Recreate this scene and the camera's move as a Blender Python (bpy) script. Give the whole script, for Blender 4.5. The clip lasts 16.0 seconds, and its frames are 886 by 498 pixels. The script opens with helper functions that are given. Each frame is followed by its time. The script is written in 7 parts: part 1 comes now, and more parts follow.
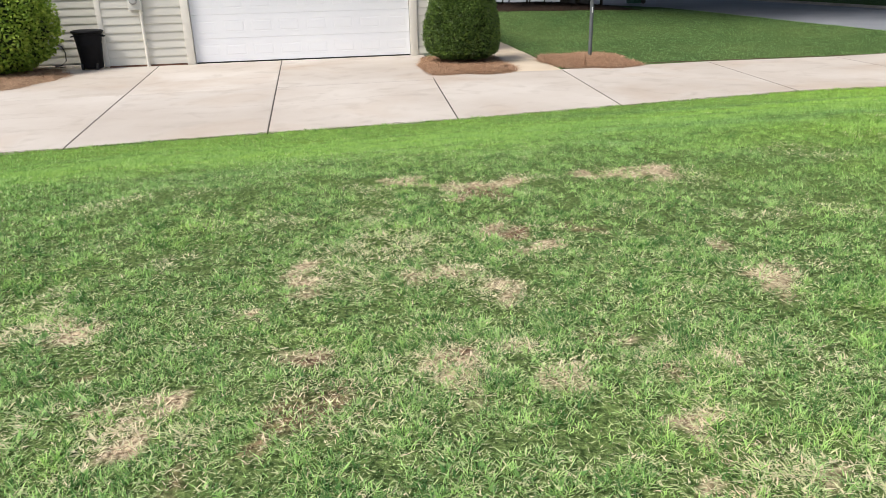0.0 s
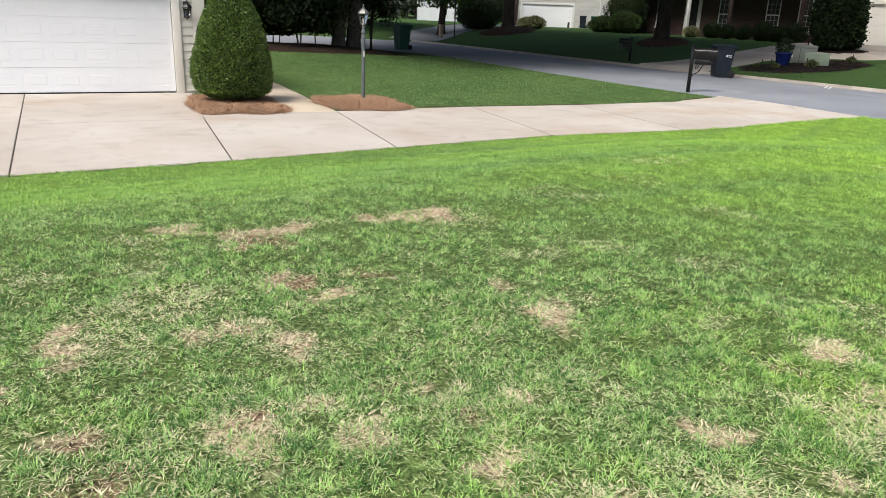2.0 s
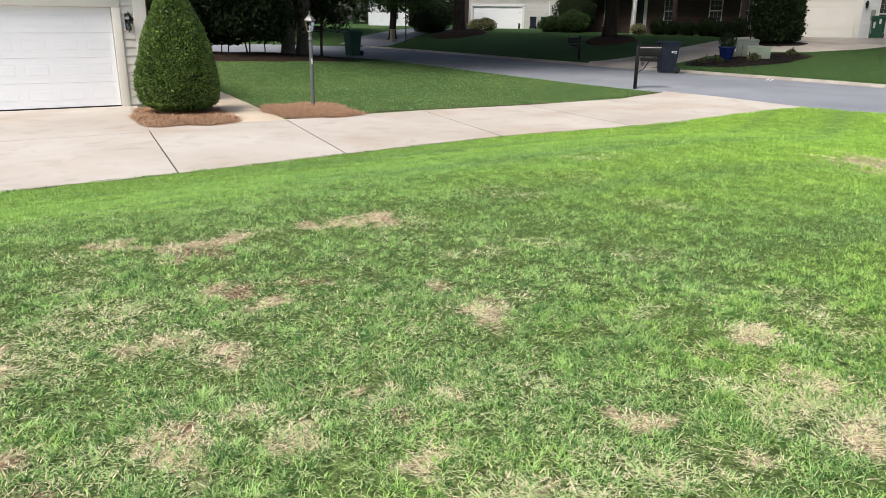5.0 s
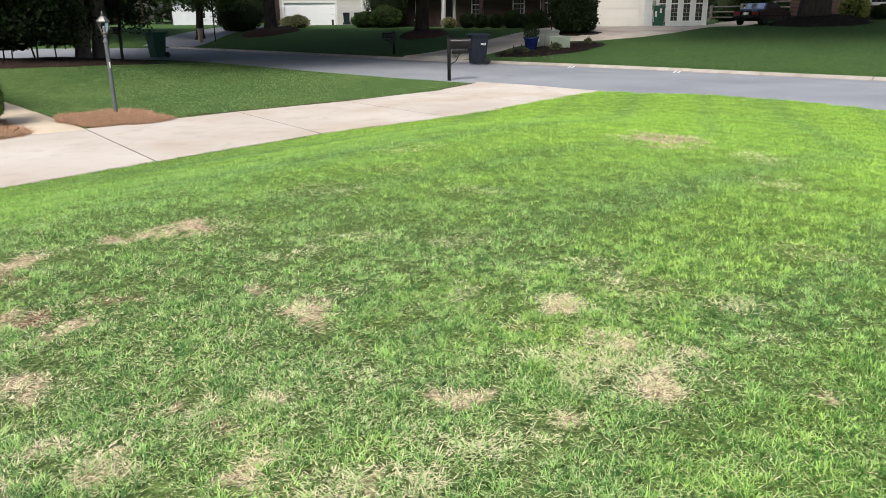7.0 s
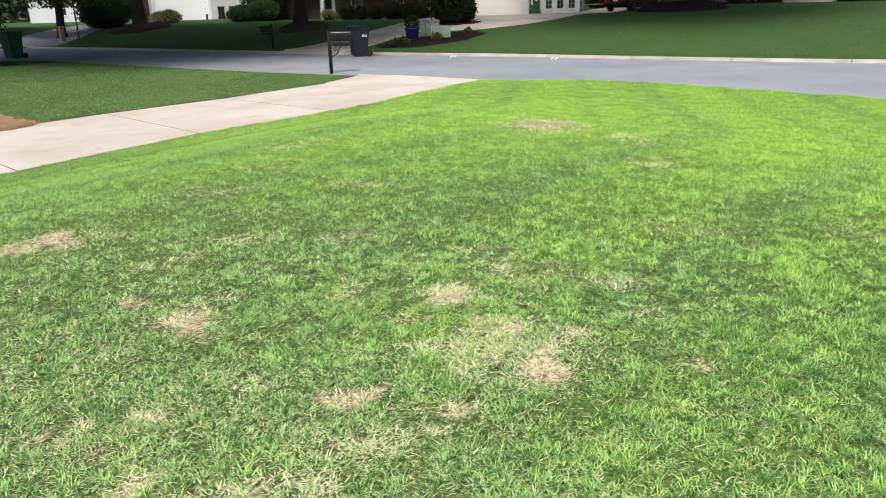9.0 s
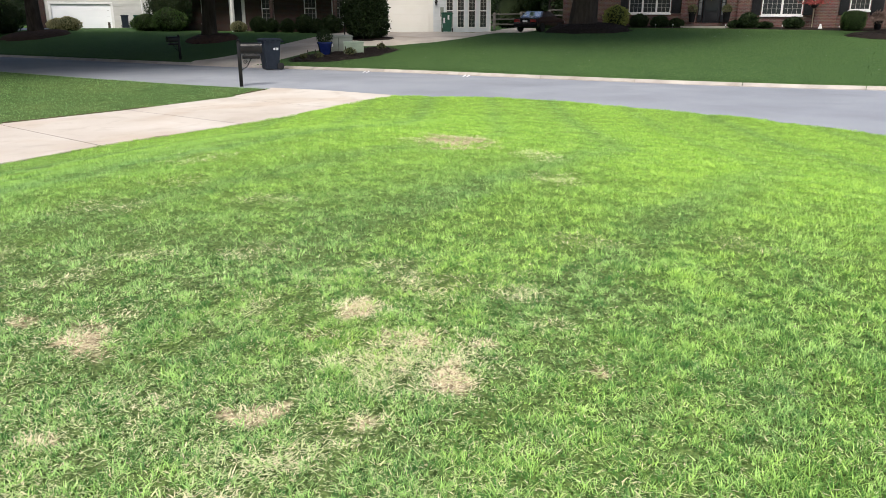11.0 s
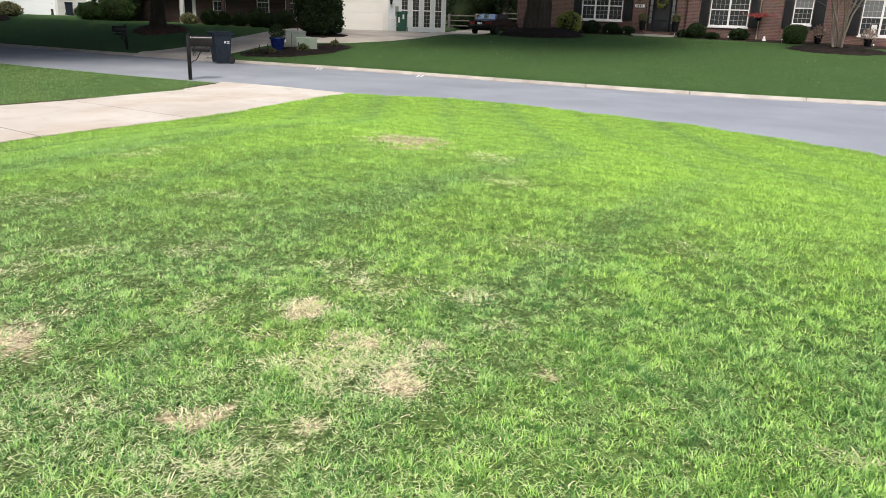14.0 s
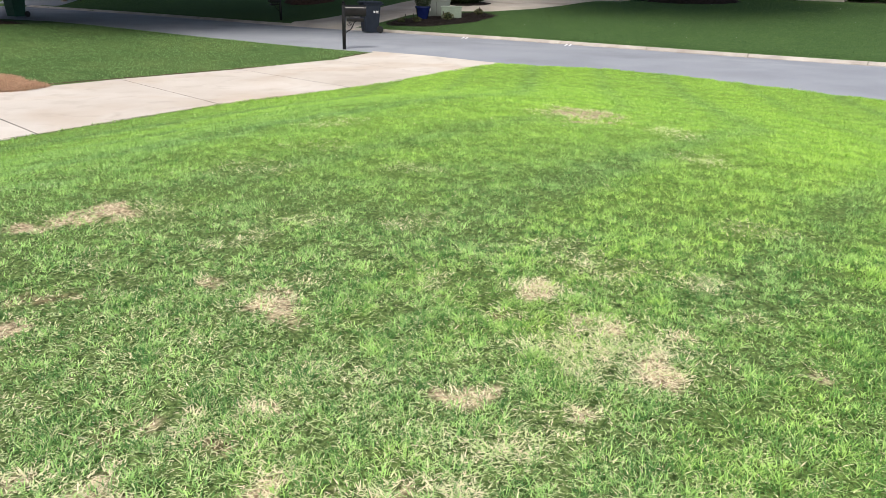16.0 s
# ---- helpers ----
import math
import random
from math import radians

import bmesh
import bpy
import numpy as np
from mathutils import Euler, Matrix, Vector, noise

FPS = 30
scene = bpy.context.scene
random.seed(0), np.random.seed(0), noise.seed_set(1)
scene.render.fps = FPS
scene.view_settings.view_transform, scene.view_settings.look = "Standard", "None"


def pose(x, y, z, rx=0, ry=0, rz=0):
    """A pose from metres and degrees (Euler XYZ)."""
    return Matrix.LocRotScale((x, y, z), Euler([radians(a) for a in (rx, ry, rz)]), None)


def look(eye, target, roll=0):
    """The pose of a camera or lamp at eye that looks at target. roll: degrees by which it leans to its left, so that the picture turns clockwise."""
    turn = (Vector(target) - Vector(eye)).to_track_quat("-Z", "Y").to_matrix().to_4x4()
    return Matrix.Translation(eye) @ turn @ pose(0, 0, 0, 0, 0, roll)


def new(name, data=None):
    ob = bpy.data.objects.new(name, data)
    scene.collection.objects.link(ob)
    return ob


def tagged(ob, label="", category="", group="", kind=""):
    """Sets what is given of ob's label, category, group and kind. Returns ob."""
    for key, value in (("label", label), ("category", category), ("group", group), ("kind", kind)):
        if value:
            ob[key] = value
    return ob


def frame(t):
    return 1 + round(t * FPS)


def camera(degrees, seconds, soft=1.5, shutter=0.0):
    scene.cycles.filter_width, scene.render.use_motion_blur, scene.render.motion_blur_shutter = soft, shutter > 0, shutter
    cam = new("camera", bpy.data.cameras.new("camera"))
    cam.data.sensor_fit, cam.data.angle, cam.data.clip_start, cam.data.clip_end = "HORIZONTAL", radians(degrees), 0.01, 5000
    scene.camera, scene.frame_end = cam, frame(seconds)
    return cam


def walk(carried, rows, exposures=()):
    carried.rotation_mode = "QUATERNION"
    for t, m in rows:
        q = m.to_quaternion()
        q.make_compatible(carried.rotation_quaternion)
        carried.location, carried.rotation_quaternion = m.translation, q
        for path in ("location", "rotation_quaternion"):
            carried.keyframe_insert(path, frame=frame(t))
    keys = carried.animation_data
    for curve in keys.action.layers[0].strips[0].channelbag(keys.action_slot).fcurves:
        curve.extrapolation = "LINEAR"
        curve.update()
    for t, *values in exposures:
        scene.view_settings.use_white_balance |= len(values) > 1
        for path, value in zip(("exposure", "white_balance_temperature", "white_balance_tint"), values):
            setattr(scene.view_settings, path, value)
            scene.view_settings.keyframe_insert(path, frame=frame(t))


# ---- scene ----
cam = camera(62.4, 16.0, soft=0.6)
PATH = [
    (0, (0.295, 0.203, 1.847), (0.4766, 2.063, 1.135), -1.42),
    (0.5, (0.239, 0.287, 1.853), (0.5394, 2.136, 1.155), -0.18),
    (1, (0.181, 0.364, 1.854), (0.6727, 2.185, 1.187), 1.47),
    (1.5, (0.219, 0.349, 1.875), (0.8754, 2.13, 1.245), 2.09),
    (2, (0.275, 0.289, 1.866), (1.041, 2.033, 1.257), 2.2),
    (2.5, (0.35, 0.202, 1.877), (1.149, 1.935, 1.28), 1.7),
    (3, (0.379, 0.188, 1.873), (1.151, 1.935, 1.281), 1.16),
    (5.5, (0.377, 0.206, 1.874), (1.316, 1.865, 1.271), 0.1),
    (6, (0.409, 0.167, 1.877), (1.474, 1.748, 1.27), 0.39),
    (6.5, (0.426, 0.134, 1.877), (1.578, 1.657, 1.28), 0.19),
    (7, (0.439, 0.146, 1.868), (1.669, 1.601, 1.261), -0.62),
    (7.5, (0.458, 0.145, 1.867), (1.753, 1.537, 1.245), -1.1),
    (8, (0.474, 0.144, 1.868), (1.819, 1.482, 1.234), -1.54),
    (8.5, (0.484, 0.137, 1.872), (1.872, 1.429, 1.233), -1.58),
    (9, (0.496, 0.13, 1.871), (1.922, 1.381, 1.237), -1.67),
    (9.5, (0.495, 0.119, 1.876), (1.958, 1.329, 1.248), -1.73),
    (10, (0.491, 0.108, 1.875), (1.993, 1.273, 1.251), -1.64),
    (12.5, (0.498, 0.079, 1.867), (2.145, 1.056, 1.29), 2.12),
    (13, (0.501, 0.082, 1.868), (2.154, 1.042, 1.279), 1.91),
    (13.5, (0.51, 0.089, 1.869), (2.164, 1.044, 1.277), 2.03),
    (14, (0.514, 0.1, 1.869), (2.163, 1.063, 1.274), 2.15),
    (14.5, (0.49, 0.131, 1.886), (2.124, 1.113, 1.28), 2.29),
    (15, (0.397, 0.221, 1.909), (1.999, 1.242, 1.282), 2.18),
    (15.5, (0.303, 0.354, 1.896), (1.841, 1.452, 1.24), 1.93),
    (16, (0.288, 0.533, 1.881), (1.72, 1.752, 1.199), 1.33),
]
walk(cam, [(t, look(eye, target, roll)) for t, eye, target, roll in PATH],
     [(0, 0.0), (3.0, 0.03), (5.5, 0.07), (8.5, 0.18), (12.5, 0.26), (16.0, 0.2)])

# ---- world, sun, exposure ----
world = bpy.data.worlds.new("sky")
scene.world = world
world.use_nodes = True
wn = world.node_tree.nodes
sky = wn.new("ShaderNodeTexSky")
sky.sky_type, sky.sun_disc = "NISHITA", False
SUN_EL, SUN_AZ = 54.0, 241.0
sky.sun_elevation, sky.sun_rotation = radians(SUN_EL), radians(SUN_AZ)
sky.air_density, sky.dust_density, sky.ozone_density = 1.0, 4.0, 0.6
world.node_tree.links.new(sky.outputs[0], wn["Background"].inputs[0])
wn["Background"].inputs[1].default_value = 0.15
sun = new("sun", bpy.data.lights.new("sun", "SUN"))
sun.data.energy, sun.data.angle, sun.data.color = 3.1, radians(20), (1.0, 0.95, 0.88)
sun.rotation_euler = (radians(90 - SUN_EL), 0, radians(180 - SUN_AZ))
scene.view_settings.exposure = 0.0


# ---- terrain ----
def smooth(u):
    u = max(0.0, min(1.0, u))
    return u * u * (3 - 2 * u)


def bend(points, v):
    if v <= points[0][0]:
        return points[0][1]
    for (a, fa), (b, fb) in zip(points, points[1:]):
        if v <= b:
            return fa + (fb - fa) * (v - a) / (b - a)
    return points[-1][1]


DRIVE_NEAR = [(-12, 7.6), (-4, 8.93), (-2.4, 9.22), (-0.8, 9.48), (1.5, 9.82), (3.9, 10.32), (6.86, 10.88), (9, 10.95), (11.3, 11.05), (13.1, 11.15), (15, 11.32), (40, 12.5)]
DRIVE_FAR = [(4.05, 14.4), (5.9, 14.76), (8, 14.76), (10.5, 14.8), (12.9, 14.98), (14.5, 15.28), (15.0, 16.0)]
KERB_FAR = [(-60, 28.4), (-20, 27.0), (-6, 25.6), (0, 24.2), (3, 23.1), (6, 22.5), (10, 22.1), (16, 21.7), (21, 20.9), (27, 20.1), (36, 19.6), (48, 18.5)]
ROAD_NEAR = [(-60, 13.6), (-6, 11.6), (0, 13.75), (1.5, 14.5), (3, 15.1), (5, 15.6), (7.5, 15.85), (9.4, 15.6), (11.2, 14.85), (12, 14.9), (15.4, 14.55), (18.4, 14.15), (23, 13.9), (29.8, 13.8), (33, 13.6), (38, 11), (41, 6), (44, -60)]
CROWN_FOOT = [(-60, 13.6), (-6, 12.2), (0, 13.5), (3, 14.35), (6, 14.9), (12, 15.0)]
ROAD_BACK = [(-60, 61), (-40, 60), (12, 56), (18.5, 48)]
ROAD_Z = 0.1


def beyond(x, y):
    """Metres past the far kerb; negative on the road's side."""
    s = x - bend(KERB_FAR, min(y, 48))
    if y > 48:
        s = max(s, (y - bend(ROAD_BACK, x)) * 0.8)
    return s


def drive_far(x):
    return 18.02 if x < 1.75 else 14.3 if x < 4.05 else bend(DRIVE_FAR, x)


def on_drive(x, y):
    return -12 < x < 15.3 and bend(DRIVE_NEAR, x) < y < drive_far(x)


def on_road(x, y):
    return beyond(x, y) < 0 and (y >= 44 or x > bend(ROAD_NEAR, y))


def ground(x, y):
    s = beyond(x, y)
    if s > 0:
        north = 0.92 * smooth(s / 11) + 0.004 * max(0, min(s, 60) - 11)
        south = min(1.5, 0.056 * s)
        k = smooth((y - 18) / 12)
        dip = 0.22 * math.exp(-((x - 43.0) / 3.2) ** 2 - ((y - 22.2) / 2.4) ** 2)
        return 0.2 + south * (1 - k) + north * k - dip
    if on_road(x, y):
        return ROAD_Z
    d = bend(ROAD_NEAR, y) - x
    edge = bend(DRIVE_NEAR, x)
    if y < edge:
        return 0.64 * smooth((edge - y) / 5.2) * smooth((bend(CROWN_FOOT, y) - x) / 9.0) + 0.12 * (1 - smooth(d / 6.0))
    back = 0.4 * smooth((y - 20) / 12)
    return back * smooth(d / 6) + 0.09 * (1 - smooth(d / 5.0))


# ---- materials ----
def nodes_of(name):
    m = bpy.data.materials.new(name)
    m.use_nodes = True
    t = m.node_tree
    return m, t.nodes, t.links, t.nodes["Principled BSDF"]


def mat(name, a, b, scale=8.0, rough=0.8, bump=0.2, fine=80.0, spec=0.3, metal=0.0, depth=0.01, vary=0.0, stretch=(1, 1, 1), through_light=0.0, coat=0.0):
    """A surface between two colours: broad blotches and fine grain, with relief; vary: how far each object differs."""
    m, n, l, p = nodes_of(name)
    tc, mp = n.new("ShaderNodeTexCoord"), n.new("ShaderNodeMapping")
    mp.inputs["Scale"].default_value = stretch
    l.new(tc.outputs["Object"], mp.inputs[0])
    big, small = n.new("ShaderNodeTexNoise"), n.new("ShaderNodeTexNoise")
    big.inputs["Scale"].default_value, small.inputs["Scale"].default_value = scale, fine
    big.inputs["Detail"].default_value, small.inputs["Detail"].default_value = 5, 3
    info = n.new("ShaderNodeObjectInfo")
    off = n.new("ShaderNodeVectorMath")
    off.operation = "MULTIPLY_ADD"
    comb = n.new("ShaderNodeCombineXYZ")
    for i in range(3):
        l.new(info.outputs["Random"], comb.inputs[i])
    off.inputs[1].default_value = (17, 31, 23)
    l.new(comb.outputs[0], off.inputs[0])
    l.new(mp.outputs[0], off.inputs[2])
    l.new(off.outputs[0], big.inputs["Vector"])
    l.new(off.outputs[0], small.inputs["Vector"])
    mixf = n.new("ShaderNodeMath")
    mixf.operation = "MULTIPLY_ADD"
    l.new(small.outputs["Fac"], mixf.inputs[0])
    mixf.inputs[1].default_value = 0.5
    half = n.new("ShaderNodeMath")
    half.operation = "MULTIPLY_ADD"
    l.new(big.outputs["Fac"], half.inputs[0])
    half.inputs[1].default_value, half.inputs[2].default_value = 1.6, -0.55
    l.new(half.outputs[0], mixf.inputs[2])
    ramp = n.new("ShaderNodeMix")
    ramp.data_type, ramp.clamp_factor = "RGBA", True
    ramp.inputs["A"].default_value, ramp.inputs["B"].default_value = (*a, 1), (*b, 1)
    l.new(mixf.outputs[0], ramp.inputs["Factor"])
    colour = ramp.outputs["Result"]
    if vary:
        hsv, rng = n.new("ShaderNodeHueSaturation"), n.new("ShaderNodeMapRange")
        rng.inputs["To Min"].default_value, rng.inputs["To Max"].default_value = 1 - vary, 1 + vary
        l.new(info.outputs["Random"], rng.inputs["Value"])
        l.new(rng.outputs[0], hsv.inputs["Value"])
        l.new(colour, hsv.inputs["Color"])
        colour = hsv.outputs[0]
    l.new(colour, p.inputs["Base Color"])
    p.inputs["Roughness"].default_value, p.inputs["Metallic"].default_value = rough, metal
    p.inputs["Specular IOR Level"].default_value, p.inputs["Coat Weight"].default_value = spec, coat
    if bump:
        bp = n.new("ShaderNodeBump")
        bp.inputs["Strength"].default_value, bp.inputs["Distance"].default_value = bump, depth
        l.new(small.outputs["Fac"], bp.inputs["Height"])
        l.new(bp.outputs[0], p.inputs["Normal"])
    if through_light:
        tr, mx = n.new("ShaderNodeBsdfTranslucent"), n.new("ShaderNodeMixShader")
        mx.inputs[0].default_value = through_light
        l.new(colour, tr.inputs["Color"])
        l.new(p.outputs[0], mx.inputs[1])
        l.new(tr.outputs[0], mx.inputs[2])
        l.new(mx.outputs[0], n["Material Output"].inputs["Surface"])
    return m


def leaf_mat(name, a, b, rough=0.5, spec=0.4, lit=0.25):
    """Leaves: every leaf has its own shade between two greens."""
    m, n, l, p = nodes_of(name)
    geo, mx = n.new("ShaderNodeNewGeometry"), n.new("ShaderNodeMix")
    mx.data_type = "RGBA"
    mx.inputs["A"].default_value, mx.inputs["B"].default_value = (*a, 1), (*b, 1)
    l.new(geo.outputs["Random Per Island"], mx.inputs["Factor"])
    l.new(mx.outputs["Result"], p.inputs["Base Color"])
    p.inputs["Roughness"].default_value, p.inputs["Specular IOR Level"].default_value = rough, spec
    tr, ms = n.new("ShaderNodeBsdfTranslucent"), n.new("ShaderNodeMixShader")
    ms.inputs[0].default_value = lit
    l.new(mx.outputs["Result"], tr.inputs["Color"])
    l.new(p.outputs[0], ms.inputs[1])
    l.new(tr.outputs[0], ms.inputs[2])
    l.new(ms.outputs[0], n["Material Output"].inputs["Surface"])
    return m


def lawn_mat(name, blade):
    """Turf by three attributes of the mesh: dry (straw), lush (fresh yellow-green), shade of its own (rnd)."""
    m, n, l, p = nodes_of(name)

    def attr(key):
        a = n.new("ShaderNodeAttribute")
        a.attribute_name = key
        return a.outputs["Fac"]

    def mix(a, b, fac, kind="MIX"):
        x = n.new("ShaderNodeMix")
        x.data_type, x.blend_type, x.clamp_factor = "RGBA", kind, True
        for k, v in (("A", a), ("B", b)):
            if isinstance(v, tuple):
                x.inputs[k].default_value = (*v, 1)
            else:
                l.new(v, x.inputs[k])
        if isinstance(fac, float):
            x.inputs["Factor"].default_value = fac
        else:
            l.new(fac, x.inputs["Factor"])
        return x.outputs["Result"]

    def math_node(op, a, b):
        x = n.new("ShaderNodeMath")
        x.operation = op
        for i, v in enumerate((a, b)):
            if isinstance(v, (int, float)):
                x.inputs[i].default_value = v
            else:
                l.new(v, x.inputs[i])
        return x.outputs[0]

    dry, lush, rnd = attr("dry"), attr("lush"), attr("rnd") if blade else None
    if blade:
        green = mix(mix(LAWN_DARK, (0.44, 0.70, 0.225), rnd), mix(LAWN_MID, LAWN_LIGHT, rnd), lush)
        straw = mix((0.60, 0.48, 0.33), (0.95, 0.83, 0.62), rnd)
        colour = mix(green, straw, dry)
    else:
        tc = n.new("ShaderNodeTexCoord")

        def noise_of(scale, detail=4):
            x = n.new("ShaderNodeTexNoise")
            x.inputs["Scale"].default_value, x.inputs["Detail"].default_value = scale, detail
            l.new(tc.outputs["Object"], x.inputs["Vector"])
            return x.outputs["Fac"]

        fine, mid, tufty = noise_of(55.0, 6), noise_of(3.0), noise_of(7.0, 6)
        grain = math_node("MULTIPLY_ADD", fine, 3.2)
        n[-1].inputs[2].default_value = -1.15
        cover, broad = attr("cover"), noise_of(0.55, 5)
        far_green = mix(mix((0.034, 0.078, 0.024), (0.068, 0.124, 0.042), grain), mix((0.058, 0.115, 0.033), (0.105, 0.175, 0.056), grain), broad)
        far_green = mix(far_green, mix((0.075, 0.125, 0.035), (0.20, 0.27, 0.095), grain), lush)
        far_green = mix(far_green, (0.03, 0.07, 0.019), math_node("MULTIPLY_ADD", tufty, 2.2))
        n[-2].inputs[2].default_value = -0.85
        thick = mix(mix((0.035, 0.08, 0.018), (0.24, 0.37, 0.10), grain), mix((0.14, 0.26, 0.035), (0.36, 0.54, 0.09), grain), lush)
        # darker turf puts the shade between near blades into the ground colour
        gap_shade_turf = mix(mix((0.018, 0.034, 0.010), (0.19, 0.26, 0.09), grain), mix((0.03, 0.06, 0.012), (0.19, 0.29, 0.055), grain), lush)
        under = mix(thick, gap_shade_turf, attr("thin"))
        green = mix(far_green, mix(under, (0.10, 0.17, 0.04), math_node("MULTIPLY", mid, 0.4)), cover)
        soil = mix((0.17, 0.12, 0.07), (0.74, 0.60, 0.41), grain)
        soil = mix(soil, mix((0.07, 0.042, 0.027), (0.34, 0.22, 0.14), grain), attr("soil"))
        ragged = math_node("MULTIPLY_ADD", dry, 1.7)
        l.new(math_node("MULTIPLY", noise_of(24.0, 5), -1.2), ragged.node.inputs[2])
        colour = mix(green, soil, ragged)
        bp = n.new("ShaderNodeBump")
        bp.inputs["Strength"].default_value, bp.inputs["Distance"].default_value = 0.8, 0.03
        l.new(fine, bp.inputs["Height"])
        l.new(bp.outputs[0], p.inputs["Normal"])
    l.new(colour, p.inputs["Base Color"])
    p.inputs["Roughness"].default_value, p.inputs["Specular IOR Level"].default_value = (0.5, 0.3) if blade else (0.95, 0.1)
    if blade:
        tr, ms = n.new("ShaderNodeBsdfTranslucent"), n.new("ShaderNodeMixShader")
        ms.inputs[0].default_value = 0.2
        l.new(colour, tr.inputs["Color"])
        l.new(p.outputs[0], ms.inputs[1])
        l.new(tr.outputs[0], ms.inputs[2])
        l.new(ms.outputs[0], n["Material Output"].inputs["Surface"])
    return m


LAWN_DARK, LAWN_MID, LAWN_LIGHT = (0.052, 0.165, 0.036), (0.17, 0.385, 0.055), (0.51, 0.76, 0.14)
turf = lawn_mat("turf", False)
blades_green = lawn_mat("grass_blades", True)
blades_dark = leaf_mat("dark_lawn_blades", (0.10, 0.22, 0.065), (0.34, 0.53, 0.20), 0.6, 0.2, 0.25)
concrete = mat("concrete", (0.44, 0.385, 0.33), (0.615, 0.58, 0.53), 0.5, 0.85, 0.25, 120, 0.25, depth=0.002, vary=0.04)


def stain(m, colour, scale, low, high, amount):
    """Irregular stains over a material's own colour."""
    n, l = m.node_tree.nodes, m.node_tree.links
    p = n["Principled BSDF"]
    old = p.inputs["Base Color"].links[0].from_socket
    geo, no, rng, mx = n.new("ShaderNodeNewGeometry"), n.new("ShaderNodeTexNoise"), n.new("ShaderNodeMapRange"), n.new("ShaderNodeMix")
    no.inputs["Scale"].default_value, no.inputs["Detail"].default_value, no.inputs["Distortion"].default_value = scale, 8, 0.6
    l.new(geo.outputs["Position"], no.inputs["Vector"])
    for key, v in (("From Min", low), ("From Max", high), ("To Min", 0.0), ("To Max", amount)):
        rng.inputs[key].default_value = v
    l.new(no.outputs["Fac"], rng.inputs["Value"])
    mx.data_type = "RGBA"
    l.new(rng.outputs[0], mx.inputs["Factor"])
    l.new(old, mx.inputs["A"])
    mx.inputs["B"].default_value = (*colour, 1)
    l.new(mx.outputs["Result"], p.inputs["Base Color"])


stain(concrete, (0.40, 0.28, 0.175), 0.42, 0.52, 0.74, 0.5)
stain(concrete, (0.31, 0.265, 0.215), 2.2, 0.54, 0.74, 0.36)
path_concrete = mat("sandy_concrete", (0.52, 0.43, 0.32), (0.64, 0.55, 0.43), 1.2, 0.9, 0.25, 110, 0.2, depth=0.002, vary=0.04)
kerb_concrete = mat("kerb_concrete", (0.29, 0.265, 0.24), (0.46, 0.43, 0.39), 2.0, 0.9, 0.3, 60, 0.2, depth=0.004, vary=0.08)
gutter_stain = mat("stained_gutter", (0.24, 0.20, 0.175), (0.37, 0.325, 0.29), 2.0, 0.9, 0.3, 60, 0.2, depth=0.004, vary=0.1)
asphalt = mat("asphalt", (0.215, 0.232, 0.265), (0.315, 0.334, 0.37), 0.35, 0.85, 0.5, 140, 0.3, depth=0.004)
stain(asphalt, (0.165, 0.177, 0.20), 0.5, 0.5, 0.7, 0.35)
stain(kerb_concrete, (0.22, 0.185, 0.155), 1.6, 0.52, 0.7, 0.5)
joint_dark = mat("joint_filler", (0.05, 0.045, 0.04), (0.10, 0.085, 0.07), 6, 0.95, 0.2)
siding_mat = mat("beige_vinyl_siding", (0.62, 0.61, 0.55), (0.70, 0.69, 0.63), 1.5, 0.6, 0.08, 40, 0.3, depth=0.002, vary=0.03, stretch=(0.2, 1, 3))
trim_mat = mat("cream_trim_paint", (0.72, 0.69, 0.62), (0.80, 0.78, 0.71), 2.0, 0.55, 0.05, 60, 0.35, vary=0.02)
white_door = mat("white_door_paint", (0.85, 0.87, 0.91), (0.90, 0.92, 0.95), 1.2, 0.45, 0.06, 50, 0.4, depth=0.002, vary=0.01)
black_rubber = mat("black_rubber_seal", (0.012, 0.012, 0.012), (0.03, 0.03, 0.03), 10, 0.7, 0.1)
black_plastic = mat("black_bin_plastic", (0.008, 0.008, 0.009), (0.014, 0.014, 0.016), 5, 0.5, 0.1, 60, 0.08)
grey_plastic = mat("charcoal_bin_plastic", (0.013, 0.018, 0.027), (0.024, 0.031, 0.044), 5, 0.5, 0.1, 60, 0.2)
green_plastic = mat("green_bin_plastic", (0.012, 0.07, 0.045), (0.025, 0.11, 0.07), 5, 0.5, 0.1, 60, 0.4)
white_mark = mat("white_marking", (0.7, 0.7, 0.7), (0.8, 0.8, 0.8), 10, 0.6, 0.0)
black_metal = mat("black_painted_metal", (0.006, 0.006, 0.007), (0.014, 0.014, 0.016), 6, 0.38, 0.05, 80, 0.35)
mailbox_paint = mat("black_mailbox_enamel", (0.004, 0.004, 0.005), (0.009, 0.009, 0.01), 6, 0.5, 0.05, 80, 0.1, coat=0.35)
grey_metal = mat("weathered_grey_post", (0.075, 0.09, 0.10), (0.15, 0.165, 0.172), 5, 0.55, 0.15, 60, 0.4)
lamp_metal = mat("tarnished_lantern_metal", (0.11, 0.112, 0.108), (0.24, 0.24, 0.23), 14, 0.45, 0.15, 60, 0.5, metal=0.5)
meter_metal = mat("painted_meter_box", (0.60, 0.60, 0.56), (0.70, 0.70, 0.66), 5, 0.5, 0.05, 50, 0.4)
pine_straw = mat("pine_straw_bed", (0.20, 0.125, 0.08), (0.42, 0.30, 0.20), 9, 0.95, 0.8, 60, 0.1, depth=0.03)
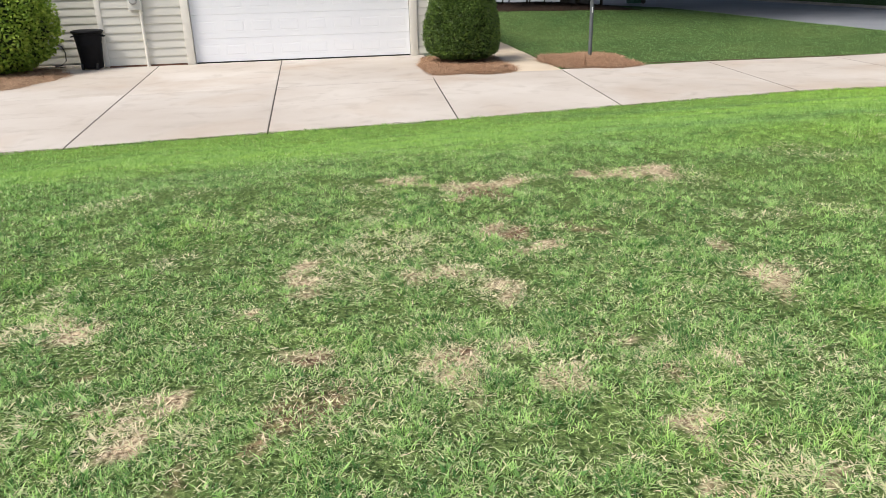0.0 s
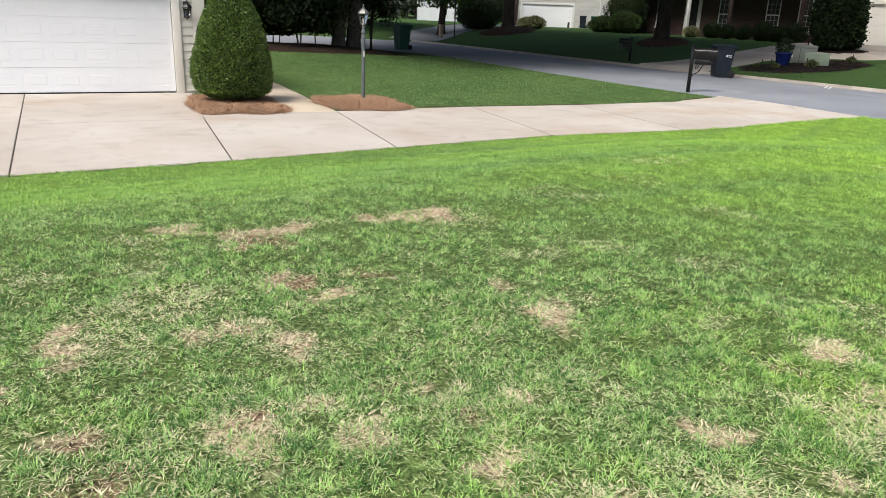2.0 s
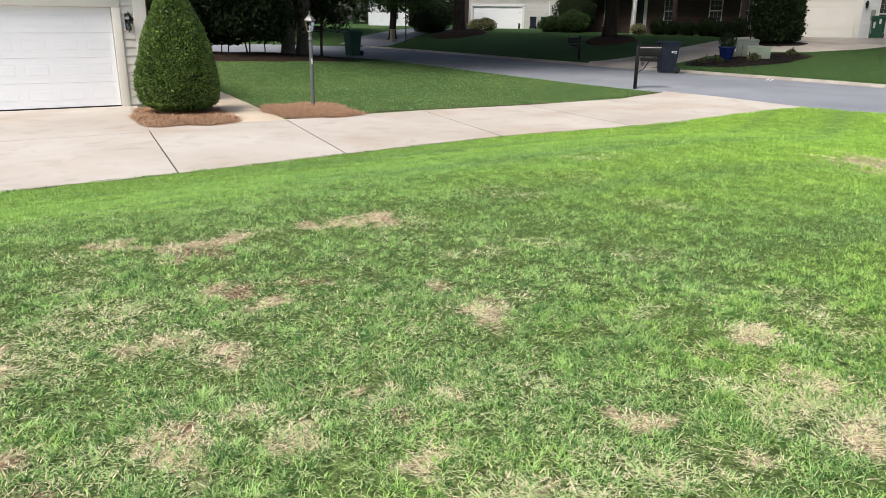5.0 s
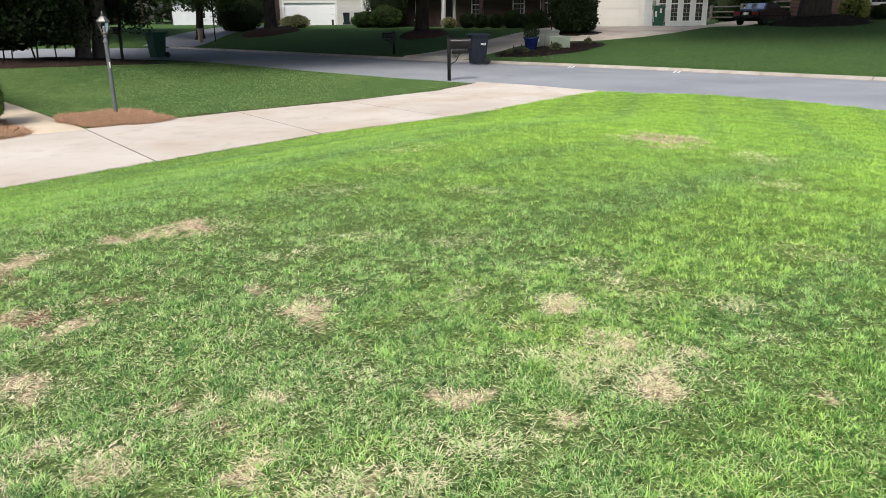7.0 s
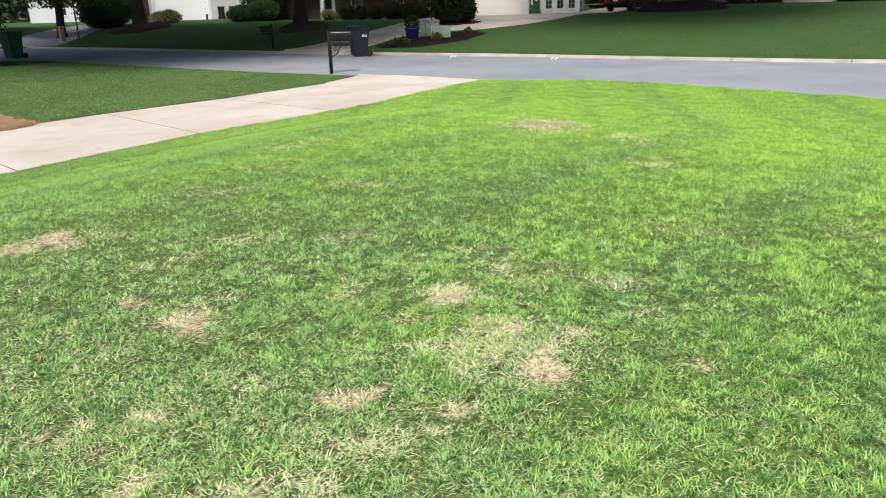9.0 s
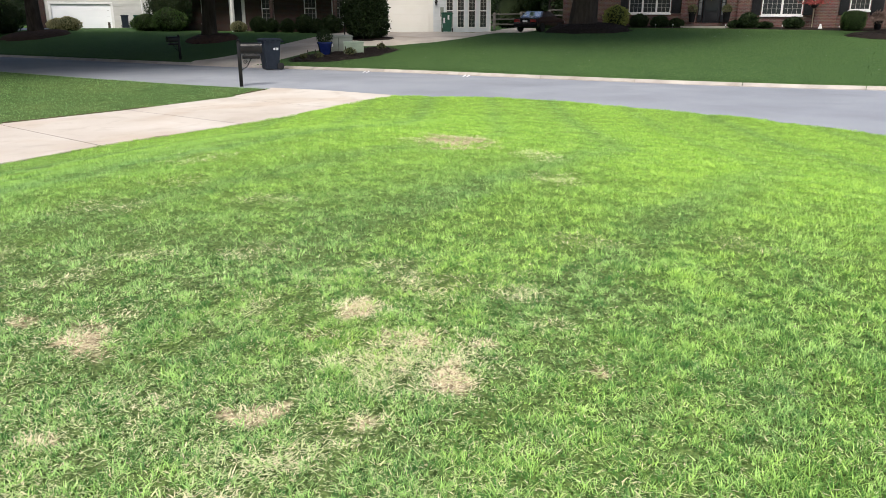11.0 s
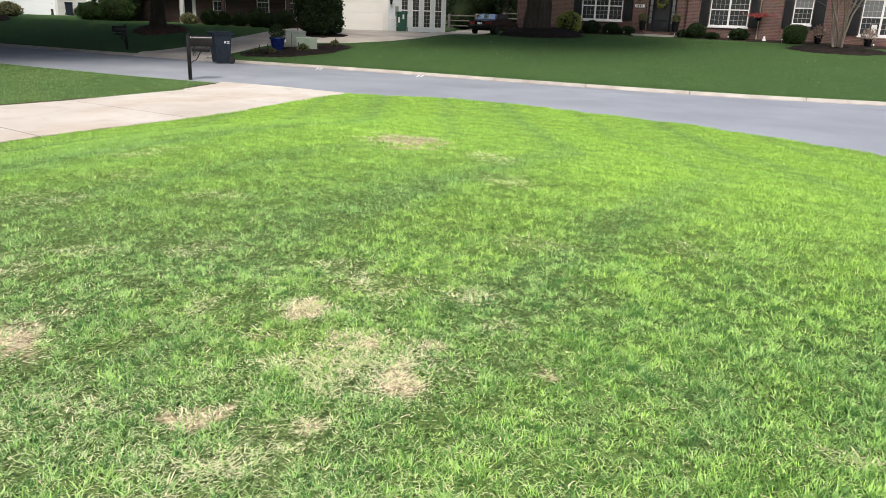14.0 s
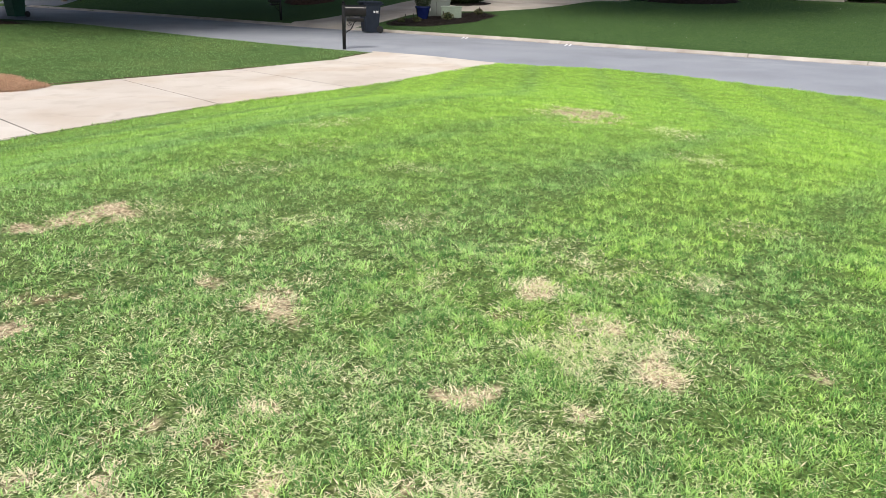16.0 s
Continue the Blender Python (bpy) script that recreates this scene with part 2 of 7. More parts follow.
straw_needle = leaf_mat("pine_needles", (0.60, 0.40, 0.26), (0.27, 0.15, 0.09), 0.7, 0.2, 0.05)
dark_mulch = mat("dark_bark_mulch", (0.011, 0.009, 0.008), (0.042, 0.032, 0.028), 7, 0.95, 0.9, 45, 0.1, depth=0.03)
brown_mulch = mat("brown_bark_mulch", (0.024, 0.017, 0.013), (0.07, 0.045, 0.034), 7, 0.95, 0.9, 45, 0.1, depth=0.03)
# bark colour lowered, with the tree shade on the trunks in it
bark = mat("grey_brown_shaded_bark", (0.022, 0.018, 0.015), (0.08, 0.066, 0.056), 5, 0.95, 0.9, 26, 0.15, depth=0.02, stretch=(1, 1, 0.25))
# lighter copy of the bark for the trunks that stand in light
grey_bark = mat("grey_lit_bark", (0.075, 0.064, 0.058), (0.19, 0.165, 0.15), 5, 0.95, 0.7, 26, 0.15, depth=0.015, stretch=(1, 1, 0.25))
pale_bark = mat("smooth_pale_bark", (0.13, 0.11, 0.09), (0.27, 0.23, 0.19), 5, 0.8, 0.3, 26, 0.2, depth=0.006, stretch=(1, 1, 0.3))
holly_leaf = leaf_mat("clipped_holly_leaves", (0.012, 0.038, 0.008), (0.20, 0.32, 0.06), 0.3, 0.6, 0.2)
# colour of the solid shrub core, dark for the shade behind the leaves
holly_core = mat("shaded_shrub_core", (0.01, 0.018, 0.006), (0.03, 0.045, 0.015), 12, 0.95, 0.5, 40)
shrub_leaf = leaf_mat("yellow_green_shrub_leaves", (0.17, 0.30, 0.035), (0.50, 0.63, 0.11), 0.45, 0.35, 0.42)
# shaded copy of the tree leaves: deep shade is in the colour
shade_leaf = leaf_mat("shaded_green_leaves", (0.008, 0.02, 0.007), (0.03, 0.054, 0.016), 0.55, 0.22, 0.18)
tree_leaf = leaf_mat("tree_leaves", (0.03, 0.065, 0.015), (0.085, 0.15, 0.035), 0.5, 0.35, 0.25)


def glass_mat(name, tint, rough=0.03):
    m, n, l, p = nodes_of(name)
    p.inputs["Base Color"].default_value, p.inputs["Roughness"].default_value = (*tint, 1), rough
    p.inputs["Transmission Weight"].default_value, p.inputs["IOR"].default_value = 1.0, 1.45
    return m


lamp_glass = glass_mat("lantern_glass", (0.9, 0.92, 0.9), 0.15)


# ---- mesh helpers ----
def thing(name, loc, label, category, group="", kind="", rz=0.0):
    ob = new(name)
    ob.empty_display_size = 0.2
    ob.matrix_basis = pose(*loc, 0, 0, rz)
    return tagged(ob, label, category, group, kind)


def finish(name, bm, material, parent=None, label="", loc=None, flat=False):
    me = bpy.data.meshes.new(name)
    bmesh.ops.recalc_face_normals(bm, faces=bm.faces)
    bm.to_mesh(me)
    bm.free()
    for m in material if isinstance(material, (list, tuple)) else (material,):
        me.materials.append(m)
    if not flat:
        for f in me.polygons:
            f.use_smooth = True
        me.set_sharp_from_angle(angle=radians(38))
    ob = new(name, me)
    if parent is not None:
        ob.parent = parent
    if loc is not None:
        ob.location = loc
    return tagged(ob, label)


def part(name, bm, material, parent, label=""):
    return finish(name, bm, material, parent, label)


def box(bm, x0, x1, y0, y1, z0, z1, bevel=0.0):
    g = bmesh.ops.create_cube(bm, size=1.0, matrix=Matrix.Translation(((x0 + x1) / 2, (y0 + y1) / 2, (z0 + z1) / 2)) @ Matrix.Diagonal((abs(x1 - x0), abs(y1 - y0), abs(z1 - z0), 1)))
    if bevel:
        vs = set(g["verts"])
        bmesh.ops.bevel(bm, geom=[e for e in bm.edges if e.verts[0] in vs], offset=bevel, segments=2, affect="EDGES", profile=0.5)
    return bm


def one_box(x0, x1, y0, y1, z0, z1, bevel=0.0):
    return box(bmesh.new(), x0, x1, y0, y1, z0, z1, bevel)


def tube(bm, points, radii, n=10, cap=True):
    """A round bar through points, with a radius at each."""
    pts = [Vector(p) for p in points]
    rings = []
    for i, p in enumerate(pts):
        d = (pts[min(i + 1, len(pts) - 1)] - pts[max(i - 1, 0)]).normalized()
        a = d.cross(Vector((0.3, 0.9, 0.21)) if abs(d.z) > 0.7 else Vector((0, 0, 1))).normalized()
        b = d.cross(a)
        r = radii[i] if isinstance(radii, (list, tuple)) else radii
        rings.append([bm.verts.new(p + r * (math.cos(2 * math.pi * k / n) * a + math.sin(2 * math.pi * k / n) * b)) for k in range(n)])
    for u, v in zip(rings, rings[1:]):
        for k in range(n):
            bm.faces.new((u[k], u[(k + 1) % n], v[(k + 1) % n], v[k]))
    if cap:
        bm.faces.new(rings[0])
        bm.faces.new(rings[-1])
    return bm


def lathe(bm, profile, n=16, at=(0, 0, 0), square=False):
    """A turned form from (radius, height) pairs."""
    rings = []
    for r, z in profile:
        rings.append([bm.verts.new((at[0] + r * math.cos(2 * math.pi * (k + 0.5) / n), at[1] + r * math.sin(2 * math.pi * (k + 0.5) / n), at[2] + z)) for k in range(n)])
    for u, v in zip(rings, rings[1:]):
        for k in range(n):
            bm.faces.new((u[k], u[(k + 1) % n], v[(k + 1) % n], v[k]))
    bm.faces.new(rings[0])
    bm.faces.new(rings[-1])
    return bm


def loft(bm, sections):
    """Skin through rectangles (x0, x1, y0, y1, z)."""
    rings = [[bm.verts.new(c) for c in ((x0, y0, z), (x1, y0, z), (x1, y1, z), (x0, y1, z))] for x0, x1, y0, y1, z in sections]
    for u, v in zip(rings, rings[1:]):
        for k in range(4):
            bm.faces.new((u[k], u[(k + 1) % 4], v[(k + 1) % 4], v[k]))
    bm.faces.new(rings[0])
    bm.faces.new(rings[-1])
    return bm


def mesh_of(name, verts, faces, material, parent=None, attrs=None, smooth_faces=False):
    """A mesh from arrays: faces is an (m, 3) or (m, 4) array."""
    verts, faces = np.asarray(verts, np.float32), np.asarray(faces, np.int32)
    k = faces.shape[1]
    me = bpy.data.meshes.new(name)
    me.vertices.add(len(verts))
    me.vertices.foreach_set("co", verts.ravel())
    me.loops.add(faces.size)
    me.loops.foreach_set("vertex_index", faces.ravel())
    me.polygons.add(len(faces))
    me.polygons.foreach_set("loop_start", np.arange(0, faces.size, k, dtype=np.int32))
    me.polygons.foreach_set("use_smooth", np.full(len(faces), smooth_faces, bool))
    for key, values in (attrs or {}).items():
        me.attributes.new(key, "FLOAT", "POINT").data.foreach_set("value", np.asarray(values, np.float32))
    me.update(calc_edges=True)
    me.materials.append(material)
    ob = new(name, me)
    if parent is not None:
        ob.parent = parent
    return ob


def leaves(name, centres, size, material, parent, rng, droop=0.3, aspect=0.5, outward=None):
    """Many small folded leaves (two triangles each side of a midrib) at the given places."""
    c = np.asarray(centres, float)
    m = len(c)
    d = rng.normal(size=(m, 3))
    if outward is not None:
        d = d * 0.75 + outward
    d[:, 2] -= droop
    d /= np.linalg.norm(d, axis=1)[:, None]
    s = np.cross(d, rng.normal(size=(m, 3)))
    s /= np.linalg.norm(s, axis=1)[:, None]
    nrm = np.cross(d, s)
    ln = size * rng.uniform(0.65, 1.35, m)[:, None]
    w = ln * aspect * 0.5
    v = np.stack([c - d * ln * 0.5, c + s * w + nrm * w * 0.35, c + d * ln * 0.5, c - s * w + nrm * w * 0.35], 1).reshape(-1, 3)
    i = np.arange(m)[:, None] * 4
    f = np.concatenate([i + np.array([[0, 1, 2]]), i + np.array([[0, 2, 3]])])
    return mesh_of(name, v, f, material, parent)


# ---- ground sheet ----
def axis(*runs):
    out = []
    for a, b, step in runs:
        out += list(np.arange(a, b - 1e-6, step))
    return np.array(out + [runs[-1][1]])


# patches of the lawn: x, y, half width across and along the line from the camera's place
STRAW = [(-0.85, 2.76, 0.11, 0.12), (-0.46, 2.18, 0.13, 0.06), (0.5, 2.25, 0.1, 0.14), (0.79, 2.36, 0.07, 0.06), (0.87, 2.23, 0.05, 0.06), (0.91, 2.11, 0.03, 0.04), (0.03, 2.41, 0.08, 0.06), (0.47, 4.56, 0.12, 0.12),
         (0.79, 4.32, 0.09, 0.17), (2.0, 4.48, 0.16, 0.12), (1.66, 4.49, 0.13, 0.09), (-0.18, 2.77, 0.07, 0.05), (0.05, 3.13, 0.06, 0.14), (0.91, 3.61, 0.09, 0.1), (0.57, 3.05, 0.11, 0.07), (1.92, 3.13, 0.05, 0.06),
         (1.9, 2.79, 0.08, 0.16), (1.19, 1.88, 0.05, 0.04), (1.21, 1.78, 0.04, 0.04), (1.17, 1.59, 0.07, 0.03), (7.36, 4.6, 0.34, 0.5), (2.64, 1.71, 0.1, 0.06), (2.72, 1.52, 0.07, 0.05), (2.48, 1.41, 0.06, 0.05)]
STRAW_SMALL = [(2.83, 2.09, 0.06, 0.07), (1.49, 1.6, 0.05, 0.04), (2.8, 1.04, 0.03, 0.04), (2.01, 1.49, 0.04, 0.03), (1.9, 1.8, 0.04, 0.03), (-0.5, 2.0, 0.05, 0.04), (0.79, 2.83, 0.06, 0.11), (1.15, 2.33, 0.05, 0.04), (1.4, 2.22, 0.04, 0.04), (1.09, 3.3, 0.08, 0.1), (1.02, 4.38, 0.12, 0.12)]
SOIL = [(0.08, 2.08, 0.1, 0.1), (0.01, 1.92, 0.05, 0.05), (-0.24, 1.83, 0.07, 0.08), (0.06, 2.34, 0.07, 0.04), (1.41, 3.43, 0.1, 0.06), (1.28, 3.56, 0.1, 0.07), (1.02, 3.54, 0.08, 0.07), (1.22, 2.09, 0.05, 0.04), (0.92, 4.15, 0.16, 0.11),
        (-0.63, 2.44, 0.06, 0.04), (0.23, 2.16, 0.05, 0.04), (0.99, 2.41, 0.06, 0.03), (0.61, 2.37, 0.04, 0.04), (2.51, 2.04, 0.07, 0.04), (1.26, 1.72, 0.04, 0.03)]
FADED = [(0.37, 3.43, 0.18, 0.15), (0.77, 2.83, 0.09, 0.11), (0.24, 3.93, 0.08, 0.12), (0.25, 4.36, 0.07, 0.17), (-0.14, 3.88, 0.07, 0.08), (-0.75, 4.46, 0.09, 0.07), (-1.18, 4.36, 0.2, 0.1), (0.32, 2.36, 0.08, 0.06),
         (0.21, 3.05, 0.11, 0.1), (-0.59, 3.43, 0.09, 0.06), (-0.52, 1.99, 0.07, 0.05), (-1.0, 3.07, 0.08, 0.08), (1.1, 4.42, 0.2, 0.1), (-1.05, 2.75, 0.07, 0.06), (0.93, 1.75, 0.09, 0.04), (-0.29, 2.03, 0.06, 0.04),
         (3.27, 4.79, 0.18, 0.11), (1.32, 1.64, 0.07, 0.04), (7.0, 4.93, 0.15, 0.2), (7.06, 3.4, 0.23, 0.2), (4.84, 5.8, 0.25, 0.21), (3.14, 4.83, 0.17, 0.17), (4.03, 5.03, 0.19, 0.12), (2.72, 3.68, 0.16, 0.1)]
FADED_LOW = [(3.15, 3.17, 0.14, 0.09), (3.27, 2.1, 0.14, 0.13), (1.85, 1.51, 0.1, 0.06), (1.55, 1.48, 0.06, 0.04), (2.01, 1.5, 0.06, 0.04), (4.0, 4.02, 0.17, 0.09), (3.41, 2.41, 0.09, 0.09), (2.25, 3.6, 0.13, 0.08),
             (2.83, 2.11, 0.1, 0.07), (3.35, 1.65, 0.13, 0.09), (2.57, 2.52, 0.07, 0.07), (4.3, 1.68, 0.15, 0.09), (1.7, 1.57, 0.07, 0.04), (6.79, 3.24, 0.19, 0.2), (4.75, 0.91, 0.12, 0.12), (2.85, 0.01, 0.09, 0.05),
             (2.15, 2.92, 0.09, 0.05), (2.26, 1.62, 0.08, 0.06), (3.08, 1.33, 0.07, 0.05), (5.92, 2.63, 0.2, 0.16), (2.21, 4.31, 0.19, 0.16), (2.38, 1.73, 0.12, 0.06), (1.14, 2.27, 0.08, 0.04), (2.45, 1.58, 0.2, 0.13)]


def wave(x, y, f, seed):
    """Cheap smooth noise on arrays, about -1 to 1."""
    r = np.random.default_rng(seed)
    out = np.zeros_like(x)
    for k in range(7):
        a, ph = r.uniform(0, 2 * math.pi), r.uniform(0, 2 * math.pi)
        g = f * r.uniform(0.6, 1.9)
        out += np.sin((x * math.cos(a) + y * math.sin(a)) * g + ph + 1.3 * np.sin((x * math.sin(a) - y * math.cos(a)) * g * 0.7 + ph * 2))
    return out / 3.2


def bumps(x, y):
    """Small unevenness of the near lawn."""
    return 0.010 * wave(x, y, 5, 31) + 0.008 * wave(x, y, 1.5, 32)


def value(x, y, size, seed):
    """Smooth random lattice noise on arrays, 0 to 1."""
    u, v = np.asarray(x) / size + 4096.0, np.asarray(y) / size + 4096.0
    table = np.random.default_rng(seed).uniform(0, 1, (256, 256))
    i, j = np.floor(u).astype(int), np.floor(v).astype(int)
    f, g = u - i, v - j
    f, g = f * f * (3 - 2 * f), g * g * (3 - 2 * g)
    i0, i1, j0, j1 = i % 256, (i + 1) % 256, j % 256, (j + 1) % 256
    return (table[i0, j0] * (1 - f) + table[i1, j0] * f) * (1 - g) + (table[i0, j1] * (1 - f) + table[i1, j1] * f) * g


def clumping(x, y):
    """Tufts of the turf: 0 in the thin gaps, 1 in the thick tufts."""
    c = 0.22 * value(x, y, 0.15, 201) + 0.26 * value(x, y, 0.066, 202) + 0.27 * value(x, y, 0.032, 203) + 0.25 * value(x, y, 0.017, 204)
    return np.clip(0.5 + 2.7 * (c - 0.5), 0, 1)


RASTER, RX0, RY0 = 0.02, -2.5, -0.6
px_, py_ = np.meshgrid(RX0 + RASTER * np.arange(561), RY0 + RASTER * np.arange(351))
warp_x = px_ + 0.11 * (value(px_, py_, 0.11, 211) - 0.5) + 0.14 * (value(px_, py_, 0.3, 212) - 0.5)
warp_y = py_ + 0.11 * (value(px_, py_, 0.11, 213) - 0.5) + 0.14 * (value(px_, py_, 0.3, 214) - 0.5)


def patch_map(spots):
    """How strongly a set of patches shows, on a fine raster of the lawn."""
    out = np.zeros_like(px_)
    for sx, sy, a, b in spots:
        # each patch is stretched along the line from the camera's place
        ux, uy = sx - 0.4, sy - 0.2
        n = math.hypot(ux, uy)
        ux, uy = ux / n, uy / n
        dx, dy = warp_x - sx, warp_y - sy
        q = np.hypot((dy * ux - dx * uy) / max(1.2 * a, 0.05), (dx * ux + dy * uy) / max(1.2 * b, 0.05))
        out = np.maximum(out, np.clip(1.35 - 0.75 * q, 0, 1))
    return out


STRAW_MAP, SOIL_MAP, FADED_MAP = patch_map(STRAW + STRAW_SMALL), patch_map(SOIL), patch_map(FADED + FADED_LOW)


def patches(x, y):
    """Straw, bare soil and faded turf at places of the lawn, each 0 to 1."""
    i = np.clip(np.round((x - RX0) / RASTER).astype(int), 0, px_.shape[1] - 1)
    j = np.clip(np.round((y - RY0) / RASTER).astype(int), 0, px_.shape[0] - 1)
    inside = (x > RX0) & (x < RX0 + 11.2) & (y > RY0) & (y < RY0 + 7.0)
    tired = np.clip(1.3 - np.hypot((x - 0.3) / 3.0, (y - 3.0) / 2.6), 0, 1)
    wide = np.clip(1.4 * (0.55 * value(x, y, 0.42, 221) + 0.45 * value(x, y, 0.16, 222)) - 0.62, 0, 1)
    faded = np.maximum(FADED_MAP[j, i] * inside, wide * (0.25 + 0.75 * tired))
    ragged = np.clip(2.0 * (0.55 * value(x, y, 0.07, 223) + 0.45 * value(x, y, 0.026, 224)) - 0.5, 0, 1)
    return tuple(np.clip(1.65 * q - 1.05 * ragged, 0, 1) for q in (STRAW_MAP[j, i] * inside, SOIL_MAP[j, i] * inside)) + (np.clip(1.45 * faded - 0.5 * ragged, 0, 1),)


def lushness(x, y):
    edge = np.interp(x, [p[0] for p in DRIVE_NEAR], [p[1] for p in DRIVE_NEAR])
    d = edge - y
    rim = np.clip((4.5 + 0.5 * (value(x, y, 0.6, 231) - 0.5) - d) / 0.9, 0, 1) * (0.85 + 0.3 * value(x, d, 0.9, 236))
    tracks = np.exp(-((d - 1.3) / 0.12) ** 2) + np.exp(-((d - 2.6) / 0.14) ** 2) + 0.7 * np.exp(-((d - 3.75) / 0.14) ** 2)
    right = np.minimum(np.clip((x - 1.4) / 7.2, 0, 0.95) + np.clip((1.2 - y) / 5, 0, 0.32), 0.9)
    s = (y - 0.62 * np.maximum(0, x - 8.5) - 1.4 + 0.12 * (value(x, y, 0.8, 232) - 0.5)) / 1.63
    band = s - np.floor(s + 0.5)
    stripe = -0.42 * np.exp(-(band / 0.13) ** 2) + 0.12 * np.cos(math.pi * (s - 0.25))
    mottled = (0.34 * (value(x, y, 0.5, 233) - 0.5) + 0.42 * (value(x, y, 0.19, 234) - 0.5) + 0.3 * (value(x, y, 0.08, 235) - 0.5)) * np.clip(1.3 - 0.12 * np.hypot(x, y), 0.4, 1)
    near = np.maximum(rim * 0.42, right) + stripe * np.clip((x - 1.6) / 1.5, 0, 1) - 0.13 * tracks * rim + mottled
    return np.where((y < edge + 0.3) & (x < 16), np.clip(near, 0, 1), 0.3)


gx = axis((-400, -60, 40), (-60, -14, 4), (-14, -4, 0.5), (-4, -1.8, 0.11), (-1.8, 5.2, 0.07), (5.2, 16.4, 0.13), (16.4, 19.2, 0.4), (19.2, 28.0, 0.2), (28.0, 30, 0.5), (30, 60, 1.0), (60, 100, 5), (100, 500, 40))
gy = axis((-400, -60, 40), (-60, -8, 4), (-8, -1, 0.3), (-1, 0.2, 0.1), (0.2, 5.2, 0.07), (5.2, 12, 0.13), (12, 32, 0.25), (32, 62, 0.5), (62, 100, 4), (100, 600, 40))
GX, GY = np.meshgrid(gx, gy)
flat_x, flat_y = GX.ravel(), GY.ravel()
gz = np.array([ground(x, y) - (0.09 if on_drive(x, y) or on_road(x, y) or on_road(x - 0.1, y) else 0.0) for x, y in zip(flat_x, flat_y)])
near_lawn = (flat_x > -8) & (flat_x < 16) & (flat_y < 11.5)
gz += np.where(near_lawn & (gz > 0.06), bumps(flat_x, flat_y), 0)
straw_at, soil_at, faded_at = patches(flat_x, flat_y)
idx = np.arange(len(flat_x)).reshape(GX.shape)
quads = np.stack([idx[:-1, :-1], idx[:-1, 1:], idx[1:, 1:], idx[1:, :-1]], -1).reshape(-1, 4)
# thin weights that darker turf; it falls with distance from the camera's place
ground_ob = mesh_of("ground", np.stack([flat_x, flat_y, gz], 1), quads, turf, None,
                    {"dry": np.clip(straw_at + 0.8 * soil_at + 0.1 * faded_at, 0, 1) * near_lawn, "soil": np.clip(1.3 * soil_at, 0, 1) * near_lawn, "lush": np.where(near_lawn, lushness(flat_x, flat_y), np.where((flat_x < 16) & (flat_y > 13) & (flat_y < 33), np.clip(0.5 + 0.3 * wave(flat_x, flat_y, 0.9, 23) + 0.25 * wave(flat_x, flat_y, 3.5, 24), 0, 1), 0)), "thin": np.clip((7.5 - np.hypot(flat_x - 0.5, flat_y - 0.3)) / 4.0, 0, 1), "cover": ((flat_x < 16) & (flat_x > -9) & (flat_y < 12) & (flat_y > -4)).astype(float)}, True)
tagged(ground_ob, "mown lawn turf with dry straw patches", "lawn", kind="structure")

# ---- road ----
rows_of_road = [((bend(ROAD_NEAR, y), y), (bend(KERB_FAR, y) - 0.02, y)) for y in np.arange(-60, 33, 1.0)]
rows_of_road += [((13.6, 33), (19.6, 36)), ((12.4, 36), (19.2, 42)), ((11, 38), (18.5, 48)), ((8.5, 40), (15.5, 52.5)), ((6, 41), (12, 56)), ((-20, 42.5), (-10, 57.8)), ((-60, 44), (-60, 61))]
rv, rf, W = [], [], 9
for (ax, ay), (bx, by) in rows_of_road:
    for k in range(W):
        u = k / (W - 1)
        rv.append((ax - 0.12 + (bx - ax + 0.12) * u, ay + (by - ay) * u, ROAD_Z - 0.01 + 0.06 * 4 * u * (1 - u)))
for i in range(len(rows_of_road) - 1):
    for k in range(W - 1):
        a = i * W + k
        rf.append((a, a + 1, a + W + 1, a + W))
tagged(mesh_of("road", rv, rf, asphalt, None, None, True), "grey asphalt residential street", "road", kind="structure")

# ---- driveway slabs ----
JOINTS = [((-3.28, 9.07), (-4.34, 18.02)), ((-0.97, 9.45), (-1.62, 18.02)), ((1.48, 9.82), (1.53, 14.26)), ((3.88, 10.32), (4.07, 14.3)), ((6.87, 10.88), (7.17, 14.7)), ((9.8, 10.98), (9.9, 14.77)), ((12.6, 11.1), (12.7, 14.96))]
driveway = thing("driveway", (0, 0, 0), "pale concrete driveway of large slabs with dark joints", "driveway", kind="structure")
def along(j, y):
    (ax, ay), (bx, by) = j
    return ax + (bx - ax) * (y - ay) / (by - ay)


def apron_z(x):
    return 0.10 * smooth((x - 11.5) / 3.6)


def filler(a, b, w=0.009):
    """Dark joint filler between two slabs, a little below their faces."""
    bm = bmesh.new()
    d = Vector((b[0] - a[0], b[1] - a[1], 0)).normalized()
    s = Vector((-d.y, d.x, 0)) * w
    rows = []
    for k in range(7):
        q = Vector((a[0] + (b[0] - a[0]) * k / 6, a[1] + (b[1] - a[1]) * k / 6, 0))
        z = Vector((0, 0, apron_z(q.x) - 0.0012))
        rows.append([bm.verts.new(v) for v in (q - s + z, q + s + z, q + s + z - Vector((0, 0, 0.05)), q - s + z - Vector((0, 0, 0.05)))])
    for u, v in zip(rows, rows[1:]):
        for i in range(4):
            bm.faces.new((u[i], u[(i + 1) % 4], v[(i + 1) % 4], v[i]))
    bm.faces.new(rows[0])
    bm.faces.new(rows[-1])
    part("joint_filler", bm, joint_dark, driveway, "dark joint filler")


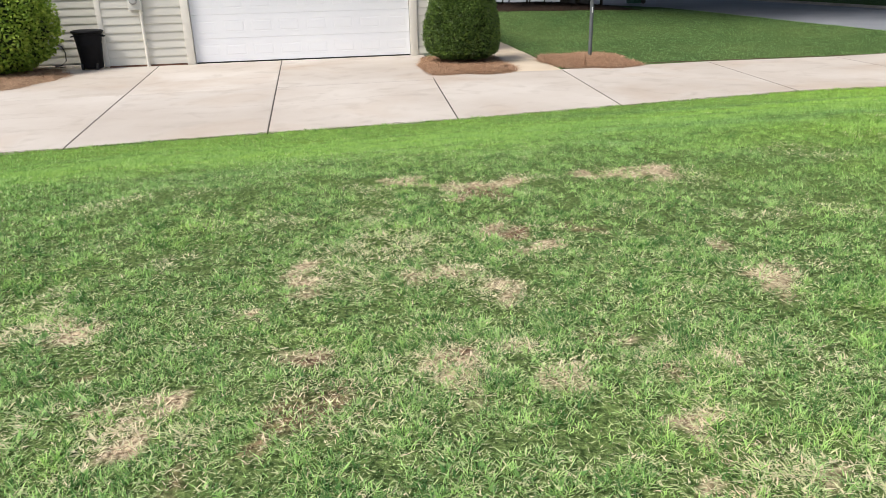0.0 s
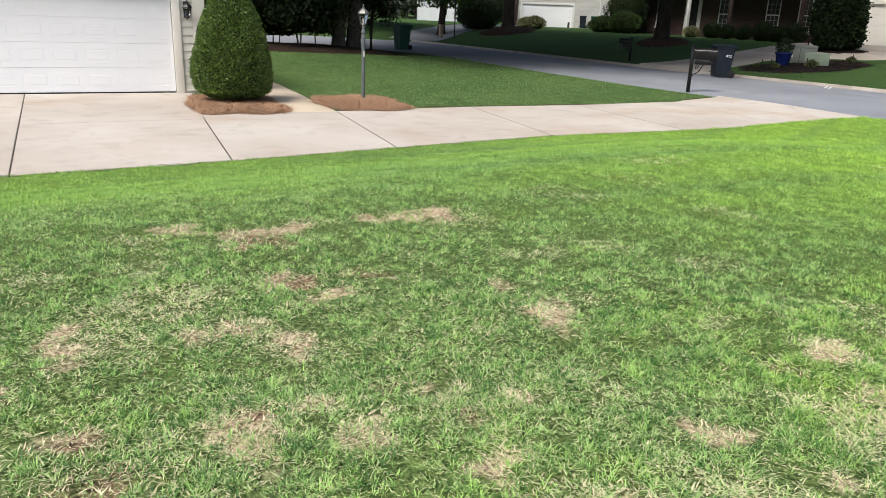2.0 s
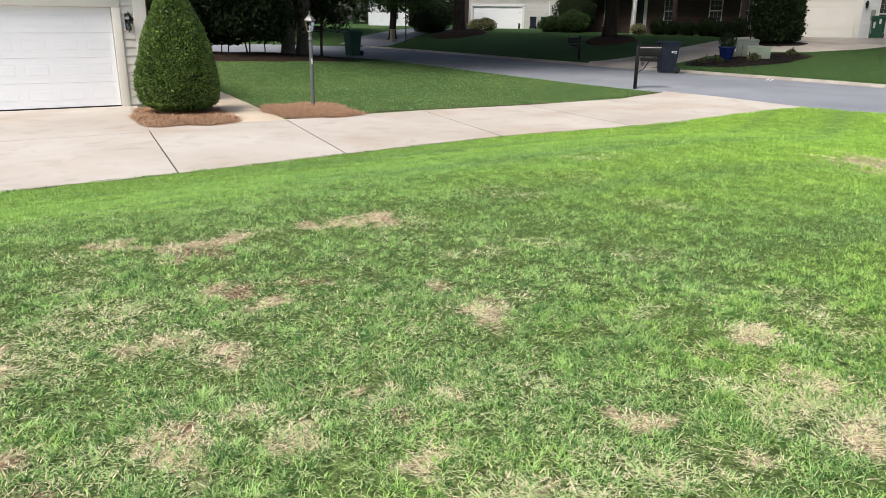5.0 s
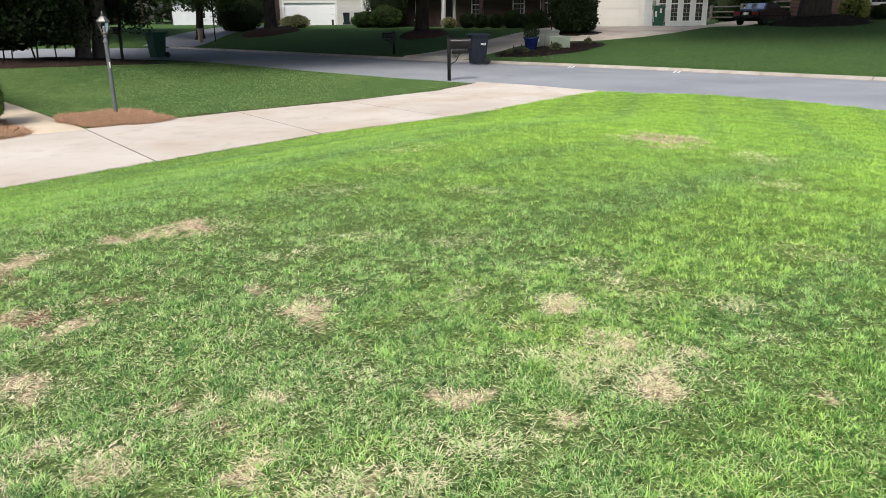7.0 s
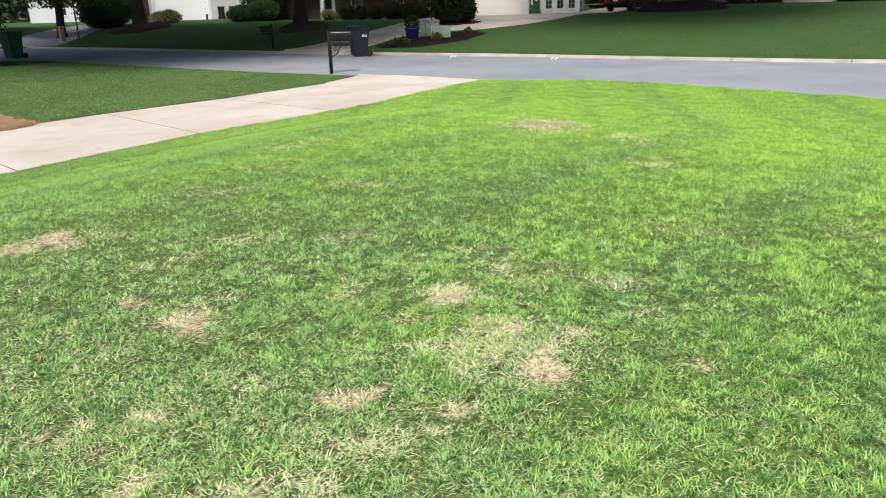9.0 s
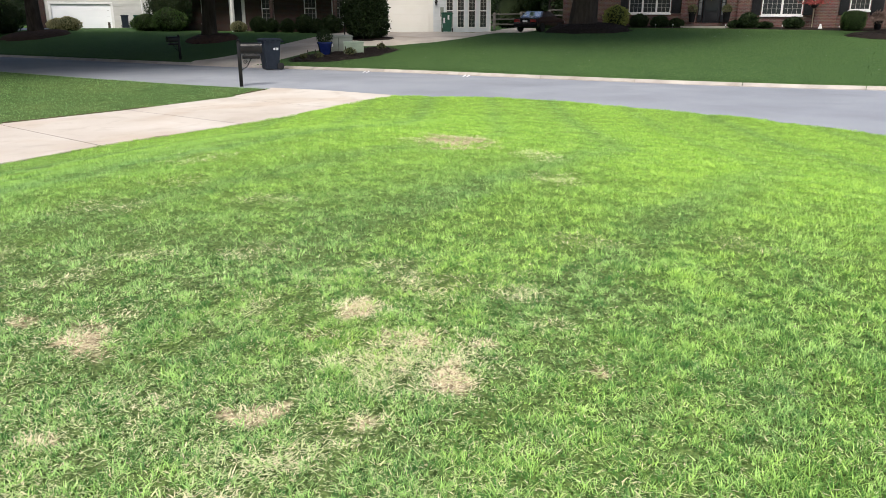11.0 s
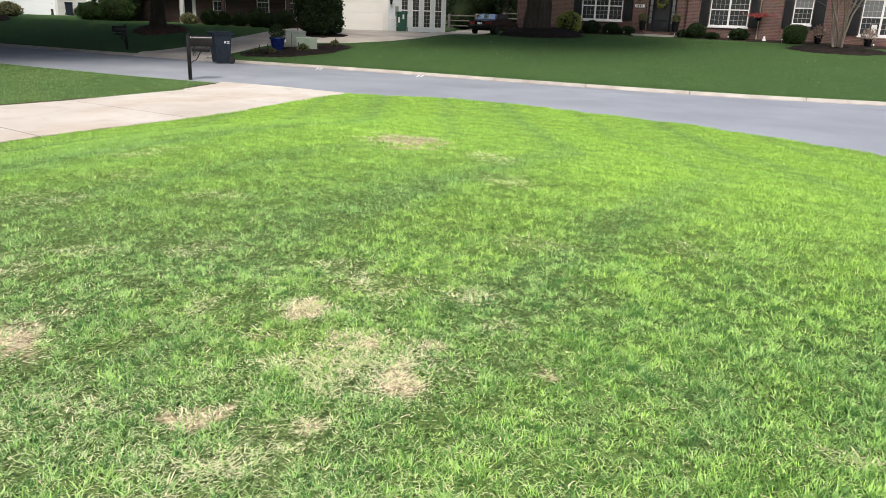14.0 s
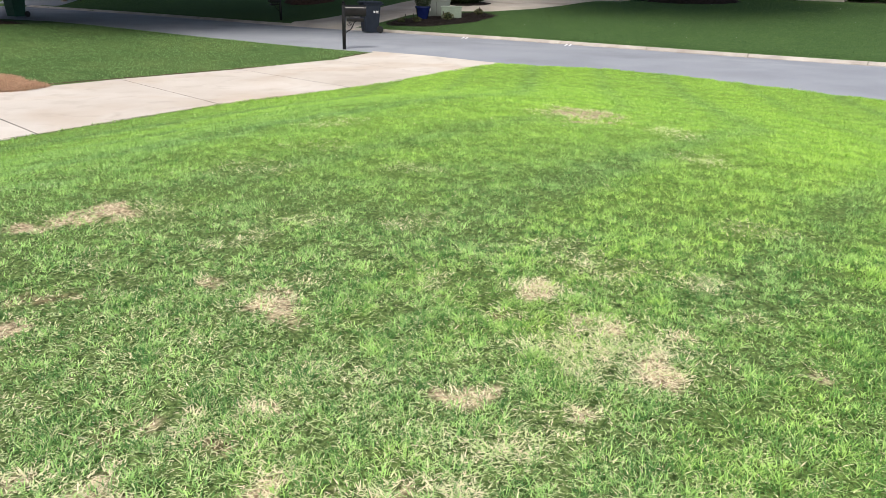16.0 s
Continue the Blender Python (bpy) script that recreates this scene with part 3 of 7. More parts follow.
def slab(corners, name="slab"):
    bm, g = bmesh.new(), 0.0072
    cx, cy = sum(c[0] for c in corners) / len(corners), sum(c[1] for c in corners) / len(corners)
    ring = []
    for x, y in corners:
        ring.append((x + g * (1 if x < cx else -1), y + g * (1 if y < cy else -1)))
    low = [bm.verts.new((x - cx, y - cy, -0.08 + apron_z(x))) for x, y in ring]
    mid = [bm.verts.new((x - cx, y - cy, -0.006 + apron_z(x))) for x, y in ring]
    top = [bm.verts.new((x - cx - 0.006 * (1 if x > cx else -1), y - cy - 0.006 * (1 if y > cy else -1), apron_z(x))) for x, y in ring]
    n = len(ring)
    for a, b in ((low, mid), (mid, top)):
        for k in range(n):
            bm.faces.new((a[k], a[(k + 1) % n], b[(k + 1) % n], b[k]))
    bm.faces.new(top)
    ob = part(name, bm, concrete, driveway)
    ob.location = (cx, cy, random.uniform(-0.001, 0.002))


def seam(x):
    return 13.5 + 0.085 * x


cuts = [((-12, 9.2), (-12.5, 18.02))] + JOINTS
for j, k in zip(cuts, cuts[1:]):
    def near_y(q):
        return bend(DRIVE_NEAR, q)
    a, b = j[0][0], k[0][0]
    far_left = seam(along(j, 13.4)) if a < 1.4 else 14.3 if a < 1.6 else drive_far(along(j, 14.3) + 0.01)
    far_right = seam(along(k, 13.4)) if b < 1.6 else drive_far(max(4.06, along(k, 14.3)))
    slab([(a, near_y(a)), (b, near_y(b)), (along(k, far_right), far_right), (along(j, far_left), far_left)])
for j, k in ((cuts[0], JOINTS[0]), (JOINTS[0], JOINTS[1]), (JOINTS[1], ((1.53, 13.62), (1.7, 18.02)))):
    left, right = seam(along(j, 13.3)), seam(along(k, 13.6))
    slab([(along(j, left), left), (along(k, right), right), (along(k, 18.02), 18.02), (along(j, 18.02), 18.02)])
slab([(12.6, 11.1), (15.0, 11.32), (15.0, 16.05), (14.75, 15.6), (14.5, 15.28), (12.7, 14.96)], "apron")
for j in JOINTS:
    filler((j[0][0], bend(DRIVE_NEAR, j[0][0]) + 0.02), j[1])
filler((-12.2, seam(-12.2)), (1.5, seam(1.5)), 0.006)
for line in ([(-6.2, 11.05), (-5.2, 11.22), (-4.4, 11.28), (-3.6, 11.4)], [(-3.5, 11.45), (-2.7, 11.62), (-2.0, 11.5), (-1.2, 11.55)], [(-1.1, 11.5), (-0.4, 11.75), (0.3, 11.9), (1.5, 12.6)]):
    for a, b in zip(line, line[1:]):
        bm = bmesh.new()
        steps = [(a[0] + (b[0] - a[0]) * k / 6 , a[1] + (b[1] - a[1]) * k / 6 + random.uniform(-0.012, 0.012) * (0 < k < 6)) for k in range(7)]
        rows = [[bm.verts.new((x, y - w, 0.0035)), bm.verts.new((x, y + w, 0.0035))] for x, y in steps for w in (random.uniform(0.002, 0.004),)]
        for u, v in zip(rows, rows[1:]):
            bm.faces.new((u[0], v[0], v[1], u[1]))
        part("crack", bm, gutter_stain, driveway, "fine hairline crack")
part("slab", one_box(-9.5, -5.36, 18.03, 18.97, -0.1, 0.0, 0.006), concrete, driveway)
walk_path = thing("garden_path", (0, 0, 0), "sandy concrete garden path beside the lawn", "path", kind="structure")
for i, y in enumerate((14.28, 16.1, 17.9, 19.7)):
    o = part("slab", one_box(-0.56, 0.56, 0.01, 1.79, -0.08, 0.0, 0.006), path_concrete, walk_path)
    o.location = (3.5 - 0.03 * i, y, 0.004)

# ---- dark soil line where the lawns meet the drive ----
soil_line = mat("damp_soil", (0.035, 0.026, 0.018), (0.13, 0.09, 0.06), 6, 0.95, 0.6, 50, 0.1, depth=0.01)
for label, xs, edge_y, w in (("dark trimmed soil edge of the side lawn", np.linspace(4.12, 14.3, 60), drive_far, 0.055), ("trimmed soil edge of the front lawn", np.linspace(-11, 14.9, 90), lambda q: bend(DRIVE_NEAR, q), -0.035)):
    sv, sf = [], []
    for k, q in enumerate(xs):
        yy = edge_y(q)
        wob = w * (1 + 0.35 * math.sin(7.0 * q) + 0.25 * math.sin(17.3 * q))
        sv += [(q, yy - 0.1 * w, apron_z(q) + 0.006), (q, yy + wob, apron_z(q) + 0.014)]
        if k:
            sf.append((2 * k - 2, 2 * k, 2 * k + 1, 2 * k - 1))
    tagged(mesh_of("lawn_edge", sv, sf, soil_line, None, None, True), label, "lawn edge", kind="structure")

# ---- kerb along the far side ----
kerb = thing("kerb", (0, 0, 0), "rolled concrete kerb and gutter with joints", "kerb", kind="structure")
y = -34.0
while y < 47.5:
    y2 = y + 2.98
    if not (22.4 < (y + y2) / 2 < 26.2):
        bm = bmesh.new()
        ring = []
        for yy in (y, (y + y2) / 2, y2):
            e = bend(KERB_FAR, yy)
            ring.append([bm.verts.new((e + dx, yy, ROAD_Z + dz)) for dx, dz in ((-0.15, -0.06), (-0.15, 0.012), (-0.08, 0.002), (-0.035, 0.045), (0.01, 0.085), (0.05, 0.092), (0.06, -0.06))])
        for u, v in zip(ring, ring[1:]):
            for i in range(6):
                f = bm.faces.new((u[i], u[i + 1], v[i + 1], v[i]))
                f.material_index = 1 if i == 1 else 0
        for r in (ring[0], ring[-1]):
            bm.faces.new(r)
        o = part("kerb_stone", bm, [kerb_concrete, gutter_stain], kerb)
    y += 3.0

# ---- garage wing of the near house ----
WALL_Y, EAVE = 18.07, 2.9
GARAGE = pose(0.961, -0.316, 0, 0, 0, 3.0)
garage = thing("garage_wing", (0.961, -0.316, 0), "beige vinyl-sided garage wing with a white double door", "house", rz=3.0)
bm = bmesh.new()
box(bm, -5.36, -3.5, WALL_Y + 0.02, WALL_Y + 0.18, -0.1, EAVE)
box(bm, 1.36, 2.0, WALL_Y + 0.02, WALL_Y + 0.18, -0.1, EAVE)
box(bm, -3.5, 1.36, WALL_Y + 0.02, WALL_Y + 0.18, 2.06, EAVE)
box(bm, -5.36, -5.2, WALL_Y + 0.18, 25, -0.1, EAVE)
box(bm, 1.84, 2.0, WALL_Y + 0.18, 25, -0.1, EAVE)
box(bm, -14, -5.36, 18.98, 19.14, -0.1, EAVE)
box(bm, -14, 2.06, 25, 25.2, -0.1, EAVE)
box(bm, -5.2, 1.9, WALL_Y + 0.18, 25, -0.12, -0.02)
part("wall", bm, siding_mat, garage)
bm = bmesh.new()
for x0, x1, front in ((-5.7, 2.4, 17.7), (-14.4, -5.71, 18.65)):
    pts = ((x0, front), (x1, front), (x1, 25.5), (x0, 25.5))
    base = [bm.verts.new((x, y, EAVE)) for x, y in pts]
    over = [bm.verts.new((x, y, EAVE + 0.14)) for x, y in pts]
    mid = (x0 + x1) / 2
    ridge = [bm.verts.new((mid - 1.2, 21.6, EAVE + 2.1)), bm.verts.new((mid + 1.2, 21.6, EAVE + 2.1))]
    bm.faces.new(base)
    for k in range(4):
        bm.faces.new((base[k], base[(k + 1) % 4], over[(k + 1) % 4], over[k]))
    bm.faces.new((over[0], over[1], ridge[1], ridge[0]))
    bm.faces.new((over[1], over[2], ridge[1]))
    bm.faces.new((over[2], over[3], ridge[0], ridge[1]))
    bm.faces.new((over[3], over[0], ridge[0]))
part("roof", bm, mat("grey_shingles", (0.10, 0.095, 0.09), (0.18, 0.17, 0.16), 4, 0.95, 0.5, 30), garage, "grey shingle hip roof")
bm = bmesh.new()
box(bm, -5.44, -5.33, WALL_Y - 0.025, WALL_Y + 0.1, 0.03, EAVE, 0.006)
part("corner_board", bm, trim_mat, garage)
part("corner_board", one_box(1.79, 2.05, WALL_Y - 0.025, WALL_Y + 0.1, 0.03, EAVE, 0.006), trim_mat, garage)
part("door_casing", one_box(-3.67, -3.5, WALL_Y - 0.04, WALL_Y + 0.16, 0.0, 2.06, 0.008), trim_mat, garage)
part("door_casing", one_box(1.36, 1.53, WALL_Y - 0.04, WALL_Y + 0.16, 0.0, 2.06, 0.008), trim_mat, garage)
part("door_head", one_box(-3.67, 1.53, WALL_Y - 0.04, WALL_Y + 0.16, 2.063, 2.23, 0.008), trim_mat, garage)
part("foundation", one_box(-5.34, -3.68, WALL_Y - 0.008, WALL_Y + 0.015, -0.08, 0.035), mat("brown_foundation", (0.10, 0.05, 0.035), (0.2, 0.11, 0.08), 8, 0.95, 0.4), garage, "narrow brown foundation strip")
door = part("garage_door", one_box(-3.5, 1.36, WALL_Y + 0.11, WALL_Y + 0.14, 0.025, 2.06), white_door, garage, "white raised-panel double garage door")
part("bottom_seal", one_box(-3.49, 1.35, WALL_Y + 0.07, WALL_Y + 0.11, 0.0, 0.028), black_rubber, door, "black rubber bottom seal")


def door_section(width, height, columns):
    """One door section with raised rectangular panels between grooves."""
    bm = bmesh.new()
    box(bm, 0, width, 0.022, 0.05, 0.0015, height - 0.0015, 0.003)
    cw = width / columns
    for c in range(columns):
        x0, x1, z0, z1 = c * cw + 0.07, (c + 1) * cw - 0.07, 0.125, height - 0.125
        ring = []
        for inset, dep in ((0.0, 0.022), (0.010, 0.0235), (0.022, 0.0235), (0.045, 0.018), (0.047, 0.018)):
            ring.append([bm.verts.new(p) for p in ((x0 + inset, dep, z0 + inset), (x1 - inset, dep, z0 + inset), (x1 - inset, dep, z1 - inset), (x0 + inset, dep, z1 - inset))])
        lip = [bm.verts.new(p) for p in ((x0 - 0.012, 0.0215, z0 - 0.012), (x1 + 0.012, 0.0215, z0 - 0.012), (x1 + 0.012, 0.0215, z1 + 0.012), (x0 - 0.012, 0.0215, z1 + 0.012))]
        edge = [bm.verts.new((v.co.x, 0.0195, v.co.z)) for v in ring[0]]
        for u, v in ((lip, edge), (edge, ring[1]), (ring[1], ring[2]), (ring[2], ring[3])):
            for k in range(4):
                bm.faces.new((u[k], u[(k + 1) % 4], v[(k + 1) % 4], v[k]))
        bm.faces.new(ring[4])
        for k in range(4):
            bm.faces.new((ring[3][k], ring[3][(k + 1) % 4], ring[4][(k + 1) % 4], ring[4][k]))
        for v in ring[0]:
            bm.verts.remove(v)
    return bm


first = finish("door_section", door_section(4.84, 0.508, 8), white_door, door, flat=True)
first.location = (-3.49, WALL_Y + 0.058, 0.026)
for i in range(1, 4):
    o = first.copy()
    scene.collection.objects.link(o)
    o.location = (-3.49, WALL_Y + 0.058, 0.026 + 0.5085 * i)


def lap_board(length, expose=0.172):
    bm = bmesh.new()
    prof = [(0.0, 0.0), (-0.031, 0.0), (-0.033, 0.012), (-0.006, expose + 0.012), (0.0, expose + 0.012)]
    a = [bm.verts.new((0, y, z)) for y, z in prof]
    b = [bm.verts.new((length, y, z)) for y, z in prof]
    n = len(prof)
    for k in range(n):
        bm.faces.new((a[k], a[(k + 1) % n], b[(k + 1) % n], b[k]))
    bm.faces.new(a)
    bm.faces.new(b)
    return bm


for x0, x1, yy, z0 in ((-5.33, -3.67, WALL_Y + 0.02, 0.04), (1.53, 1.79, WALL_Y + 0.02, 0.04), (-9.5, -5.44, 18.98, 0.04)):
    one, zz = None, z0
    while zz < EAVE - 0.1:
        if one is None:
            one = o = part("siding_board", lap_board(x1 - x0), siding_mat, garage)
        else:
            o = one.copy()
            scene.collection.objects.link(o)
        o.location = (x0, yy, zz)
        zz += 0.172
one, zz = None, 2.23
while zz < EAVE - 0.1:
    o = part("siding_board", lap_board(5.2), siding_mat, garage)
    o.location, zz = (-3.67, WALL_Y + 0.02, zz), zz + 0.172
# brick wing behind the garage
brick_far = mat("red_brown_brick_far", (0.10, 0.045, 0.035), (0.19, 0.09, 0.07), 3, 0.9, 0.3, 30)
part("brick_wing", one_box(2.0, 2.3, 19.6, 25.0, -0.1, EAVE), brick_far, garage, "red brick side wall")

# meter, conduit, wall lantern
meter = thing("electric_meter", tuple(GARAGE @ Vector((-4.6, WALL_Y, 1.2))), "grey electric meter box with conduit on siding", "meter", rz=3.0)
part("meter_box", one_box(-0.13, 0.15, -0.13, -0.005, 0, 0.52, 0.012), meter_metal, meter)
bm = lathe(bmesh.new(), [(0.088, 0.0), (0.088, 0.03), (0.078, 0.07), (0.06, 0.09), (0.0005, 0.095)], 20)
bm.transform(pose(0.0, -0.13, 0.2, 90, 0, 0))
part("meter_glass", bm, mat("meter_face", (0.35, 0.36, 0.36), (0.5, 0.5, 0.5), 20, 0.2, 0.0), meter, "round glass meter face")
bm = lathe(bmesh.new(), [(0.1, 0.0), (0.1, 0.025), (0.088, 0.03), (0.0005, 0.03)], 20)
bm.transform(pose(0.0, -0.128, 0.2, 90, 0, 0))
part("meter_ring", bm, meter_metal, meter)
bm = bmesh.new()
tube(bm, [(0.1, -0.06, 0.01), (0.1, -0.06, -1.22)], 0.032, 12)
for z in (-0.04, -1.18):
    tube(bm, [(0.1, -0.06, z), (0.1, -0.06, z - 0.05)], 0.042, 12)
part("conduit", bm, trim_mat, meter)


def lantern(bm_cage, bm_glass, s=1.0):
    """A carriage lantern body about 0.4 high, its base at the origin."""
    lathe(bm_cage, [(0.028 * s, -0.03 * s), (0.05 * s, 0.0), (0.062 * s, 0.015 * s), (0.055 * s, 0.03 * s)], 6)
    lathe(bm_cage, [(0.125 * s, 0.225 * s), (0.13 * s, 0.24 * s), (0.095 * s, 0.29 * s), (0.05 * s, 0.33 * s), (0.03 * s, 0.345 * s), (0.038 * s, 0.355 * s), (0.014 * s, 0.37 * s), (0.02 * s, 0.39 * s), (0.003 * s, 0.43 * s)], 6)
    for k in range(6):
        a = 2 * math.pi * (k + 0.5) / 6
        tube(bm_cage, [(0.058 * s * math.cos(a), 0.058 * s * math.sin(a), 0.02 * s), (0.108 * s * math.cos(a), 0.108 * s * math.sin(a), 0.23 * s)], 0.007 * s, 5)
    lathe(bm_glass, [(0.052 * s, 0.03 * s), (0.1 * s, 0.225 * s)], 6)


def wall_lantern(loc, rz, label):
    t = thing("wall_lantern", loc, label, "lantern", "wall lanterns", rz=rz)
    c, g = bmesh.new(), bmesh.new()
    lantern(c, g, 0.85)
    part("cage", c, black_metal, t)
    part("glass", g, lamp_glass, t)
    bm = box(bmesh.new(), -0.06, 0.06, 0.14, 0.165, -0.02, 0.32, 0.006)
    tube(bm, [(0, 0.15, 0.08), (0, 0.08, -0.06), (0, 0.0, -0.025)], 0.011, 6)
    part("bracket", bm, black_metal, t)
    return t


wall_lantern(tuple(GARAGE @ Vector((1.665, WALL_Y - 0.17, 1.62))), 3.0, "black carriage lantern on the siding beside the garage door")


# ---- bins ----
def wheelie_bin(loc, rz, body_mat, label, scale=1.0, marks=(), wheels=True):
    t = thing("wheeled_bin", loc, label, "bin", "wheeled bins", rz=rz)
    s = scale
    bm = loft(bmesh.new(), [(-0.24 * s, 0.24 * s, -0.26 * s, 0.22 * s, 0.03 * s), (-0.25 * s, 0.25 * s, -0.27 * s, 0.24 * s, 0.12 * s), (-0.29 * s, 0.29 * s, -0.34 * s, 0.32 * s, 0.98 * s), (-0.31 * s, 0.31 * s, -0.36 * s, 0.34 * s, 0.985 * s), (-0.31 * s, 0.31 * s, -0.36 * s, 0.34 * s, 1.03 * s)])
    bmesh.ops.bevel(bm, geom=[e for e in bm.edges if abs((e.verts[0].co - e.verts[1].co).normalized().z) > 0.6], offset=0.035 * s, segments=3, affect="EDGES")
    part("body", bm, body_mat, t)
    bm = loft(bmesh.new(), [(-0.325 * s, 0.325 * s, -0.385 * s, 0.36 * s, 1.032 * s), (-0.33 * s, 0.33 * s, -0.39 * s, 0.365 * s, 1.065 * s), (-0.26 * s, 0.26 * s, -0.31 * s, 0.30 * s, 1.1 * s), (-0.2 * s, 0.2 * s, -0.25 * s, 0.24 * s, 1.105 * s)])
    part("lid", bm, body_mat, t)
    bm = bmesh.new()
    tube(bm, [(-0.25 * s, 0.34 * s, 0.96 * s), (-0.25 * s, 0.43 * s, 1.0 * s), (0.25 * s, 0.43 * s, 1.0 * s), (0.25 * s, 0.34 * s, 0.96 * s)], 0.018 * s, 8)
    part("handle", bm, body_mat, t)
    if wheels:
        for sx in (-1, 1):
            bm = lathe(bmesh.new(), [(0.02, -0.025), (0.1, -0.028), (0.125, -0.02), (0.125, 0.02), (0.1, 0.028), (0.02, 0.025)], 18)
            bm.transform(Matrix.Translation((sx * 0.29 * s, 0.27 * s, 0.125)) @ pose(0, 0, 0, 0, 90, 0))
            part("wheel", bm, black_rubber, t)
        part("axle", tube(bmesh.new(), [(-0.28 * s, 0.27 * s, 0.125), (0.28 * s, 0.27 * s, 0.125)], 0.012, 8), black_metal, t)
    for x0, x1, z0, z1 in marks:
        bm = bmesh.new()
        yf = -0.345 * s - 0.006
        box(bm, x0 * s, x1 * s, yf - 0.002, yf + 0.012, z0 * s, z1 * s)
        part("marking", bm, white_mark, t, "pale printed mark")
    return t


black_bin = thing("trash_can", (-5.62, 17.3, 0.0), "black plastic trash can with rope handle by the wall", "trash can")
bm = lathe(bmesh.new(), [(0.21, 0.03), (0.22, 0.05), (0.255, 0.5), (0.262, 0.52), (0.258, 0.54), (0.285, 0.74), (0.30, 0.745), (0.30, 0.78)], 24)
part("body", bm, black_plastic, black_bin)
part("lid", lathe(bmesh.new(), [(0.325, 0.772), (0.335, 0.79), (0.325, 0.81), (0.27, 0.83), (0.24, 0.822), (0.1, 0.835), (0.001, 0.84)], 24), black_plastic, black_bin)
for sx in (-1, 1):
    part("handle", tube(bmesh.new(), [(sx * 0.28, -0.06, 0.71), (sx * 0.34, -0.05, 0.69), (sx * 0.34, 0.05, 0.69), (sx * 0.28, 0.06, 0.71)], 0.014, 6), black_plastic, black_bin)
    bm = lathe(bmesh.new(), [(0.01, -0.02), (0.06, -0.022), (0.07, 0.0), (0.06, 0.022), (0.01, 0.02)], 12)
    bm.transform(Matrix.Translation((sx * 0.15, -0.17, 0.07)) @ pose(0, 0, 0, 0, 90, 0))
    part("wheel", bm, black_rubber, black_bin)
hose = thing("garden_hose", tuple(GARAGE @ Vector((-6.55, 18.8, 0.0))), "thin black cable loop hanging on the siding", "cable", rz=3.0)
part("loop", tube(bmesh.new(), [(-0.05, 0.1, 0.5), (-0.03, 0.02, 0.46), (0.06, -0.02, 0.44), (0.12, -0.04, 0.3), (0.11, -0.05, 0.12), (0.02, -0.1, 0.03), (-0.1, -0.2, 0.012), (-0.05, -0.3, 0.012), (0.15, -0.28, 0.012)], 0.012, 6), black_rubber, hose)
part("outlet", one_box(-0.1, -0.02, 0.1, 0.17, 0.44, 0.56, 0.006), meter_metal, hose, "grey outlet cover")


# ---- pine straw beds ----
def blob_bed(name, cx, cy, rx, ry, h, material, label, seed, zfun=None, square=2.4, group="mulch beds", needles=0, needle_mat=None, litter="loose rust-brown pine needles", long=1.0):
    """A low mound with an uneven outline."""
    bm, rng = bmesh.new(), random.Random(seed)
    ph = [rng.uniform(0, 6.28) for _ in range(6)]
    n, rings = 44, []
    zf = zfun or (lambda x, y: 0.0)
    for r, hh in ((1.0, -0.03), (0.97, 0.012), (0.88, 0.5), (0.65, 0.85), (0.35, 1.0)):
        ring = []
        for k in range(n):
            a = 2 * math.pi * k / n
            q = (abs(math.cos(a)) ** square + abs(math.sin(a)) ** square) ** (-1 / square)
            q *= 1 + 0.05 * math.sin(3 * a + ph[0]) + 0.04 * math.sin(7 * a + ph[1]) + 0.03 * math.sin(13 * a + ph[2])
            x, y = rx * r * q * math.cos(a), ry * r * q * math.sin(a)
            lift = hh * h if hh > 0.02 else hh
            ring.append(bm.verts.new((x, y, zf(cx + x, cy + y) + lift + (rng.uniform(-0.012, 0.012) if hh > 0.02 else 0))))
        rings.append(ring)
    for u, v in zip(rings, rings[1:]):
        for k in range(n):
            bm.faces.new((u[k], u[(k + 1) % n], v[(k + 1) % n], v[k]))
    top = bm.verts.new((0, 0, zf(cx, cy) + h))
    for k in range(n):
        bm.faces.new((rings[-1][k], rings[-1][(k + 1) % n], top))
    bed = thing(name, (cx, cy, 0), label, "mulch bed", group)
    part("mound", bm, material, bed)
    if needles:
        g = np.random.default_rng(seed)
        a, r = g.uniform(0, 6.283, needles), np.sqrt(g.uniform(0, 1.06, needles))
        q = (np.abs(np.cos(a)) ** square + np.abs(np.sin(a)) ** square) ** (-1 / square)
        q *= 1 + 0.05 * np.sin(3 * a + ph[0]) + 0.04 * np.sin(7 * a + ph[1])
        x, y = rx * r * q * np.cos(a), ry * r * q * np.sin(a)
        z = np.array([zf(cx + i, cy + j) for i, j in zip(x, y)]) + h * np.interp(r, [0, 0.35, 0.65, 0.88, 0.97, 1.1], [1, 1, 0.85, 0.5, 0.05, 0.02]) + 0.012
        az, el = g.uniform(0, 6.283, needles), g.normal(0, 0.22, needles)
        d = np.stack([np.cos(az) * np.cos(el), np.sin(az) * np.cos(el), np.sin(el)], 1) * g.uniform(0.05, 0.13, needles)[:, None] * long
        s = np.stack([-np.sin(az), np.cos(az), np.zeros(needles)], 1) * (0.004 if long == 1.0 else 0.016)
        c = np.stack([x, y, z], 1)
        v = np.stack([c - d - s, c - d + s, c + d + s, c + d - s], 1).reshape(-1, 3)
        i = np.arange(needles)[:, None] * 4
        o = mesh_of("needles", v, i + np.array([[0, 1, 2, 3]]), needle_mat, bed)
        tagged(o, litter, kind="stuff")
    return bed


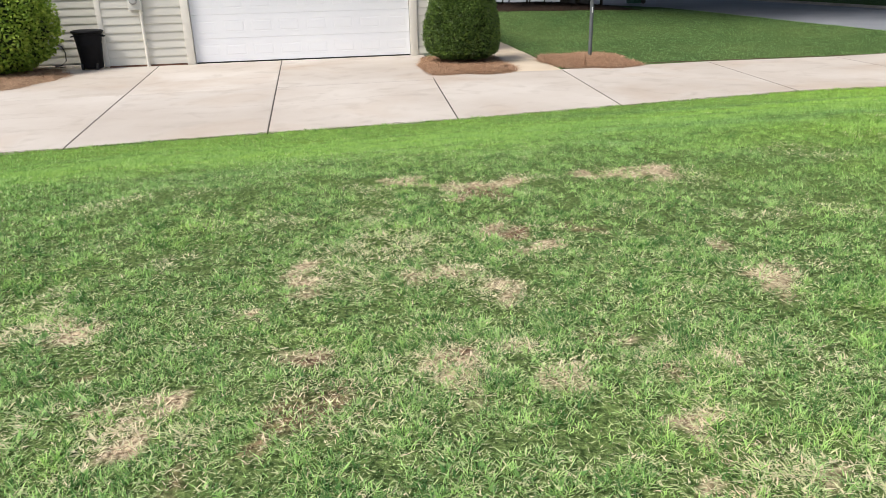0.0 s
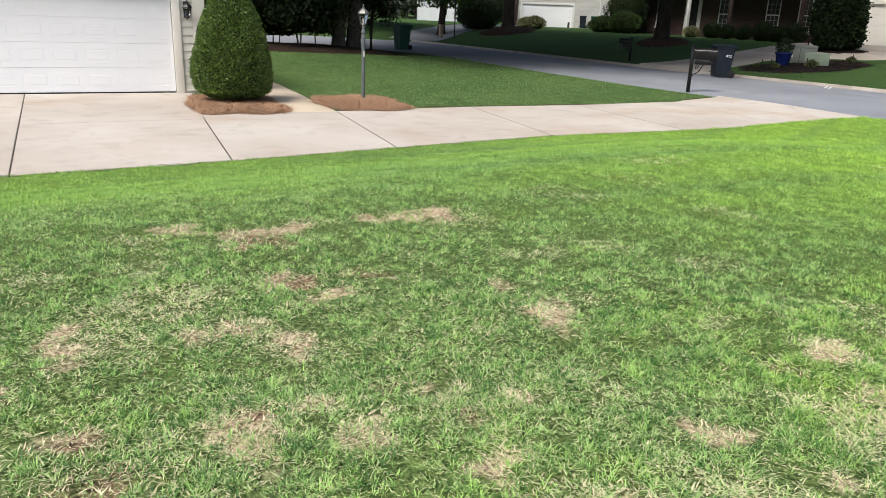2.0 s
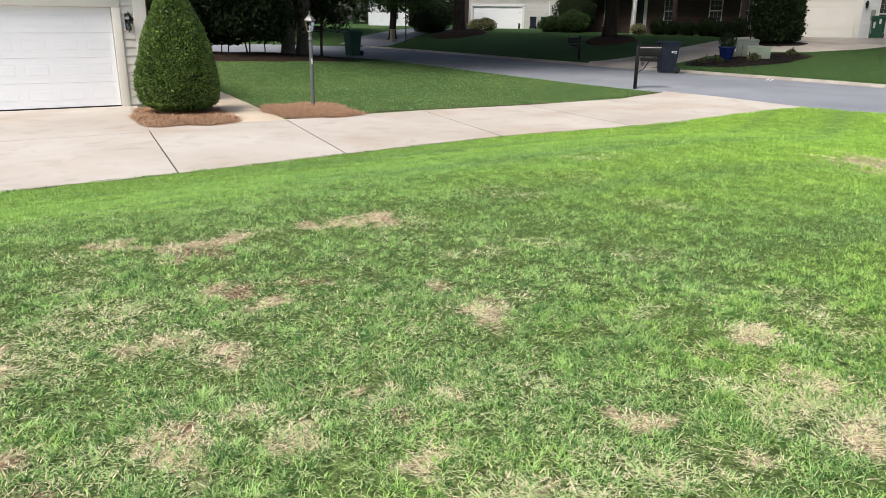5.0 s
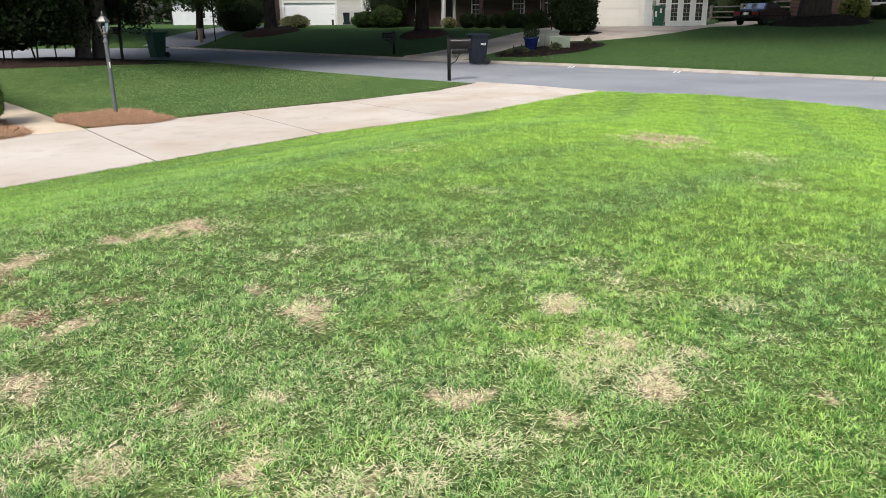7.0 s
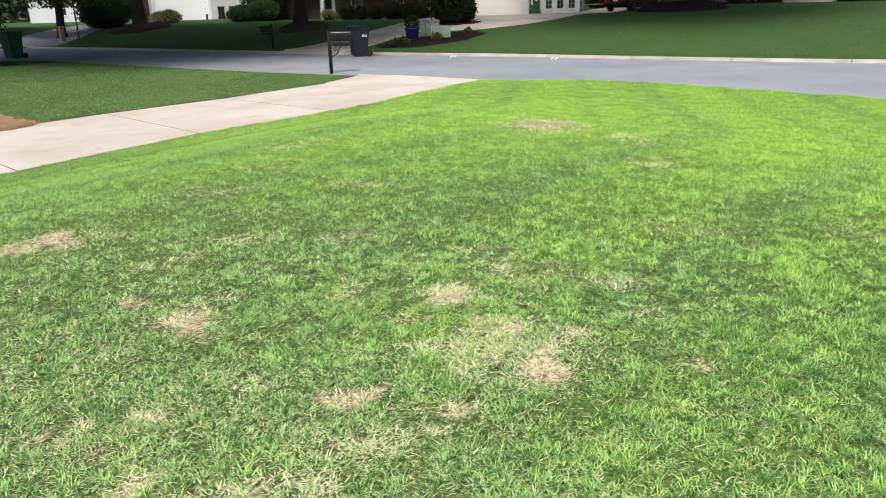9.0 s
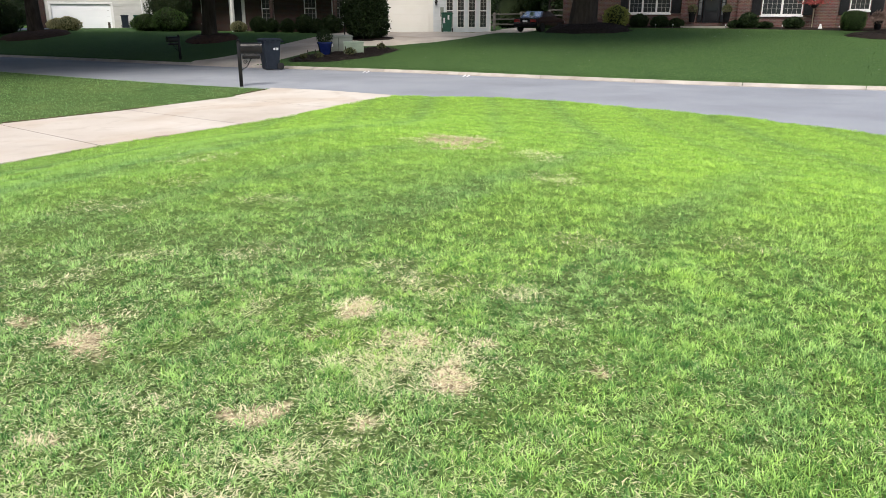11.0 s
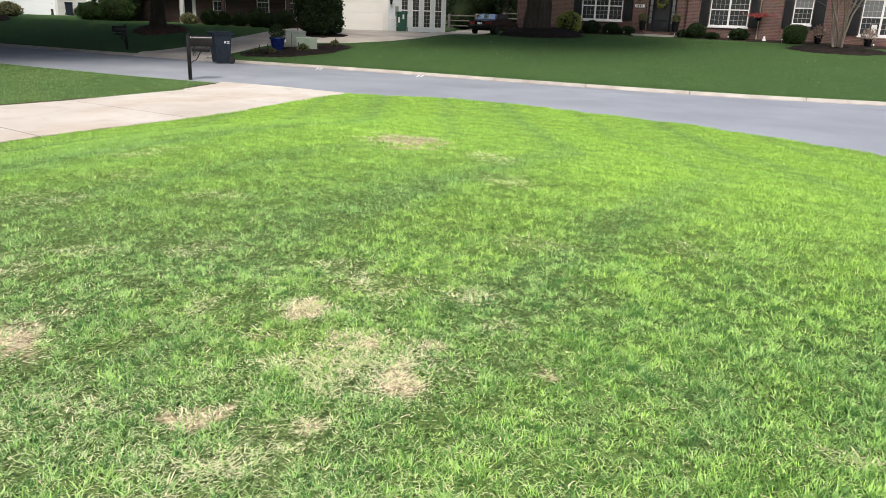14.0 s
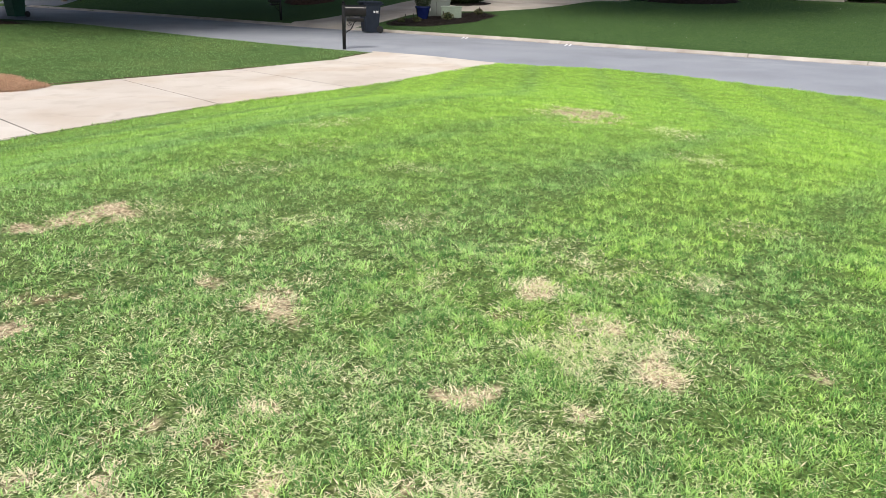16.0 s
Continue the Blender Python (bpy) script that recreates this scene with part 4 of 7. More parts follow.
blob_bed("pine_straw_bed", 2.34, 15.72, 0.87, 1.6, 0.03, pine_straw, "rust pine straw bed under the clipped holly", 5, None, 5.0, needles=9000, needle_mat=straw_needle)
blob_bed("pine_straw_bed", 4.92, 15.62, 0.88, 1.28, 0.018, pine_straw, "rust pine straw bed around the lamp post", 6, None, 5.0, needles=9000, needle_mat=straw_needle)
blob_bed("pine_straw_bed", -7.6, 15.9, 1.75, 2.0, 0.06, pine_straw, "rust pine straw bed under the shrub", 7, None, 2.6, needles=5000, needle_mat=straw_needle)


# ---- shrubs ----
def shrub(name, loc, profile, count, size, leaf, label, seed, lumps=0.06, core=0.88, category="shrub", group="", stems=3, fuzz=0.06):
    """A shrub shaped by a (height, radius) profile: core coloured dark for inner shade, stems and a skin of leaves."""
    t = thing(name, loc, label, category, group)
    g = np.random.default_rng(seed)
    hs, rs = [p[0] for p in profile], [p[1] for p in profile]
    z = g.uniform(hs[0], hs[-1], count * 3)
    r = np.interp(z, hs, rs)
    keep = g.uniform(0, max(rs), count * 3) < r + 0.12 * max(rs)
    z, r = z[keep][:count], r[keep][:count]
    a = g.uniform(0, 2 * math.pi, len(z))
    lump = 1 + lumps * np.sin(3 * a + 2.2 * z + seed) + lumps * 0.8 * np.sin(5 * a - 3.1 * z + 2 * seed) + lumps * 0.5 * np.sin(11 * a + 6 * z)
    depth = 1 - np.abs(g.normal(0, fuzz, len(z))) + np.maximum(0, g.normal(0, fuzz * 0.35, len(z)))
    rr = r * lump * depth
    c = np.stack([rr * np.cos(a), rr * np.sin(a), z], 1)
    slope = np.gradient(np.interp(np.linspace(hs[0], hs[-1], 60), hs, rs), (hs[-1] - hs[0]) / 59)
    up = -np.interp(z, np.linspace(hs[0], hs[-1], 60), slope)
    out = np.stack([np.cos(a), np.sin(a), np.clip(up, -0.6, 1.6) + 0.25], 1)
    leaves("foliage", c, size, leaf, t, g, 0.1, 0.55, out)
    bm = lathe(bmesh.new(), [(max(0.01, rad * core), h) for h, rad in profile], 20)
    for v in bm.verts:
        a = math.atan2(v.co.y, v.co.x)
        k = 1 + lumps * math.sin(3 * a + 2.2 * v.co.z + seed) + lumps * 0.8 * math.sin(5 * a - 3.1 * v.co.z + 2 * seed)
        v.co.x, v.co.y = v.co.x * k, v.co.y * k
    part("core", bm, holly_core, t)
    for i in range(stems):
        a = 2.1 * i + seed
        part("stem", tube(bmesh.new(), [(0.12 * math.cos(a), 0.12 * math.sin(a), -0.03), (0.2 * math.cos(a), 0.2 * math.sin(a), hs[0] + 0.35)], [0.03, 0.02], 6), bark, t)
    return t


shrub("holly_bush", (2.38, 16.1, 0.03), [(0.08, 0.5), (0.22, 0.73), (0.5, 0.78), (0.9, 0.74), (1.3, 0.655), (1.7, 0.52), (2.05, 0.36), (2.35, 0.2), (2.6, 0.04)], 46000, 0.044, holly_leaf, "dense clipped cone of dark green holly on pine straw", 3, 0.045, 0.86, fuzz=0.07)
shrub("round_shrub", (-7.25, 16.7, 0.03), [(0.06, 0.55), (0.3, 0.95), (0.8, 1.12), (1.3, 1.1), (1.7, 0.9), (2.0, 0.5), (2.12, 0.1)], 14000, 0.088, shrub_leaf, "large loose yellow-green shrub by the wall", 4, 0.08, 0.82, fuzz=0.12)

# ---- lamp post ----
post = thing("lamp_post", (5.22, 16.33, 0.02), "weathered grey post with a glass carriage lantern", "lamp post")
bm = lathe(bmesh.new(), [(0.041, -0.1), (0.041, 1.4), (0.05, 1.405), (0.05, 1.43), (0.038, 1.46), (0.03, 1.5), (0.044, 1.525), (0.03, 1.55)], 14)
part("post", bm, grey_metal, post)
c, g = bmesh.new(), bmesh.new()
lantern(c, g, 1.02)
head = part("lantern_cage", c, lamp_metal, post, "tarnished brass lantern cage")
head.location = (0, 0, 1.57)
o = part("lantern_glass", g, lamp_glass, post)
o.location = (0, 0, 1.57)
part("bulb", lathe(bmesh.new(), [(0.012, 1.58), (0.014, 1.63), (0.026, 1.67), (0.02, 1.71), (0.002, 1.73)], 10), white_mark, post)
part("number_plate", one_box(-0.012, 0.012, -0.054, -0.044, 0.9, 1.02, 0.003), white_mark, post, "small pale plate")


# ---- mailboxes ----
def mailbox(loc, rz, label):
    """A post with a box along local x, its door towards plus x, a paper tube and a scrolled bracket."""
    t = thing("mailbox", loc, label, "mailbox", "mailboxes", rz=rz)
    bm = box(bmesh.new(), -0.048, 0.048, -0.048, 0.048, -0.15, 1.2, 0.006)
    lathe(bm, [(0.066, 1.2), (0.07, 1.222), (0.035, 1.24), (0.045, 1.262), (0.03, 1.285), (0.002, 1.295)], 10)
    part("post", bm, mailbox_paint, t)
    bm = bmesh.new()
    prof = [(-0.115, 0.0), (0.115, 0.0), (0.115, 0.15)] + [(0.115 * math.cos(a), 0.15 + 0.115 * math.sin(a)) for a in np.linspace(0.3, 2.84, 9)] + [(-0.115, 0.15)]
    a = [bm.verts.new((0.05, y, 0.93 + z)) for y, z in prof]
    b = [bm.verts.new((0.60, y, 0.93 + z)) for y, z in prof]
    for k in range(len(prof)):
        bm.faces.new((a[k], a[(k + 1) % len(prof)], b[(k + 1) % len(prof)], b[k]))
    bm.faces.new(a)
    bm.faces.new(b)
    body = part("box", bm, mailbox_paint, t)
    bm = bmesh.new()
    a = [bm.verts.new((0.60, y * 1.05, 0.925 + z * 1.05)) for y, z in prof]
    b = [bm.verts.new((0.62, y * 1.05, 0.925 + z * 1.05)) for y, z in prof]
    for k in range(len(prof)):
        bm.faces.new((a[k], a[(k + 1) % len(prof)], b[(k + 1) % len(prof)], b[k]))
    bm.faces.new(a)
    bm.faces.new(b)
    part("door", bm, mailbox_paint, body)
    part("flag", one_box(0.16, 0.38, -0.128, -0.12, 1.06, 1.10, 0.002), mailbox_paint, body)
    part("bracket_arm", one_box(0.03, 0.58, -0.1, 0.1, 0.902, 0.926, 0.003), mailbox_paint, t)
    part("paper_box", loft(bmesh.new(), [(0.10, 0.53, -0.09, 0.09, 0.765), (0.08, 0.55, -0.095, 0.095, 0.775), (0.08, 0.55, -0.095, 0.095, 0.85), (0.10, 0.53, -0.09, 0.09, 0.86)]), mailbox_paint, t)
    for x in (0.14, 0.46):
        part("hanger", one_box(x, x + 0.02, -0.03, 0.03, 0.855, 0.905), mailbox_paint, t)
    bm = bmesh.new()
    tube(bm, [(0.05 + 0.27 * u, 0, 0.46 + 0.30 * u ** 1.4 + 0.02 * math.sin(9 * u)) for u in np.linspace(0, 1, 12)], 0.013, 6)
    tube(bm, [(0.15 + 0.06 * math.cos(q) * (1 - q / 12), 0, 0.68 + 0.06 * math.sin(q) * (1 - q / 12)) for q in np.linspace(0, 9, 22)], 0.009, 5)
    part("scroll", bm, mailbox_paint, t)
    return t


mailbox((14.5, 16.42, ground(14.5, 16.4) - 0.02), -44, "black metal mailbox on a black post at the drive's end")

# ---- grass blades ----
def soft_step(u):
    u = np.clip(u, 0, 1)
    return u * u * (3 - 2 * u)


def lawn_height(x, y):
    """The near lawn's height on arrays."""
    d = np.interp(y, [p[0] for p in ROAD_NEAR], [p[1] for p in ROAD_NEAR]) - x
    edge = np.interp(x, [p[0] for p in DRIVE_NEAR], [p[1] for p in DRIVE_NEAR])
    crown = np.interp(y, [p[0] for p in CROWN_FOOT], [p[1] for p in CROWN_FOOT]) - x
    z = 0.64 * soft_step((edge - y) / 5.2) * soft_step(crown / 9.0) + 0.12 * (1 - soft_step(d / 6.0))
    return z + np.where(z > 0.06, bumps(x, y), 0)


def blades(name, n, sampler, height, width, seed, label, dry_scale=1.0, contrast=1.0, material=None, near=True, simple=False):
    """Single bent blades in tufts; straw-coloured ones lie flatter."""
    g = np.random.default_rng(seed)
    x, y, far = sampler(int(n * 1.9), g)
    c = clumping(x, y)
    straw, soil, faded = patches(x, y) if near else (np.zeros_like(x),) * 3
    keep = g.uniform(0, 1, len(x)) < np.clip(0.85 + 0.2 * c, 0.3, 1) * (1 - 0.6 * soil) * (1 - 0.1 * straw)
    x, y, far, c, straw, soil, faded = (q[keep][:n] for q in (x, y, far, c, straw, soil, faded))
    z = (lawn_height(x, y) if near else np.array([ground(a, b) for a, b in zip(x, y)])) - 0.006
    m = len(x)
    lush = lushness(x, y)
    tired = np.clip(1.35 - np.hypot((x - 0.2) / 3.4, (y - 2.6) / 3.0), 0, 1)
    level = np.clip(np.log2(np.hypot(x - 0.4, y - 0.2) / 2.0), 0, 2.4)
    tones = [value(x, y, q, 241 + k) for k, q in enumerate((0.018, 0.034, 0.062, 0.11))]
    low = np.minimum(level.astype(int), 2)
    tone = np.choose(low, tones[:3]) * (1 - level + low) + np.choose(low, tones[1:]) * (level - low)
    c = np.clip(c + 0.7 * (tone - 0.5), 0, 1)
    thatch = np.clip(1.2 - 1.75 * c, 0, 1) * (1 - 0.8 * lush)
    rough = g.uniform(0, 1, m)
    is_straw = rough < np.clip((0.9 * straw * (1.15 - 0.6 * c) + 0.5 * soil + 0.55 * faded * (1.15 - 0.7 * c) + 0.14 * tired * (1.1 - c)) * dry_scale, 0, 0.85)
    is_pale = ~is_straw & (g.uniform(0, 1, m) < np.clip((0.75 * thatch * (0.3 + 0.85 * tired) + 0.5 * faded + 0.24 * tired) * dry_scale + 0.02 * contrast, 0, 0.85))
    flat_one = (is_straw | is_pale).astype(float)
    h = height * g.uniform(0.6, 1.3, m) * (0.5 + 0.95 * c) * (0.92 + 0.14 * lush) * (1 - 0.2 * flat_one)
    h = np.maximum(h, 0.012)
    w = width * g.uniform(0.65, 1.35, m) * (1 + 0.3 * flat_one) * np.clip(far, 0.85, 5)
    az = g.uniform(0, 2 * math.pi, m)
    face = np.where(g.uniform(0, 1, m) < 0.7, az + math.pi / 2 + g.normal(0, 0.4, m), g.uniform(0, 2 * math.pi, m))
    lean = g.uniform(0.25, 1.3, m) + 0.85 * flat_one + 0.5 * thatch
    bx, by = np.cos(az) * lean, np.sin(az) * lean
    side = np.stack([np.cos(face) * w / 2, np.sin(face) * w / 2, np.zeros(m)], 1)
    base = np.stack([x, y, z], 1)
    up = np.clip(1.1 - 0.32 * lean, 0.22, 1)
    tip = base + np.stack([bx * h, by * h, h * up], 1)
    if simple:
        k = 3
        v = np.stack([base - side, base + side, tip], 1).reshape(-1, 3)
        f = np.arange(m)[:, None] * 3 + np.array([[0, 1, 2]])
    else:
        k = 4
        mid = base + np.stack([bx * h * 0.40, by * h * 0.40, h * 0.58 * up], 1)
        v = np.stack([base, mid + side, tip, mid - side], 1).reshape(-1, 3)
        i = np.arange(m)[:, None] * 4
        f = np.concatenate([i + np.array([[0, 1, 3]]), i + np.array([[1, 2, 3]])])
    calm = np.clip(level - 0.8, 0, 1)
    rnd = np.clip(0.335 + 0.6 * (1 - 0.55 * calm) * (g.uniform(0, 1, m) - 0.5) + (2.1 - 1.5 * calm) * (tone - 0.5) + 0.19 * np.exp(-((level - 1.25) / 0.6) ** 2) + 0.13 * np.clip(level - 0.9, 0, 1) + 0.3 * (c - 0.5) * (2 * lush - 0.7), 0, 1)
    rnd = np.where(is_pale | (is_straw & (soil < 0.3)), g.uniform(0.5, 1.0, m), rnd)
    rnd = 0.42 + (rnd - 0.42) * contrast
    dry = np.where(is_straw, np.clip(g.uniform(0.55, 1.25, m), 0, 1), np.where(is_pale, g.uniform(0.2, 0.6, m), 0.0))
    o = mesh_of(name, v, f, material or blades_green, None, {"dry": np.repeat(dry, k), "lush": np.repeat(np.clip(lush * (0.8 + 0.4 * rnd), 0, 1), k), "rnd": np.repeat(rnd, k)})
    return tagged(o, label, "grass", kind="stuff")


def fan(r0, r1, power, fade_in=0.0, fade_out=0.0):
    """Random places on the near lawn in a sector before the camera, thinning out with distance from it."""
    def sample(n, g):
        u = g.uniform(0, 1, n * 4)
        r = (r0 ** power + u * (r1 ** power - r0 ** power)) ** (1 / power)
        a = g.uniform(radians(-9), radians(130), n * 4)
        x, y = 0.3 + r * np.cos(radians(115) - a), 0.1 + r * np.sin(radians(115) - a)
        edge = np.interp(x, [p[0] for p in DRIVE_NEAR], [p[1] for p in DRIVE_NEAR])
        road = np.interp(y, [p[0] for p in ROAD_NEAR], [p[1] for p in ROAD_NEAR])
        keep = (y < edge + 0.03 * wave(x, y, 9, 51)) & (x < road + 0.04 * wave(x, y, 8, 52))
        keep &= g.uniform(0, 1, len(r)) < np.clip(np.minimum(a - radians(-9), radians(130) - a) / radians(7), 0, 1)
        if fade_in:
            keep &= g.uniform(0, 1, len(r)) < np.clip((r - r0) / fade_in, 0, 1)
        if fade_out:
            keep &= g.uniform(0, 1, len(r)) < np.clip((r1 - r) / fade_out, 0, 1)
        x, y, r = x[keep][:n], y[keep][:n], r[keep][:n]
        return x, y, (r / 3.0) ** 0.5
    return sample


blades("grass", 372000, fan(1.3, 4.4, 1.5, 0, 1.6), 0.026, 0.0036, 61, "mixed green and straw-coloured fescue blades")
blades("grass", 440000, fan(2.7, 8.4, 1.0, 1.5, 2.0), 0.027, 0.0042, 66, "short green and faded fescue blades on the crown", simple=True)
blades("grass", 378000, fan(6.2, 19.5, 1.2, 2.0), 0.030, 0.0044, 62, "fresh green lawn grass towards the drive and street", 0.9, 0.9, simple=True)


def strip(x0, x1, y0, y1, ok, grow):
    def sample(n, g):
        x, y = g.uniform(x0, x1, n * 2), g.uniform(y0, y1, n * 2)
        keep = ok(x, y)
        x, y = x[keep][:n], y[keep][:n]
        return x, y, np.full(len(x), grow)
    return sample


def rest_of_lawn(x, y):
    """The lawn behind and beside the middle part."""
    edge = np.interp(x, [p[0] for p in DRIVE_NEAR], [p[1] for p in DRIVE_NEAR])
    road = np.interp(y, [p[0] for p in ROAD_NEAR], [p[1] for p in ROAD_NEAR])
    a = np.degrees(np.arctan2(y - 0.1, x - 0.3))
    r = np.hypot(x - 0.3, y - 0.1)
    return (y < edge) & (x < road) & ((a < -2) | (a > 112) | (r < 1.7))


blades("grass", 66000, strip(-4.5, 5.5, -4.5, 5.5, rest_of_lawn, 3.8), 0.030, 0.0048, 65, "mown lawn grass behind the bare spots", 0.8, 0.7, simple=True)
blades("grass", 34000, strip(-9.0, 14.0, -5.0, 10.5, rest_of_lawn, 4.2), 0.030, 0.0046, 68, "mown lawn grass towards the house", 0.5, 0.6, simple=True)


def left_lawn(x, y):
    lo = np.interp(x, [p[0] for p in DRIVE_FAR], [p[1] for p in DRIVE_FAR])
    hi = np.interp(y, [p[0] for p in ROAD_NEAR], [p[1] for p in ROAD_NEAR])
    bed = np.hypot((x - 4.92) / 0.95, (y - 15.7) / 1.35) < 1.0
    return (y > lo + 0.02 * wave(x, y, 9, 53)) & (x < hi) & (x > 4.08) & ~bed


blades("grass", 95000, strip(4.05, 15.2, 14.1, 31, left_lawn, 2.6), 0.032, 0.0036, 63, "short shaded lawn grass across the drive", 0.2, 0.4, blades_dark, False, True)


def far_lawn(x, y):
    kerb_line = np.interp(y, [p[0] for p in KERB_FAR], [p[1] for p in KERB_FAR])
    bed = (np.hypot((x - 24.9) / 2.9, (y - 21.75) / 1.6) < 1) | (np.hypot((x - 40.5) / 2.4, (y - 17.9) / 3.0) < 1) | (np.hypot((x - 40.7) / 1.9, (y - 2.5) / 2.2) < 1)
    return (x > kerb_line + 0.08) & (x < kerb_line + 0.7) & ~bed & ~((y > 20.6) & (x > 26.5)) & ~((y > 22.2) & (y < 27.0)) & ((y < 22.2) | (x < 33)) & ~(np.hypot((x - 26.2) / 2.3, (y - 32.0) / 2.9) < 1)


def far_middle(x, y):
    kerb_line = np.interp(y, [p[0] for p in KERB_FAR], [p[1] for p in KERB_FAR])
    bed = (np.hypot((x - 24.9) / 3.0, (y - 21.75) / 1.7) < 1) | (np.hypot((x - 40.5) / 2.4, (y - 17.9) / 3.0) < 1) | (np.hypot((x - 40.7) / 1.9, (y - 2.5) / 2.2) < 1)
    return (x > kerb_line + 0.3) & (y < np.interp(x, [20, 27, 30, 45], [21.0, 20.8, 20.4, 20.8])) & ~bed


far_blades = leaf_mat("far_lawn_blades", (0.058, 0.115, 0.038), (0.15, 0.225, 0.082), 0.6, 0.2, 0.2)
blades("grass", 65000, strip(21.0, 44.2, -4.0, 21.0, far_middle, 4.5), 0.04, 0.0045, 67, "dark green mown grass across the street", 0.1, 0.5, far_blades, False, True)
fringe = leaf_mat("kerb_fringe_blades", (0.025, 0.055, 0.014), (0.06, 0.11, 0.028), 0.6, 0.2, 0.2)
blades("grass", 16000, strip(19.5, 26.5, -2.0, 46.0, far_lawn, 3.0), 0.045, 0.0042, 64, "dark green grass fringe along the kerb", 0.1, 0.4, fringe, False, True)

# ---- more materials for the far side ----
def brick_mat(name, a, b, mortar, scale=1.0):
    m, n, l, p = nodes_of(name)
    tc, bt, no = n.new("ShaderNodeTexCoord"), n.new("ShaderNodeTexBrick"), n.new("ShaderNodeTexNoise")
    mp = n.new("ShaderNodeMapping")
    mp.inputs["Rotation"].default_value = (radians(90), 0, 0)
    l.new(tc.outputs["Object"], mp.inputs[0])
    bt.inputs["Scale"].default_value, bt.inputs["Mortar Size"].default_value = scale, 0.012
    bt.inputs["Brick Width"].default_value, bt.inputs["Row Height"].default_value = 0.21, 0.075
    for k, c in (("Color1", a), ("Color2", b), ("Mortar", mortar)):
        bt.inputs[k].default_value = (*c, 1)
    l.new(mp.outputs[0], bt.inputs["Vector"])
    no.inputs["Scale"].default_value = 3.0
    l.new(tc.outputs["Object"], no.inputs["Vector"])
    mx = n.new("ShaderNodeMix")
    mx.data_type, mx.blend_type = "RGBA", "MULTIPLY"
    mx.inputs["Factor"].default_value = 0.5
    l.new(bt.outputs["Color"], mx.inputs["A"])
    l.new(no.outputs["Color"], mx.inputs["B"])
    l.new(mx.outputs["Result"], p.inputs["Base Color"])
    p.inputs["Roughness"].default_value = 0.9
    bp = n.new("ShaderNodeBump")
    bp.inputs["Strength"].default_value, bp.inputs["Distance"].default_value = 0.5, 0.01
    l.new(bt.outputs["Fac"], bp.inputs["Height"])
    bp.invert = True
    l.new(bp.outputs[0], p.inputs["Normal"])
    return m


brick_red = brick_mat("red_brown_brick", (0.125, 0.055, 0.047), (0.20, 0.095, 0.08), (0.21, 0.18, 0.16))
# dark brick, lowered further to carry the deep shade on its house
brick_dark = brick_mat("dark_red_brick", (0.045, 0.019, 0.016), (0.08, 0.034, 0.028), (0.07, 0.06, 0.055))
white_siding = mat("white_vinyl_siding", (0.66, 0.69, 0.73), (0.76, 0.79, 0.82), 1.5, 0.6, 0.06, 40, 0.3, depth=0.002, vary=0.03)
grey_siding = mat("pale_grey_siding", (0.50, 0.50, 0.48), (0.60, 0.60, 0.58), 1.5, 0.6, 0.06, 40, 0.3, depth=0.002, vary=0.03)
cream_door = mat("cream_door_paint", (0.82, 0.80, 0.76), (0.87, 0.86, 0.83), 1.5, 0.5, 0.05, 50, 0.35, vary=0.01)
white_paint = mat("white_window_paint", (0.70, 0.71, 0.72), (0.80, 0.80, 0.80), 3, 0.5, 0.05, 50, 0.35)
shutter_black = mat("black_shutter_paint", (0.010, 0.011, 0.014), (0.024, 0.025, 0.03), 5, 0.5, 0.1, 50, 0.35)
roof_far = mat("brown_shingles", (0.09, 0.075, 0.065), (0.16, 0.14, 0.12), 4, 0.95, 0.5, 30)
cobalt = mat("cobalt_glazed_pot", (0.006, 0.014, 0.09), (0.014, 0.03, 0.16), 6, 0.25, 0.05, 40, 0.6, coat=0.3)
box_green = mat("pale_green_utility_steel", (0.25, 0.31, 0.24), (0.32, 0.38, 0.30), 4, 0.5, 0.08, 50, 0.35)
box_grey = mat("grey_utility_steel", (0.19, 0.215, 0.19), (0.25, 0.275, 0.245), 4, 0.55, 0.08, 50, 0.35)
rail_wood = mat("weathered_fence_wood", (0.085, 0.08, 0.075), (0.16, 0.15, 0.14), 6, 0.9, 0.4, 40, 0.2, stretch=(1, 0.2, 1))
post_wood = mat("pale_post_wood", (0.28, 0.23, 0.17), (0.40, 0.34, 0.26), 6, 0.9, 0.4, 40, 0.2)
car_paint = mat("dark_plum_car_paint", (0.010, 0.007, 0.010), (0.017, 0.012, 0.017), 3, 0.25, 0.0, 50, 0.5, coat=1.0)
tail_red = mat("red_tail_lamp", (0.16, 0.012, 0.012), (0.24, 0.02, 0.02), 10, 0.2, 0.0, coat=0.6)
chrome = mat("bright_metal", (0.5, 0.5, 0.5), (0.65, 0.65, 0.65), 10, 0.25, 0.0, metal=1.0)
bark_chip = leaf_mat("bark_chips", (0.008, 0.007, 0.006), (0.055, 0.043, 0.037), 0.8, 0.2, 0.0)
flower_red = leaf_mat("red_flowers", (0.22, 0.03, 0.03), (0.36, 0.09, 0.08), 0.6, 0.2, 0.2)
flower_pale = leaf_mat("faded_flowers", (0.16, 0.11, 0.09), (0.36, 0.27, 0.22), 0.6, 0.2, 0.2)
wreath_leaf = leaf_mat("yellow_wreath", (0.25, 0.24, 0.06), (0.13, 0.17, 0.045), 0.6, 0.2, 0.2)
gold_leaf = leaf_mat("yellowish_shrub", (0.20, 0.24, 0.05), (0.34, 0.36, 0.10), 0.5, 0.3, 0.25)
